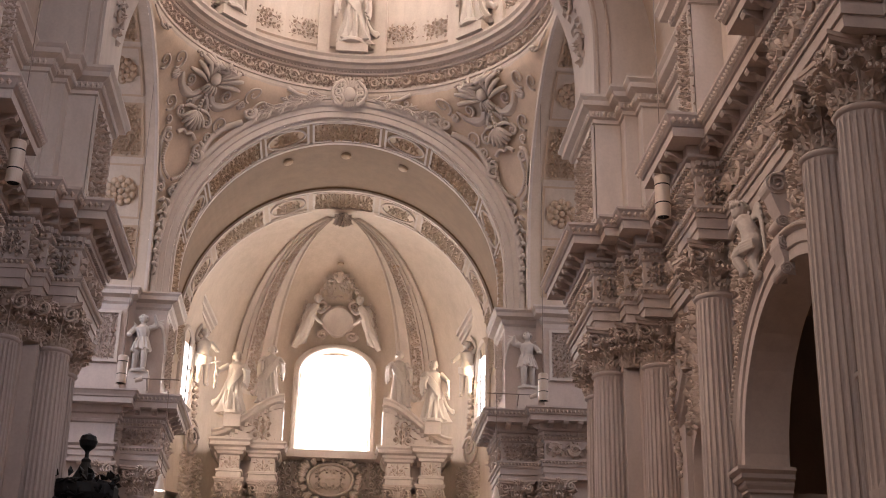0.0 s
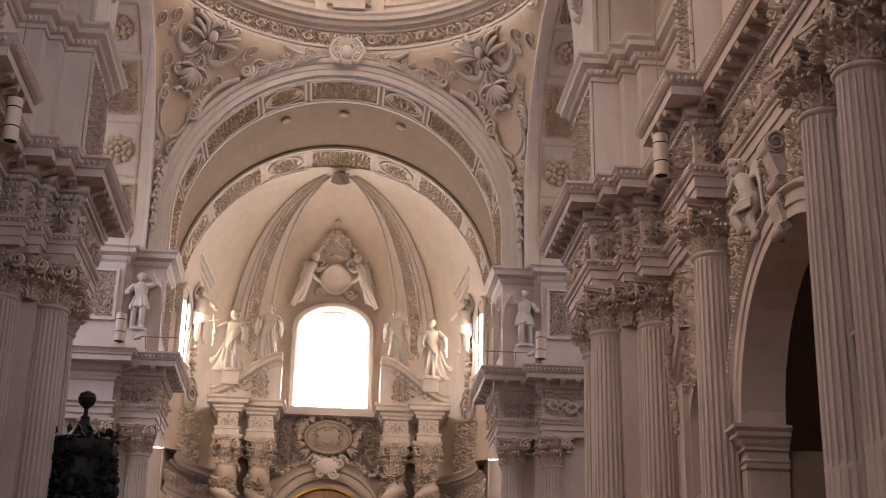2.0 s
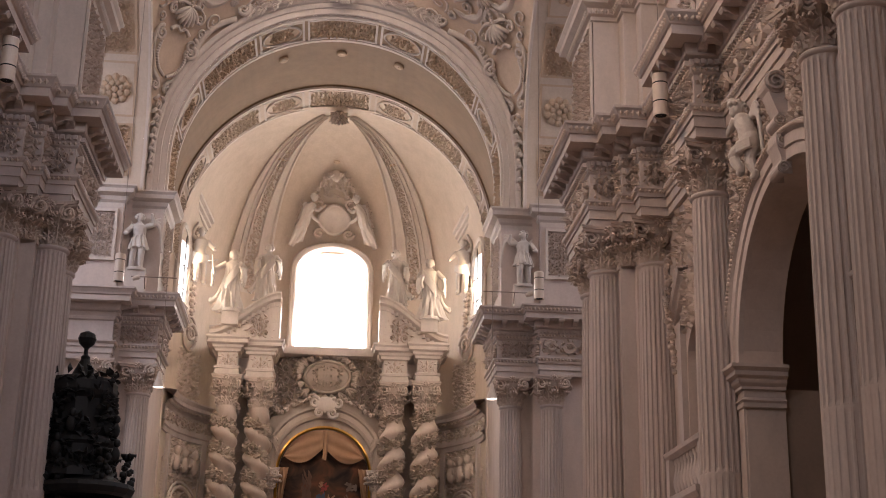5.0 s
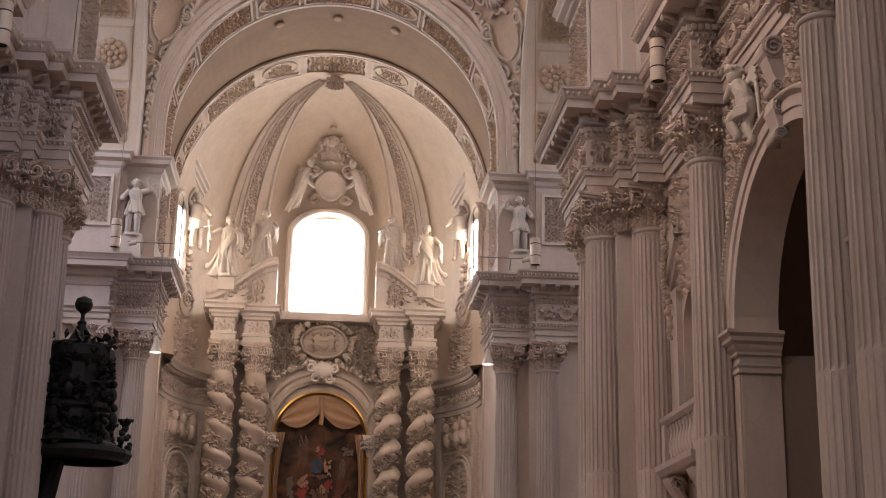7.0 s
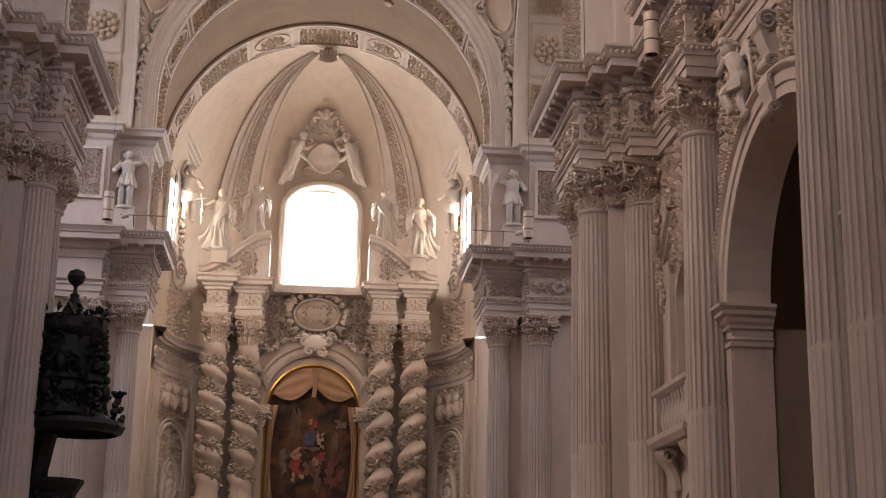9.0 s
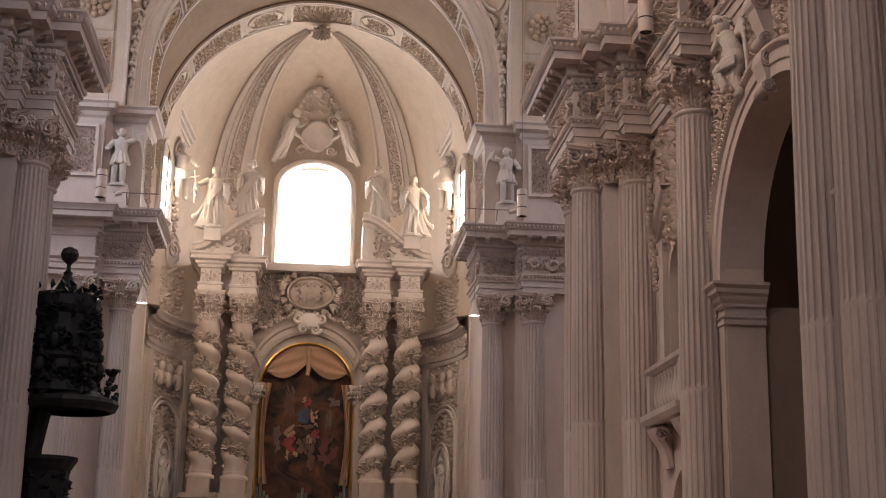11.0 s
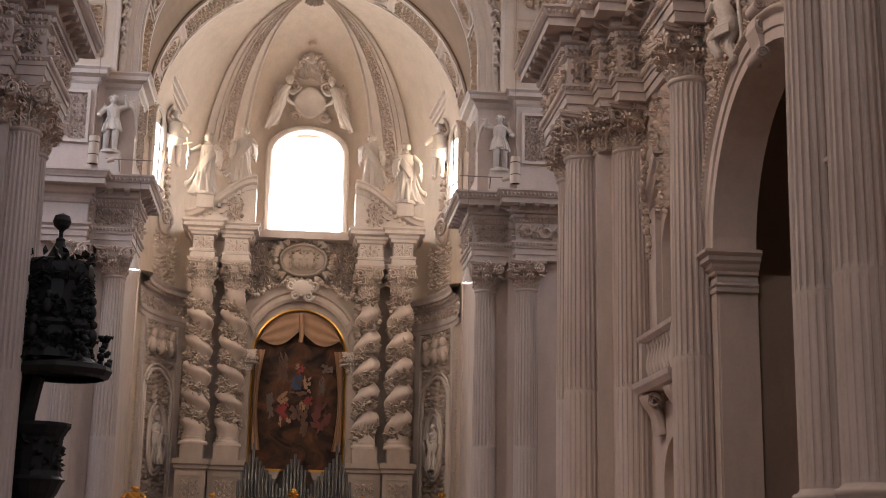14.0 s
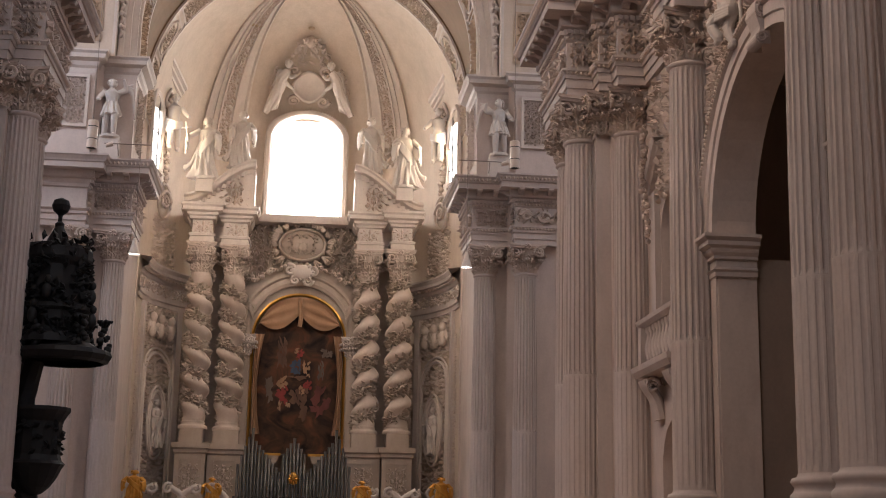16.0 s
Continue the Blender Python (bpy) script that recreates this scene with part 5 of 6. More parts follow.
bm = bmesh.new()
cols = 64
zs = [0, 4, 8, 11.4, 12.9, 14.5, 15.95]
levels = [[Vector((RA * math.cos(math.pi * j / cols), YA + RA * math.sin(math.pi * j / cols), z)) for j in range(cols + 1)] for z in zs]
fine = [15.95 + 0.19 * i for i in range(1, 14)]
levels += [[Vector((RA * math.cos(math.pi * j / cols), YA + RA * math.sin(math.pi * j / cols), z)) for j in range(cols + 1)] for z in fine]
levels += [[conch(math.pi * j / cols, k / 28) for j in range(cols + 1)] for k in range(1, 29)]
V = [[bm.verts.new(p) for p in row] for row in levels]
for i in range(len(V) - 1):
    for j in range(cols):
        c = (levels[i][j] + levels[i + 1][j + 1]) / 2
        top = WIN[2] + math.sqrt(max(0, WIN[0] ** 2 - c.x ** 2)) * 0.72
        if abs(c.x) < WIN[0] and c.y > YA and WIN[1] - 0.05 < c.z < top:
            continue
        bm.faces.new((V[i][j], V[i][j + 1], V[i + 1][j + 1], V[i + 1][j]))
bmesh.ops.remove_doubles(bm, verts=bm.verts[:], dist=0.002)
tagged(obj("wall_apse", bm, VAULT, smooth=True), "plaster apse with a half dome", "apse", kind="structure")

w = thing("window_apse", "glaring tall apse window with rounded head", "window", kind="structure")
head = [(WIN[0] * math.cos(q), WIN[2] + WIN[0] * 0.72 * math.sin(q)) for q in [math.pi * i / 20 for i in range(21)]]
outline = [(WIN[0], WIN[1])] + head + [(-WIN[0], WIN[1])]
bm = bmesh.new()
bm.faces.new([bm.verts.new((x, 61.75, z)) for x, z in [(x * 1.03, z) for x, z in outline]])
part("pane", bm, GLOW, w).visible_shadow = False
bm = bmesh.new()
strip(bm, [[(x * k, y, (z - 18) * g + 18) for k, g, y in ((1.0, 1.0, 61.75), (1.0, 1.0, 60.7), (1.04, 1.02, 60.65), (1.12, 1.06, 60.65), (1.16, 1.08, 60.75), (1.18, 1.08, 61.4))] for x, z in outline + outline[:1]])
part("frame", bm, PALE, w)
for s in (-1, 1):
    sw = thing("window_side_" + ("south" if s > 0 else "north"), "bright leaded side window in the apse wall", "window", kind="structure")

    def wp(fi, z, c):
        q = math.pi / 2 - s * (math.pi / 2 - radians(fi))
        return Vector(((RA - c) * math.cos(q), YA + (RA - c) * math.sin(q), z))

    def wtop(fi):
        return 19.2 + 1.1 * math.sqrt(max(0, 1 - ((fi - 9) / 8) ** 2))
    bm = bmesh.new()
    strip(bm, [[wp(1 + 16 * i / 12, 16.9, 0.06), wp(1 + 16 * i / 12, wtop(1 + 16 * i / 12), 0.06)] for i in range(13)])
    part("pane", bm, GLOW2, sw)
    bm = bmesh.new()
    for fi in (5, 13):
        tube(bm, [wp(fi, 16.9, 0.1), wp(fi, wtop(fi), 0.1)], 0.03, 4)
    for z in (17.6, 18.6):
        tube(bm, [wp(1 + 16 * i / 6, z, 0.1) for i in range(7)], 0.03, 4)
    part("glazing_bars", bm, LEAD, sw)
    bm = bmesh.new()
    edge = [(1.0, 16.9), (17.0, 16.9), (17.0, 19.2)] + [(9 + 8 * math.cos(q), 19.2 + 1.1 * math.sin(q)) for q in [math.pi * i / 14 for i in range(15)]] + [(1.0, 16.9)]
    tube(bm, [wp(f_, z, 0.1) for f_, z in edge], 0.14, 6)
    part("frame", bm, PALE, sw)
    sur = thing("window_surround", "carved stucco window surround with a climbing figure and garlands", "window surround", kind="structure")
    bm = bmesh.new()
    for f0, z0, f1, z1 in ((27, 20.7, 12, 21.5),):
        strip(bm, [[wp(f0 + (f1 - f0) * t, z0 + (z1 - z0) * t + k_, o) for o, k_ in ((0, -0.15), (0.18, -0.15), (0.2, -0.03), (0.34, 0.0), (0.36, 0.12), (0.48, 0.16), (0.5, 0.28), (0.62, 0.34), (0.62, 0.5), (0, 0.6))] for t in (0, 1)])
    part("gable", bm, PALE, sur)
    bm = bmesh.new()
    body(bm, 2.5, 61 + s, s, ((0.1, 1.06), (0.2, 0.6)) if s < 0 else ((0.2, 0.6), (0.1, 1.06)), "bare", plinth=False)
    bm.transform(Matrix.Translation(wp(20.5, 18.1, 0.42)) @ Matrix.Rotation(radians(-s * 25), 4, "Z"))
    fuse(part("climbing_figure", bm, MARBLE, sur, smooth=True), 0.024)
    bm = bmesh.new()
    garland(bm, [wp(19, 20.6, 0.25), wp(20, 19.6, 0.2), wp(20, 17.6, 0.25), wp(21, 16.6, 0.25)], 0.17, 5)
    spiral(bm, lambda a, b, c_: wp(22.5 + a * 9, 15.9 + b, 0.1 + c_), 0, 0, 0.45, 1.8, 1, 0, 0.09, 22, 6)
    tube(bm, [wp(22.5 + 5 * math.cos(2 * math.pi * i / 24), 15.9 + 0.75 * math.sin(2 * math.pi * i / 24), 0.1) for i in range(25)], 0.07, 6)
    part("garland", bm, RELIEF, sur, smooth=True)

# ribs of the half dome
for fi_deg, half in ((126.5, 6.0), (53.5, 6.0)):
    rib = thing("apse_rib", "broad stucco rib with a leafy band on the half dome", "rib", kind="structure")
    fi = radians(fi_deg)

    def rp(t, v, c):
        w = radians(half) * v * (1 - 0.25 * t)
        p = conch(fi + w, t)
        d = Vector((-math.cos(fi) * math.cos(t * 1.3), -math.sin(fi) * math.cos(t * 1.3), -math.sin(t * 1.3)))
        return p + d * c
    bm = bmesh.new()
    strip(bm, [[rp(0.0 + 0.94 * i / 30, v, c) for v, c in ((-1.7, -0.02), (-1.7, 0.1), (-1.5, 0.14), (-1.4, 0.03), (-1.0, 0.03), (-1.0, 0.1), (-0.62, 0.1), (-0.62, 0.2), (-0.5, 0.2), (-0.45, 0.08), (0.45, 0.08), (0.5, 0.2), (0.62, 0.2), (0.62, 0.1), (1.0, 0.1), (1.0, 0.03), (1.4, 0.03), (1.5, 0.14), (1.7, 0.1), (1.7, -0.02))] for i in range(31)])
    part("band", bm, PALE, rib)
    bm = bmesh.new()
    for i in range(66):
        t = 0.02 + 0.9 * i / 66
        rnd = random.Random(i)
        for v in (-0.32, -0.16, 0.0, 0.16, 0.32):
            f = lambda a, b, c, t=t, v=v: rp(t + b / 9.0, v + a / 0.45, 0.08 + c)
            petal(bm, f, 0, 0, rnd.uniform(0, 6.3), 0.18, 0.1, 0.11)
        blob(bm, rp(t, 0, 0.1), 0.06)
    part("leaf_band", bm, RELIEF, rib)
bm = bmesh.new()
c = conch(math.pi / 2, 0.97) + Vector((0, -0.3, -0.25))
f = plane(c, (1, 0, 0), (0, 0.5, 0.86))
rosette(bm, f, 0, -0.1, 0.5, 10, 0.12)
for k in range(7):
    petal(bm, f, 0, -0.2, -math.pi / 2 + (k - 3) * 0.3, 0.6, 0.24, 0.1)
tagged(obj("apse_crown_relief", bm, PALE), "leafy stucco boss at the crown of the half dome", "relief", kind="structure")
for x, fi_deg in ((-1, 128), (1, 52), (0, 90)):
    bm = bmesh.new()
    lathe(bm, [(0.02, 0), (0.15, 0), (0.15, -0.07), (0.1, -0.1), (0.02, -0.09)], 12)
    p = conch(radians(fi_deg), 0.62 if x else 0.66)
    ob = tagged(obj("vault_vent", bm, OCHRE), "small round vent in the half dome", "vent")
    ob.matrix_world = Matrix.Translation(p + Vector((0, -0.05, -0.05)))

# cartouche with two angels over the window
ca = thing("apse_cartouche", "stucco coat of arms with crown, garlands and two angels", "cartouche", kind="structure")
yb = 60.75


def f(a, b, c):
    z = 22.5 + b * 0.74
    t = math.asin(min(0.98, max(0.0, (z - 18.6) / 7.15))) / (math.pi / 2)
    r = RA * math.cos(t * math.pi / 2) ** 0.8
    p = conch(math.pi / 2 - a / max(r, 2.5), t) if z > 18.6 else Vector((a, YA + RA, z))
    return p + Vector((0, -c - 0.12, -0.25 * c))


bm = bmesh.new()
rows = []
for rr, c in ((1.0, 0.0), (1.0, 0.15), (0.85, 0.22), (0.8, 0.12), (0.02, 0.22)):
    row = []
    for j in range(28):
        q = 2 * math.pi * j / 28
        k = 0.92 + 0.05 * math.cos(4 * q)
        row.append(f(0.85 * rr * k * math.cos(q), 0.95 * rr * k * math.sin(q) - 0.1, c))
    rows.append(row)
strip(bm, rows, close_v=True)
part("shield", bm, PALE, ca, smooth=True)
bm = bmesh.new()
for s in (-1, 1):
    spiral(bm, f, s * 0.75, 0.8, 0.32, 1.6, s, 0, 0.1, 18, 6)
    spiral(bm, f, s * 0.7, -0.9, 0.3, 1.6, -s, 0, 0.1, 18, 6)
    for k in range(22):
        rnd = random.Random(k + 5)
        petal(bm, f, s * rnd.uniform(0.1, 1.0 - k * 0.035), 1.0 + k * 0.06, rnd.uniform(0.3, 2.8), 0.4, 0.2, 0.2)
    garland(bm, [f(s * 0.15, 2.45, 0.15), f(s * 0.75, 1.7, 0.15), f(s * 1.0, 1.1, 0.15)], 0.15, 3)
    garland(bm, [f(s * 1.5, 0.9, 0.1), f(s * 1.75, 0.0, 0.1), f(s * 1.85, -0.7, 0.1)], 0.1, 4)
ball(bm, f(0, 2.3, 0.15), 0.24, 0.2, 0.3, 12, 8)
part("crown_and_scrolls", bm, RELIEF, ca, smooth=True)
for s in (-1, 1):
    bm = bmesh.new()
    P = lambda a, b, c: f(s * a, b, c)
    tube(bm, [P(*q) for q in curl([(1.02, 0.75, 0.3), (1.25, 0.3, 0.42), (1.42, -0.4, 0.4), (1.75, -1.1, 0.3), (2.0, -1.85, 0.15)], 20)], 0.23, 9, lambda u: 0.75 + 0.5 * math.sin(2.6 * u) - 0.55 * u * u)
    tube(bm, [P(*q) for q in curl([(1.35, -0.3, 0.45), (1.45, -1.0, 0.5), (1.75, -1.6, 0.3)], 12)], 0.14, 8, lambda u: 1.1 - 0.6 * u)
    ball(bm, P(0.98, 1.05, 0.42), 0.16, 0.16, 0.19, 12, 8)
    for k in range(8):
        blob(bm, P(0.98 + 0.15 * math.cos(k * 0.8), 1.12 + 0.14 * math.sin(k * 0.8), 0.38), 0.07)
    tube(bm, [P(*q) for q in curl([(1.1, 0.65, 0.35), (0.85, 0.35, 0.5), (0.62, 0.55, 0.4)], 10)], 0.085, 7)
    tube(bm, [P(*q) for q in curl([(1.2, 0.55, 0.35), (1.05, 0.0, 0.55), (0.75, -0.25, 0.4)], 10)], 0.085, 7)
    for k in range(7):
        tube(bm, [P(*q) for q in curl([(1.15, 0.6, 0.2), (1.4 + 0.03 * k, 0.75 - 0.14 * k, 0.16), (1.6 + 0.06 * k, 0.45 - 0.3 * k, 0.1)], 10)], 0.075, 6, lambda u: 1.1 - 0.7 * u)
    for k in range(6):
        tube(bm, [P(*q) for q in curl([(1.3 + 0.05 * k, -0.35, 0.4), (1.4 + 0.08 * k, -1.0, 0.45), (1.5 + 0.12 * k, -1.5 - 0.06 * k, 0.25)], 10)], 0.06, 6, lambda u: 0.8 + 0.4 * u)
    fuse(part("angel", bm, MARBLE, ca, "stucco angel beside the shield", smooth=True), 0.02)

# lower wall of the apse: curved entablature and relief fields
bm = bmesh.new()
path = [(RA * math.cos(q), YA + RA * math.sin(q)) for q in [math.pi * i / 48 for i in range(49)]]
moulding(bm, path, [(0.0, 11.3), (0.08, 11.32), (0.08, 11.5), (0.14, 11.55), (0.14, 11.7), (0.06, 11.72), (0.06, 12.3), (0.12, 12.35), (0.18, 12.5), (0.42, 12.58), (0.42, 12.72), (0.52, 12.85), (0.52, 12.92), (0.0, 13.0)], side=1)
ae = tagged(obj("apse_entablature", bm, STONE), "curved stucco entablature in the apse", "entablature", kind="structure")
bm = bmesh.new()
rinceau(bm, lambda a, b, c: Vector(((RA - 0.06 - c) * math.cos(a / RA), YA + (RA - 0.06 - c) * math.sin(a / RA), 11.75 + b)), math.pi * RA, 0.52, 51, 0.1)
for k in range(80):
    q = math.pi * (k + 0.5) / 80
    blob(bm, ((RA - 0.28) * math.cos(q), YA + (RA - 0.28) * math.sin(q), 12.5), 0.08)
part("frieze_scrollwork", bm, RELIEF, ae)
for s in (-1, 1):
    rf = thing("apse_relief", "carved wall field with an oval niche and garlands in the apse", "relief", kind="structure")

    def g(a, b, c):
        q = math.pi / 2 - s * (radians(66) + a / RA)
        return Vector(((RA - c) * math.cos(q), YA + (RA - c) * math.sin(q), 3.5 + b))
    bm = bmesh.new()
    foliage(bm, lambda a, b, c: g(a - 1.0, b, c), 2.0, 5.6, 61, 0.2, 0.2)
    foliage(bm, lambda a, b, c: g(a - 1.35, 5.95 + b, c), 2.7, 1.75, 66, 0.2, 0.22)
    garland(bm, [g(-1.0, 7.0, 0.15), g(0, 6.5, 0.2), g(1.0, 7.0, 0.15)], 0.15, 4)
    part("foliage", bm, RELIEF, rf)
    bm = bmesh.new()
    for k in (-0.8, 0.0, 0.8):
        ball(bm, g(k, 7.25, 0.25), 0.17, 0.17, 0.21, 10, 7)
        ball(bm, g(k, 6.75, 0.2), 0.2, 0.2, 0.36, 10, 7)
        for q in (-1, 1):
            for n_ in range(4):
                tube(bm, [g(k + q * 0.1, 6.95, 0.18), g(k + q * 0.3, 7.1 - 0.1 * n_, 0.2), g(k + q * 0.42, 6.85 - 0.14 * n_, 0.14)], 0.06, 6, lambda u: 1.1 - 0.6 * u)
    fuse(part("winged_heads", bm, RELIEF, rf, "row of stucco cherub heads", smooth=True), 0.03)
    bm = bmesh.new()
    for dx, w in ((0.0, 0.08), (0.2, 0.05)):
        tube(bm, [g(a, b, 0.12) for a, b in arch_line(1.12 + dx, -0.2, 4.9, 20)], w, 6)
    part("arched_frame", bm, PALE, rf)
    for rx, rz, w in ((0.62, 1.3, 0.08), (0.78, 1.5, 0.06)):
        bm = bmesh.new()
        tube(bm, [g(rx * math.cos(2 * math.pi * i / 40), 2.9 + rz * math.sin(2 * math.pi * i / 40), 0.24) for i in range(41)], w, 6)
        part("oval_frame", bm, PALE, rf)
    bm = bmesh.new()
    strip(bm, [[g(0.74 * k * math.cos(2 * math.pi * i / 30), 2.9 + 1.45 * k * math.sin(2 * math.pi * i / 30), c) for i in range(30)] for k, c in ((0.02, 0.19), (0.9, 0.19), (1.05, 0.02))], close_v=True)
    part("niche_field", bm, STONE, rf)
    bm = bmesh.new()
    body(bm, 2.0, 71 + s, s, plinth=False)
    bm.transform(Matrix.Translation(g(0, 1.85, 0.24)) @ Matrix.Rotation(radians(-s * 66), 4, "Z"))
    fuse(part("niche_figure", bm, MARBLE, rf, smooth=True), 0.024)
    for a in (-1.85, 1.9):
        bm = bmesh.new()
        foliage(bm, lambda u, v, c: g(a - 0.2 + u, v, c), 0.4, 6.8, 64, 0.09, 0.13)
        part("strip_relief", bm, RELIEF, rf)
    for a in (-1.5, 1.55):
        bm = bmesh.new()
        rows = [[g(a + t, b, c) for t, c in ((-0.16, 0), (-0.16, 0.14), (0.16, 0.14), (0.16, 0))] for b in (-0.2, 7.8)]
        strip(bm, rows)
        part("pilaster_strip", bm, STONE, rf)
    # upper zone cartouche between the cornices
    bm = bmesh.new()
    foliage(bm, lambda a, b, c: g(a - 1.0, 9.6 + b, c), 2.0, 2.0, 63, 0.15, 0.2)
    part("upper_relief", bm, RELIEF, rf)


# ---------------------------------------------------------------- high altar
BRONZE = stucco("organ_metal", (0.1, 0.093, 0.09), rough=0.4, stain=0.2)
BRONZE.node_tree.nodes["Principled BSDF"].inputs["Metallic"].default_value = 0.6
CURTAIN = stucco("curtain_stucco", (0.36, 0.21, 0.12), stain=0.35)
ALTAR = stucco("altar_stone", (0.46, 0.37, 0.30), stain=0.35)

def stack(bm, x0, x1, y0, y1, prof):
    """A block with moulded sides: prof holds (out, z)."""
    xa, xb = min(x0, x1), max(x0, x1)
    rows = [[(xa - e, y0 - e, z), (xb + e, y0 - e, z), (xb + e, y1, z), (xa - e, y1, z)] for e, z in prof]
    vs = strip(bm, rows, close_v=True)
    bm.faces.new(vs[0])
    bm.faces.new(vs[-1])


alt = thing("high_altar", "tall carved altar with twisted columns and curved pediments", "altar", (0, 0, 0))
for s in (-1, 1):
    for x0, x1, y0 in ((2.15, 3.6, 57.2), (3.6, 4.9, 56.8)):
        ped_w = part("altar_pedestal", bmesh.new(), ALTAR, alt)
        bm = bmesh.new()
        stack(bm, s * (x0 + 0.03), s * (x1 - 0.03), y0, 59, [(0.06, 0), (0.06, 0.55), (0.0, 0.62), (0.0, 5.1), (0.07, 5.16), (0.07, 5.28), (0.14, 5.34), (0.14, 5.55)])
        box(bm, min(s * (x0 + 0.2), s * (x1 - 0.2)), max(s * (x0 + 0.2), s * (x1 - 0.2)), y0 + 0.1, y0 + 1.3, 5.55, 6.15)
        bm.to_mesh(ped_w.data)
        bm.free()
        bm = bmesh.new()
        cx = s * (x0 + x1) / 2
        foliage(bm, plane((cx - 0.36, y0 - 0.01, 3.6), (1, 0, 0), (0, 0, 1)), 0.72, 1.1, 5, 0.07, 0.2)
        part("panel_relief", bm, RELIEF, ped_w)
        bm = bmesh.new()
        for (a0, a1, b0, b1) in ((-0.5, 0.5, 4.85, 4.93), (-0.5, 0.5, 3.3, 3.38), (-0.5, -0.42, 3.38, 4.85), (0.42, 0.5, 3.38, 4.85)):
            box(bm, cx + a0, cx + a1, y0 - 0.04, y0 + 0.02, b0, b1)
        part("panel_frame", bm, ALTAR, ped_w)
        # twisted column
        zb, zt = 6.15, 12.75
        col = part("twisted_column", bmesh.new(), RELIEF, alt, "twisted stucco column wound with vine leaves")
        bm = bmesh.new()
        rows = []
        n = 90
        for i in range(n + 1):
            t = i / n
            q = s * (2 * math.pi * 5.4 * t) + 0.7
            amp = 0.15 * min(1, 8 * t, 8 * (1 - t))
            r = 0.47 - 0.05 * t
            rows.append([(cx + amp * math.cos(q) + r * math.cos(a), y0 + 0.7 + amp * math.sin(q) + r * math.sin(a), zb + 0.35 + (zt - zb - 0.35) * t) for a in [2 * math.pi * j / 18 for j in range(18)]])
        strip(bm, rows, close_v=True)
        lathe(bm, [(0.58, 0), (0.6, 0.08), (0.56, 0.16), (0.46, 0.2), (0.5, 0.27), (0.45, 0.36)], 24, (cx, y0 + 0.7, zb))
        bm.to_mesh(col.data)
        bm.free()
        col.data.polygons.foreach_set("use_smooth", [True] * len(col.data.polygons))
        bm = bmesh.new()
        rnd = random.Random(int(10 * cx))
        for i in range(800):
            t = i / 800
            q = s * (2 * math.pi * 5.4 * t) + 0.7 + math.pi * 0.8 + rnd.uniform(-0.7, 0.7)
            amp = 0.16
            qq = s * (2 * math.pi * 5.4 * t) + 0.7
            c = Vector((cx + amp * math.cos(qq) + 0.49 * math.cos(q), y0 + 0.7 + amp * math.sin(qq) + 0.49 * math.sin(q), zb + 0.4 + (zt - zb - 0.4) * t + rnd.uniform(-0.12, 0.12)))
            f = plane(c, (-math.sin(q), math.cos(q), 0), (0, 0, 1))
            petal(bm, f, 0, 0, rnd.uniform(0, 6.3), rnd.uniform(0.16, 0.32), 0.15, 0.2)
            if i % 4 == 0:
                blob(bm, c, rnd.uniform(0.07, 0.13))
        part("vine", bm, ALTAR, col)
        bm = bmesh.new()
        capital_mesh(bm, 0.36, 1.3)
        cp = part("capital", bm, RELIEF, alt)
        cp.location = (cx, y0 + 0.7, zt)
        # entablature block
        bm = bmesh.new()
        stack(bm, s * (x0 + 0.18), s * (x1 - 0.12), y0 + 0.15, 59.5, [(0.0, 14.05), (0.0, 14.28), (0.05, 14.3), (0.05, 14.4), (-0.08, 14.44), (-0.08, 15.0), (0.04, 15.04), (0.06, 15.14), (0.14, 15.2), (0.16, 15.3), (0.34, 15.36), (0.34, 15.5), (0.42, 15.58), (0.42, 15.68)])
        eb = part("entablature_block", bm, PALE, alt)
        bm = bmesh.new()
        foliage(bm, plane((cx - 0.35, y0 + 0.22, 14.45), (1, 0, 0), (0, 0, 1)), 0.7, 0.5, 8, 0.06, 0.18)
        part("frieze_relief", bm, RELIEF, eb)
    bm = bmesh.new()
    stack(bm, s * 2.3, s * 4.85, 57.95, 59.5, [(0.0, 14.05), (0.0, 14.28), (0.05, 14.3), (0.05, 14.4), (-0.08, 14.44), (-0.08, 15.0), (0.04, 15.04), (0.14, 15.2), (0.16, 15.3), (0.34, 15.36), (0.34, 15.5), (0.42, 15.58), (0.42, 15.66)])
    part("entablature_back", bm, PALE, alt)
    # half of the curved pediment
    bm = bmesh.new()
    rows = []
    for i in range(21):
        t = i / 20
        x = 5.15 - 3.0 * t
        z = 15.72 + 1.65 * (t * t * (3 - 2 * t))
        rows.append([(s * x, 57.4 - o, z + k) for o, k in ((-1.2, -0.02), (0.0, -0.02), (0.1, 0.06), (0.3, 0.12), (0.34, 0.26), (0.44, 0.34), (0.44, 0.42), (-1.2, 0.46))])
    strip(bm, rows)
    strip(bm, [[r[1] for r in rows], [(p[0][0], 57.4, 15.7) for p in rows]])
    box(bm, min(s * 2.16, s * 2.7), max(s * 2.16, s * 2.7), 57.3, 58.6, 15.7, 17.4)
    for k in range(14):
        x = 2.3 + 2.6 * k / 13
        u = (5.15 - x) / 3.0
        box(bm, s * x - 0.06, s * x + 0.06, 57.22, 57.45, 15.55 + 1.65 * u * u * (3 - 2 * u), 15.72 + 1.65 * u * u * (3 - 2 * u))
    part("pediment_half", bm, PALE, alt, "sweeping curved pediment half")
    bm = bmesh.new()
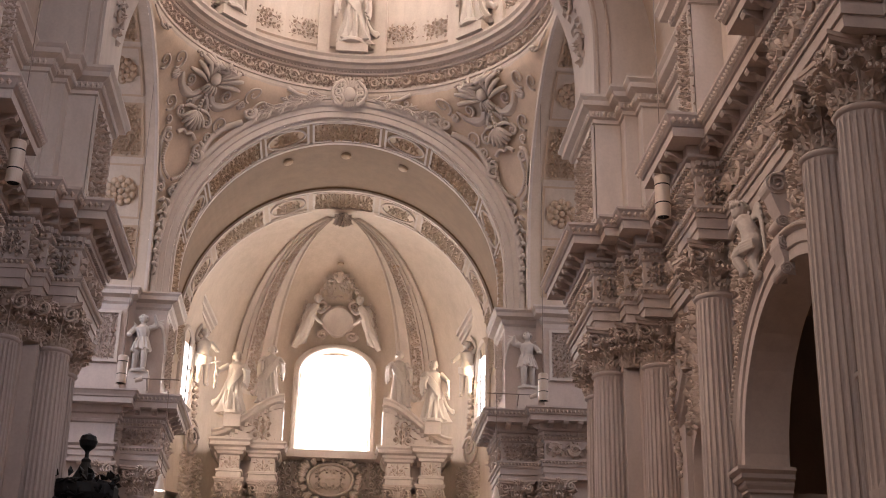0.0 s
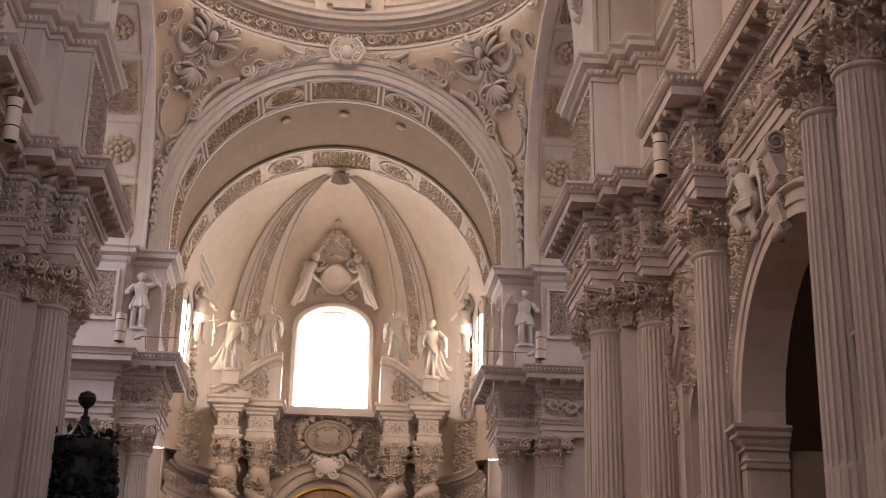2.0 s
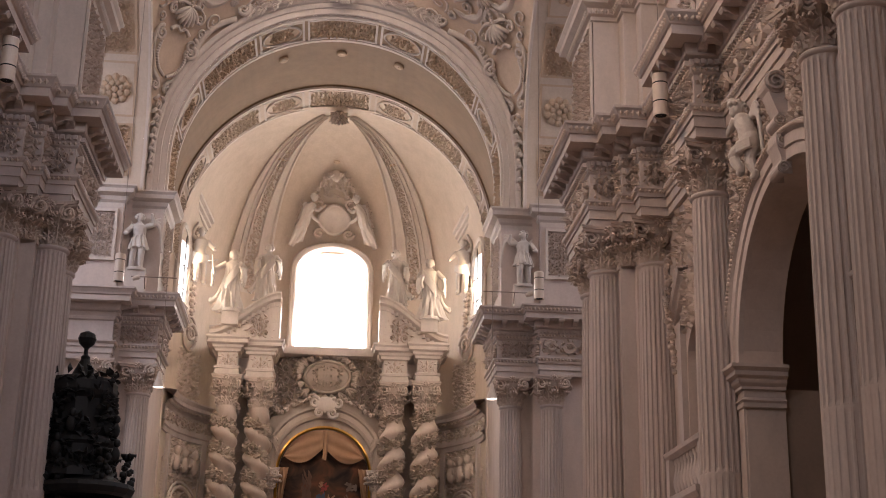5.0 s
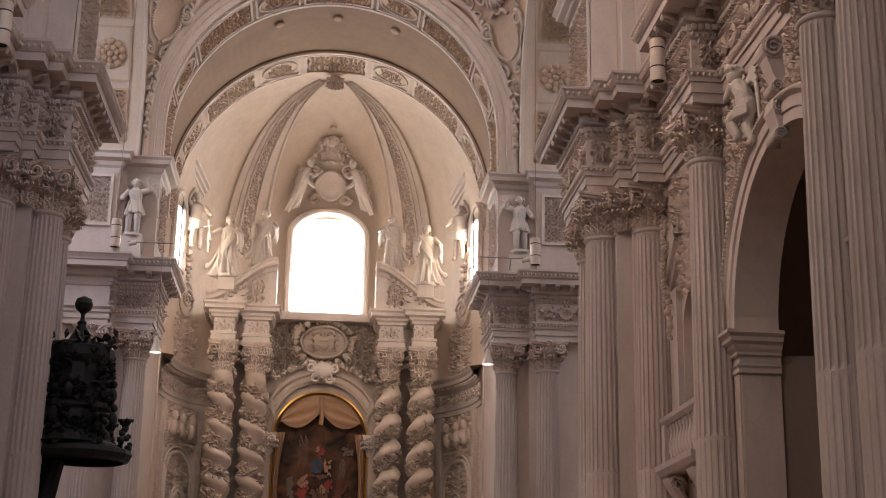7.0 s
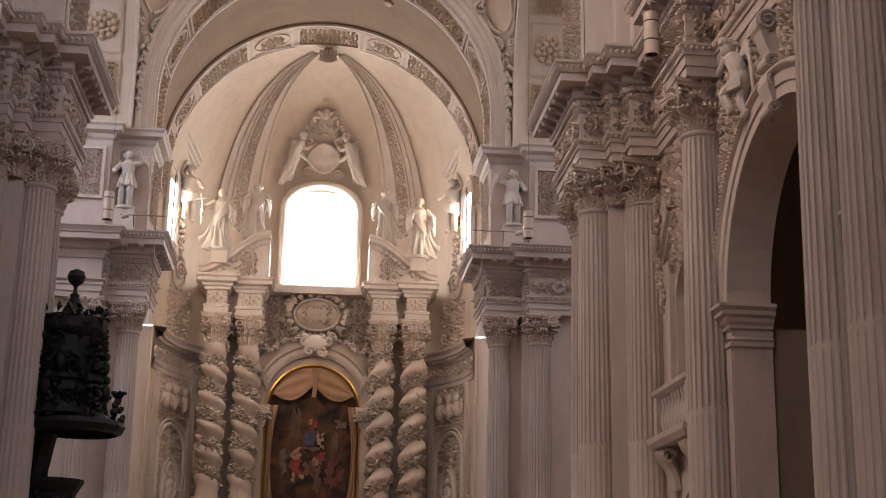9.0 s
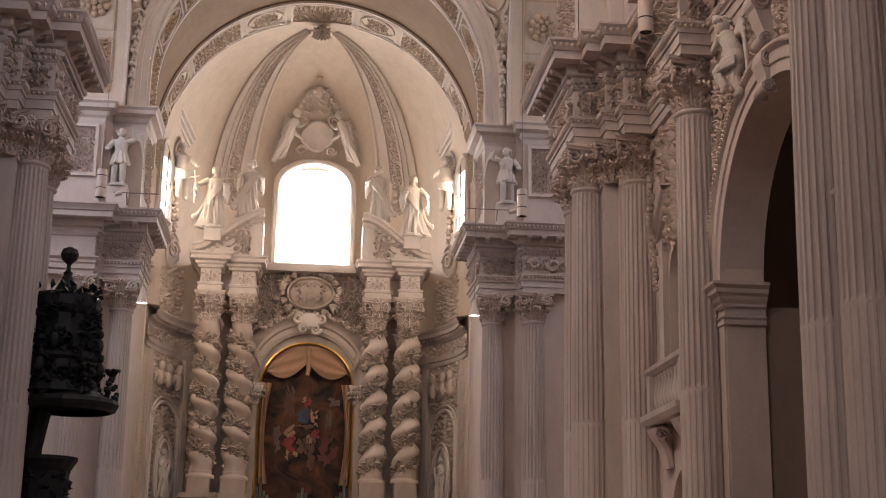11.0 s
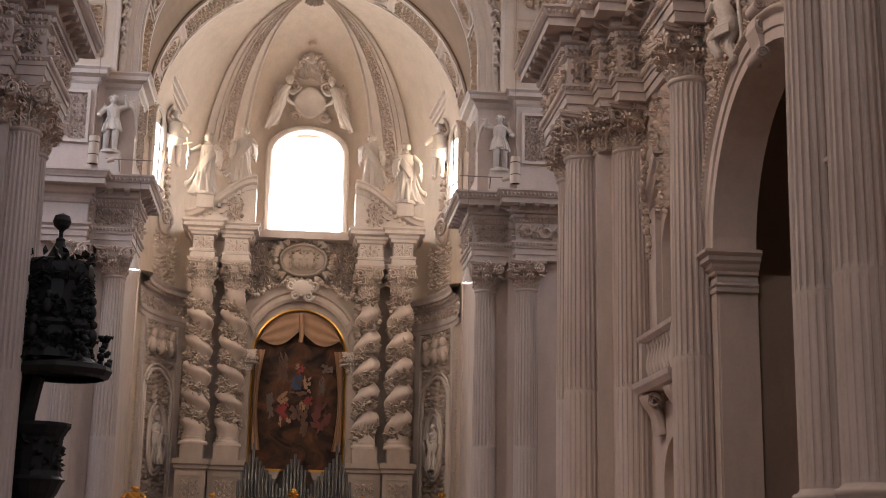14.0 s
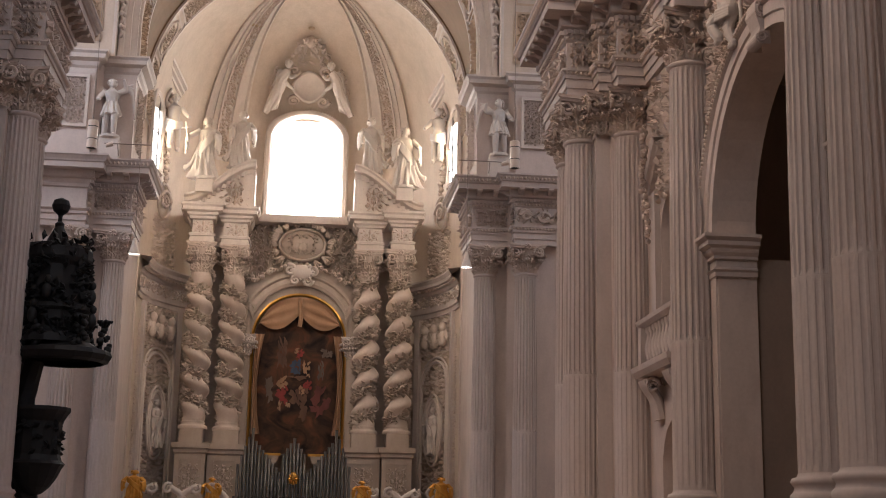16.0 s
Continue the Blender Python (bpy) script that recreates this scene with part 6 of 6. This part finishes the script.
    foliage(bm, plane((s * 3.0 - 0.6, 57.38, 15.75), (1, 0, 0), (0, 0, 1)), 1.2, 1.0, 19, 0.14, 0.2)
    part("pediment_relief", bm, RELIEF, alt)
    # inner pilaster beside the painting
    bm = bmesh.new()
    box(bm, min(s * 2.1, s * 2.5), max(s * 2.1, s * 2.5), 58.1, 58.7, 5.2, 9.4)
    part("inner_pilaster", bm, ALTAR, alt)
    bm = bmesh.new()
    capital_mesh(bm, 0.2, 0.9)
    cp = part("capital", bm, PALE, alt)
    cp.location = (s * 2.3, 58.25, 9.4)
# back wall of the retable with the arch over the painting
bm = bmesh.new()
strip(bm, [[(x, 58.6, z) for x, z in arch_line(r, z0, 0.3, 28)] for r, z0 in ((2.06, 9.9), (3.3, 9.9))])
part("arch_field", bm, ALTAR, alt)
for s in (-1, 1):
    bm = bmesh.new()
    box(bm, min(s * 2.06, s * 4.9), max(s * 2.06, s * 4.9), 58.6, 59.2, 0, 9.9)
    part("side_field", bm, ALTAR, alt)
bm = bmesh.new()
box(bm, -4.8, 4.8, 59.0, 59.4, 9.9, 15.75)
part("back_wall", bm, ALTAR, alt)
bm = bmesh.new()
strip(bm, [[(x * (1 + w / 2.06), 58.55 - o, 10.2 + (z - 10.2) * (1 + w / 2.06)) for w, o in ((0.0, -0.1), (0.0, 0.12), (0.12, 0.18), (0.3, 0.18), (0.36, 0.28), (0.46, 0.3), (0.5, 0.0))] for x, z in arch_line(2.12, 10.2, 0.25, 32)])
part("arch_moulding", bm, ALTAR, alt)
bm = bmesh.new()
f = plane((0, 58.2, 13.0), (1, 0, 0), (0, 0, 1))
for s in (-1, 1):
    spiral(bm, f, s * 0.28, -0.25, 0.24, 1.6, -s, 0, 0.08, 18, 6)
    spiral(bm, f, s * 0.5, 0.2, 0.26, 1.6, s, 2, 0.09, 18, 6)
ball(bm, f(0, 0.1, 0), 0.55, 0.22, 0.36, 14, 8)
part("keystone_cartouche", bm, PALE, alt, smooth=True)
g_ = plane((0, 58.75, 14.45), (1, 0, 0), (0, 0, 1))
bm = bmesh.new()
strip(bm, [[g_(0.95 * k * math.cos(2 * math.pi * i / 36), 0.66 * k * math.sin(2 * math.pi * i / 36), c) for i in range(36)] for k, c in ((0.02, 0.3), (0.4, 0.26), (0.75, 0.15), (1.0, 0.0))], close_v=True)
part("crest_shield", bm, ALTAR, alt, "bulging oval shield", smooth=True)
bm = bmesh.new()
strip(bm, [[g_((0.95 + w * 0.7) * math.cos(2 * math.pi * i / 48), (0.66 + w * 0.7) * math.sin(2 * math.pi * i / 48), c) for i in range(48)] for w, c in ((-0.05, 0.0), (0.0, 0.16), (0.08, 0.2), (0.14, 0.14), (0.2, -0.1))], close_v=True)
part("crest_frame", bm, ALTAR, alt, smooth=True)
for i in range(22):
    q = 2 * math.pi * (i + 0.5 + 0.35 * math.sin(7.3 * i)) / 22
    bm = bmesh.new()
    a, b = 1.08 * math.cos(q), 0.8 * math.sin(q)
    for k in (-1, 0, 1):
        tube(bm, [g_(a + l * math.cos(q + 0.4 * k), b + l * math.sin(q + 0.4 * k), 0.06 + 0.1 * math.sin(3 * l / 0.4)) for l in (0.0, 0.13, 0.27, 0.36 + 0.14 * math.sin(5 * i))], 0.06, 6, lambda u: 0.6 + 0.7 * math.sin(2.4 * u))
    part("crest_leaf", bm, ALTAR, alt, smooth=True)
bm = bmesh.new()
foliage(bm, lambda a, b, c: g_(a - 0.62, b - 0.42, c + 0.16), 1.24, 0.84, 28, 0.16, 0.14)
part("shield_relief", bm, ALTAR, alt)
bm = bmesh.new()
foliage(bm, plane((-2.6, 58.97, 12.6), (1, 0, 0), (0, 0, 1)), 5.2, 3.0, 27, 0.2, 0.24)
part("crest_foliage", bm, RELIEF, alt, "dense leaf relief above the painting")
for s in (-1, 1):
    bm = bmesh.new()
    garland(bm, [(s * 2.6, 58.5, 13.6), (s * 2.05, 58.4, 12.7), (s * 1.3, 58.4, 13.2), (s * 0.7, 58.4, 13.4)], 0.15, 6)
    part("crest_garland", bm, RELIEF, alt)
    bm = bmesh.new()
    ball(bm, (s * 2.45, 58.3, 11.9), 0.2, 0.2, 0.25, 10, 7)
    ball(bm, (s * 2.5, 58.35, 11.3), 0.27, 0.25, 0.45, 10, 7)
    for i in range(4):
        for q in (-1, 1):
            tube(bm, [(s * 2.47, 58.35, 11.55), (s * 2.47 + q * 0.3, 58.3, 11.75 - 0.12 * i), (s * 2.47 + q * 0.5, 58.35, 11.5 - 0.2 * i)], 0.07, 6, lambda u: 1.1 - 0.6 * u)
    fuse(part("winged_head", bm, ALTAR, alt, smooth=True), 0.025)
bm = bmesh.new()
box(bm, -1.95, 1.95, 58.3, 59.8, 15.35, 15.7)
part("sill_cornice", bm, PALE, alt)

# painting with gilt frame and curtain
PAINT = bpy.data.materials.new("dark_oil_painting")
PAINT.use_nodes = True
nt = PAINT.node_tree
tc, ns, cr = nt.nodes.new("ShaderNodeTexCoord"), nt.nodes.new("ShaderNodeTexNoise"), nt.nodes.new("ShaderNodeValToRGB")
ns.inputs["Scale"].default_value, ns.inputs["Detail"].default_value, ns.inputs["Distortion"].default_value = 1.1, 5, 1.2
el = cr.color_ramp.elements
el[0].position, el[0].color = 0.3, (0.014, 0.010, 0.010, 1)
el[1].position, el[1].color = 0.8, (0.16, 0.07, 0.03, 1)
for p, c in ((0.42, (0.034, 0.02, 0.016, 1)), (0.52, (0.062, 0.032, 0.02, 1)), (0.64, (0.105, 0.042, 0.023, 1))):
    e = el.new(p)
    e.color = c
nt.links.new(tc.outputs["Object"], ns.inputs["Vector"])
nt.links.new(ns.outputs[0], cr.inputs[0])
nt.links.new(cr.outputs[0], nt.nodes["Principled BSDF"].inputs["Base Color"])
nt.nodes["Principled BSDF"].inputs["Roughness"].default_value = 0.8
nt.nodes["Principled BSDF"].inputs["Specular IOR Level"].default_value = 0.15
pa = thing("altarpiece", "dark arched oil painting in a gilt frame", "painting")
bm = bmesh.new()
bm.faces.new([bm.verts.new((x, 58.75, z)) for x, z in arch_line(1.92, 5.3, 4.9, 24)])
part("canvas", bm, PAINT, pa)


def pigment(name, colour):
    return stucco(name, colour, rough=0.4, bump=0.05, stain=0.7, scale=3, dirt=(0.06, 0.03, 0.025))


PIGMENTS = {name: pigment(name + "_paint", colour) for name, colour in (("red", (0.24, 0.03, 0.02)), ("dark_red", (0.13, 0.032, 0.02)), ("blue", (0.04, 0.06, 0.1)), ("cream", (0.33, 0.19, 0.095)), ("brown", (0.14, 0.068, 0.034)), ("grey", (0.14, 0.1, 0.07)))}
# masses of colour: pigment, across, height, half width, half height
MASSES = (("brown", -0.7, 9.8, 0.2, 0.8), ("dark_red", 1.0, 7.6, 0.42, 0.7), ("brown", 0.1, 7.5, 0.4, 0.8), ("grey", -1.2, 8.0, 0.22, 0.6), ("grey", 1.25, 9.65, 0.28, 0.2), ("blue", -0.1, 9.05, 0.25, 0.34), ("red", 0.05, 9.6, 0.2, 0.26), ("cream", -0.05, 9.75, 0.13, 0.14),
          ("cream", 0.38, 8.95, 0.17, 0.38), ("grey", 1.0, 9.0, 0.13, 0.48), ("brown", 0.0, 8.55, 0.4, 0.12), ("cream", -0.62, 8.4, 0.25, 0.32), ("red", -0.66, 7.8, 0.28, 0.45), ("cream", -0.72, 7.3, 0.09, 0.25), ("red", 0.42, 8.25, 0.22, 0.22), ("cream", 0.2, 8.05, 0.14, 0.2), ("cream", -0.35, 7.4, 0.12, 0.16))
rp_ = random.Random(4)
layer = 0
for hue, mx_, mz_, hx, hz in MASSES:
    for k in range(13):
        x, z = mx_ + rp_.uniform(-0.75, 0.75) * hx, mz_ + rp_.uniform(-0.75, 0.75) * hz
        rx, rz, ph, tilt = hx * rp_.uniform(0.2, 0.5), hz * rp_.uniform(0.2, 0.5), rp_.uniform(0, 6), rp_.uniform(-0.5, 0.5)
        bm = bmesh.new()
        ring_ = [(rx * (0.8 + 0.25 * math.sin(3 * q + ph)) * math.cos(q), rz * (0.8 + 0.22 * math.sin(2 * q + ph)) * math.sin(q)) for q in [2 * math.pi * j / 20 for j in range(20)]]
        bm.faces.new([bm.verts.new((max(-1.7, min(1.7, x + u + tilt * v)), 58.745 - 0.0004 * layer, z + v)) for u, v in ring_])
        part("painted_shape", bm, PIGMENTS[hue], pa)
        layer += 1
bm = bmesh.new()
strip(bm, [[(x * (1 + w / 1.92), 58.72 - o, 10.2 + (z - 10.2) * (1 + (w / 1.92 if z > 10.2 else 0))) for w, o in ((0.0, -0.03), (0.0, 0.06), (0.05, 0.12), (0.12, 0.1), (0.16, 0.02), (0.16, -0.03))] for x, z in arch_line(1.94, 5.3, 4.9, 32)])
part("gilt_frame", bm, GOLD, pa, "narrow gilded frame")
cu = thing("curtain", "draped stucco curtain across the head of the painting", "curtain")
for s in (-1, 1):
    bm = bmesh.new()
    rows = []
    for i in range(15):
        v = i / 14
        row = []
        for j in range(21):
            u = j / 20
            x = s * 1.88 * u
            zt = 10.2 + math.sqrt(max(0, 1.88 ** 2 - x * x))
            zb = 11.2 - 0.5 * math.sin(math.pi * min(1, u * 1.02)) - 0.35 * u + 0.1
            z = zt + (min(zb, zt - 0.02) - zt) * v
            row.append((x, 58.55 - 0.07 * math.sin(v * 16 + 2 * math.sin(math.pi * u)) * math.sin(math.pi * u) - 0.1 * v, z))
        rows.append(row)
    strip(bm, rows)
    part("swag", bm, CURTAIN, cu, smooth=True)
    bm = bmesh.new()
    strip(bm, [[(s * (1.9 - 0.42 * u * (1 - 0.55 * math.sin(3 * v))), 58.5 - 0.06 * math.sin(u * 14), 10.4 - 4.3 * v) for u in [j / 10 for j in range(11)]] for v in [i / 10 for i in range(11)]])
    part("side_fall", bm, CURTAIN, cu, smooth=True)
bm = bmesh.new()
tube(bm, curl([(0, 58.35, 12.0), (0.05, 58.35, 11.2), (0, 58.35, 10.75)], 8), 0.1, 7)
part("tassel", bm, CURTAIN, cu)

# statues on the pediments
for s in (-1, 1):
    figure("statue", "draped stucco saint with a cross on the curved pediment", (s * 4.3, 57.1, 16.75), 2.75, 0, 31 + s, MARBLE, arms=((0.3, 0.66), (0.12, 0.68)) if s < 0 else ((0.1, 0.68), (0.2, 0.62)), cross=s < 0, flare=0.45, mirror=s)
    figure("statue", "draped stucco saint standing beside the apse window", (s * 2.85, 58.2, 17.6), 2.6, 0, 35 + s, MARBLE, arms=((0.14, 0.7), (0.14, 0.66)), flare=0.2, mirror=s)

    bm = bmesh.new()
    box(bm, s * 4.3 - 0.36, s * 4.3 + 0.36, 56.8, 57.5, 16.2, 16.76)
    tagged(obj("statue_plinth", bm, PALE), "small stucco plinth on the curved pediment", "plinth")

# ---- organ in front of the painting
org = thing("organ", "dark organ case with stepped metal pipes", "organ", (0, 55.6, 0))
bm = bmesh.new()
box(bm, -2.4, 2.4, 0.1, 0.9, 0, 3.4)
part("case", bm, BRONZE, org)
for k in range(33):
    x = -2.24 + 4.48 * k / 32
    u = abs(x)
    top = 5.75 - 1.5 * u if u < 0.5 else (4.3 + 1.25 * (u - 0.5) if u < 1.65 else 6.2 - 2.6 * (u - 1.65) if u > 1.65 else 5.6)
    bm = bmesh.new()
    lathe(bm, [(0.058, 2.6), (0.058, top), (0.045, top), (0.045, top - 0.3)], 10, (x, 0.05 * (k % 2), 0))
    part("pipe", bm, BRONZE, org, smooth=True)
for s in (-1, 1):
    bm = bmesh.new()
    box(bm, min(s * 0.55, s * 1.5), max(s * 0.55, s * 1.5), 0.2, 0.3, 5.05, 5.15)
    part("cross_rail", bm, GOLD, org)
    bm = bmesh.new()
    bm.faces.new([bm.verts.new((s * x, 0.22, z)) for x, z in ((0.62, 5.05), (1.42, 5.05), (1.3, 4.75), (1.02, 4.5), (0.75, 4.75))])
    part("gilt_shade", bm, ALTAR, org)
bm = bmesh.new()
ball(bm, (0, -0.1, 4.2), 0.14, 0.1, 0.2, 10, 6)
rosette(bm, plane((0, -0.1, 4.1), (1, 0, 0), (0, 0, 1)), 0, 0, 0.24, 8, 0.1)
part("gilt_boss", bm, GOLD, org)

# ---- choir screen with gilt busts and broken pediments
sc = thing("choir_screen", "pale choir screen across the sanctuary", "screen", (0, 52, 0))
for s in (-1, 1):
    bm = bmesh.new()
    box(bm, min(s * 2.2, s * 6.2), max(s * 2.2, s * 6.2), -0.3, 0.3, 0, 2.7)
    box(bm, min(s * 2.1, s * 6.25), max(s * 2.1, s * 6.25), -0.42, 0.42, 2.7, 2.95)
    part("screen_wall", bm, PALE, sc)
    for xx in (4.9, 3.3):
        for d in (-1, 1):
            bm = bmesh.new()
            tube(bm, curl([(s * xx + d * 0.95, 0, 2.98), (s * xx + d * 0.75, 0, 3.3), (s * xx + d * 0.25, 0, 3.62)], 12), 0.12, 8)
            spiral(bm, plane((s * xx + d * 0.3, -0.15, 3.5), (1, 0, 0), (0, 0, 1)), 0, 0, 0.2, 1.4, d, 1, 0.07, 14, 6)
            part("pediment_scroll", bm, PALE, sc, smooth=True)
for x, sd in ((-5.85, 1), (-3.0, 2), (2.6, 3), (5.6, 4)):
    figure("bust", "gilded bust on the choir screen", (x, 51.9, 2.95), 1.15 if abs(x) > 4 else 0.95, 0, 40 + sd, GOLD, arms=((0.15, 0.62), (0.14, 0.6))).scale = (1.7, 1.5, 1.0)

# ---------------------------------------------------------------- pulpit
pul = thing("pulpit", "black carved wooden pulpit with a tall crowned canopy", "pulpit", (-5.3, 31.0, 0))
n8 = 16


def turned(name, prof, at=(0, 0, 0), n=n8, label=""):
    bm = bmesh.new()
    lathe(bm, prof, n, at)
    return part(name, bm, BLACKWOOD, pul, label)


turned("basket", [(0.04, 2.5), (0.2, 2.56), (0.36, 2.7), (0.5, 2.9), (0.6, 3.12), (0.66, 3.2), (0.58, 3.28), (0.54, 3.4), (0.54, 4.12), (0.6, 4.2), (0.64, 4.28), (0.7, 4.36), (0.7, 4.44), (0.4, 4.46)], (-0.38, 0, 0))
turned("canopy", [(0.9, 5.45), (1.02, 5.5), (1.08, 5.62), (1.04, 5.72), (0.8, 5.78), (0.62, 5.9), (0.05, 5.9)], (0.05, 0, 0))
turned("crown", [(0.88, 5.85), (0.86, 6.05), (0.78, 6.12), (0.77, 6.55), (0.84, 6.62), (0.84, 6.7), (0.72, 6.78), (0.7, 7.3), (0.69, 7.6), (0.76, 7.68), (0.8, 7.78), (0.8, 7.98), (0.74, 8.08), (0.6, 8.12), (0.3, 8.14), (0.25, 8.26), (0.17, 8.42), (0.1, 8.58), (0.11, 8.64), (0.05, 8.7), (0.045, 8.9)], (-0.25, 0, 0))
turned("finial", [(0.03, 8.75), (0.06, 8.85), (0.17, 8.95), (0.21, 9.07), (0.17, 9.19), (0.03, 9.26)], (-0.25, 0, 0))
bm = bmesh.new()
tube(bm, curl([(-0.62, 0.2, 5.5), (-0.7, 0.2, 5.0), (-0.75, 0.2, 4.4), (-0.72, 0.2, 3.0), (-0.45, 0.1, 2.2), (-0.4, 0.1, 0.0)], 20), 0.24, 8)
part("back_post", bm, BLACKWOOD, pul)
bm = bmesh.new()
rnd = random.Random(9)
for i in range(260):
    a, z = rnd.uniform(0, 6.28), rnd.uniform(5.95, 8.2)
    r = 0.77 - 0.03 * (z - 6)
    c = Vector((-0.25 + r * math.cos(a), r * math.sin(a), z))
    f = plane(c, (-math.sin(a), math.cos(a), 0), (0, 0, 1))
    petal(bm, f, 0, 0, rnd.uniform(0, 6.3), 0.26, 0.14, 0.14)
    petal(bm, f, 0, 0, rnd.uniform(0, 6.3), 0.22, 0.14, 0.14)
part("canopy_carving", bm, BLACKWOOD, pul)
bm = bmesh.new()
for i in range(60):
    a, z = rnd.uniform(0, 6.28), rnd.uniform(3.5, 4.3)
    c = Vector((-0.4 + 0.54 * math.cos(a), 0.54 * math.sin(a), z - 0.2))
    petal(bm, plane(c, (-math.sin(a), math.cos(a), 0), (0, 0, 1)), 0, 0, rnd.uniform(0, 6.3), 0.22, 0.12, 0.1)
part("basket_carving", bm, BLACKWOOD, pul)
for k in range(6):
    a = 2 * math.pi * k / 6
    bm = bmesh.new()
    c = Vector((0.05 + 0.87 * math.cos(a), 0.87 * math.sin(a), 5.74))
    for q in range(14):
        w_ = random.Random(q + 20 * k)
        blob(bm, c + Vector((w_.uniform(-0.13, 0.13), w_.uniform(-0.1, 0.1), 0.05 + 0.045 * q)), 0.1 - 0.03 * abs(math.sin(q * 0.75)))
    for q in range(5):
        tube(bm, [c + Vector((0, 0, 0.5)), c + Vector((0.1 * math.cos(q * 1.25), 0.1 * math.sin(q * 1.25), 0.68)), c + Vector((0.17 * math.cos(q * 1.25), 0.17 * math.sin(q * 1.25), 0.66))], 0.05, 5)
    part("canopy_figure", bm, BLACKWOOD, pul, smooth=True)
for z, r, a in ((6.95, 0.84, -0.1), (6.4, 0.9, -0.15), (6.95, 0.84, -1.6), (6.4, 0.9, -1.9), (6.95, 0.84, 1.3), (6.4, 0.9, 2.6)):
    bm = bmesh.new()
    c = Vector((-0.25 + r * math.cos(a), r * math.sin(a), z))
    ball(bm, c, 0.11, 0.11, 0.18, 8, 6)
    ball(bm, c + Vector((0.02, 0, 0.26)), 0.08, 0.08, 0.1, 8, 6)
    part("crown_figure", bm, BLACKWOOD, pul, smooth=True)

# ---------------------------------------------------------------- hanging lamps and small fixtures
LAMP = stucco("lamp_shell", (0.62, 0.5, 0.4), rough=0.35, stain=0.1)
WIRE = stucco("wire", (0.25, 0.2, 0.17), rough=0.5)


def hanging_lamp(x, y, z, r, h, top):
    la = thing("hanging_lamp", "beige cylindrical lamp hanging on a thin cable", "lamp", (x, y, z), group="hanging lamps")
    bm = bmesh.new()
    lathe(bm, [(0.01, 0.04), (r * 0.8, 0.04), (r * 0.85, 0.0), (r, 0.0), (r, h * 0.32), (r * 0.96, h * 0.325), (r * 0.96, h * 0.345), (r, h * 0.35), (r, h * 0.78), (r * 0.96, h * 0.785), (r * 0.96, h * 0.8), (r, h * 0.81), (r, h), (r * 0.9, h + 0.02), (0.01, h + 0.02)], 28)
    part("shell", bm, LAMP, la)
    for k in (0.335, 0.79):
        bm = bmesh.new()
        lathe(bm, [(r * 0.97, h * k - 0.014), (r * 1.012, h * k - 0.014), (r * 1.012, h * k + 0.014), (r * 0.97, h * k + 0.014)], 28)
        part("dark_band", bm, BLACKWOOD, la, "thin dark band")
    bm = bmesh.new()
    tube(bm, [(0, 0, h), (0, 0, top - z)], 0.012, 5)
    part("cable", bm, WIRE, la)
    bm = bmesh.new()
    lathe(bm, [(0.01, 0.02), (r * 0.78, 0.02), (r * 0.7, 0.1)], 16)
    part("diffuser", bm, BLACKWOOD, la)
    return la


def pendant(x, y, z, top):
    la = thing("pendant_lamp", "small pale cone lamp hanging on a thin cable", "lamp", (x, y, z), group="pendant lamps")
    bm = bmesh.new()
    lathe(bm, [(0.2, 0.0), (0.17, 0.1), (0.1, 0.3), (0.06, 0.5), (0.03, 0.56), (0.01, 0.57)], 20)
    part("shade", bm, LAMP, la, smooth=True)
    bm = bmesh.new()
    lathe(bm, [(0.005, 0.0), (0.15, 0.02), (0.19, 0.035)], 18)
    part("bulb", bm, GLOW2, la, "lit white bulb disc")
    bm = bmesh.new()
    tube(bm, [(0, 0, 0.55), (0, 0, top - z)], 0.012, 5)
    part("cable", bm, WIRE, la)


for s in (-1, 1):
    hanging_lamp(s * 6.5, 24.85, 12.68, 0.155, 0.9, 27.0)
    hanging_lamp(s * 6.95, 43.3, 14.0, 0.165, 0.92, 25.25)
    pendant(s * 5.62, 45.3, 10.95, 14.8)
    br = thing("wall_spotlight", "small dark spotlight on a thin rod at the cornice", "spotlight", (s * 6.1, 45.3, 14.44))
    bm = bmesh.new()
    tube(bm, [(-s * 0.8, 0, 0.34), (s * 0.75, 0, 0.34)], 0.02, 5)
    part("rod", bm, WIRE, br)
    bm = bmesh.new()
    lathe(bm, [(0.01, 0), (0.07, 0), (0.09, 0.25), (0.01, 0.25)], 10)
    ob = part("head", bm, LAMP, br)
    ob.matrix_basis = pose(s * 0.7, 0, 0.25, 0, 70, 0)
    bm = bmesh.new()
    tube(bm, [(s * 0.3, 0.3, 0.0), (s * 0.3, 0, 0.32)], 0.02, 5)
    part("stay", bm, WIRE, br)
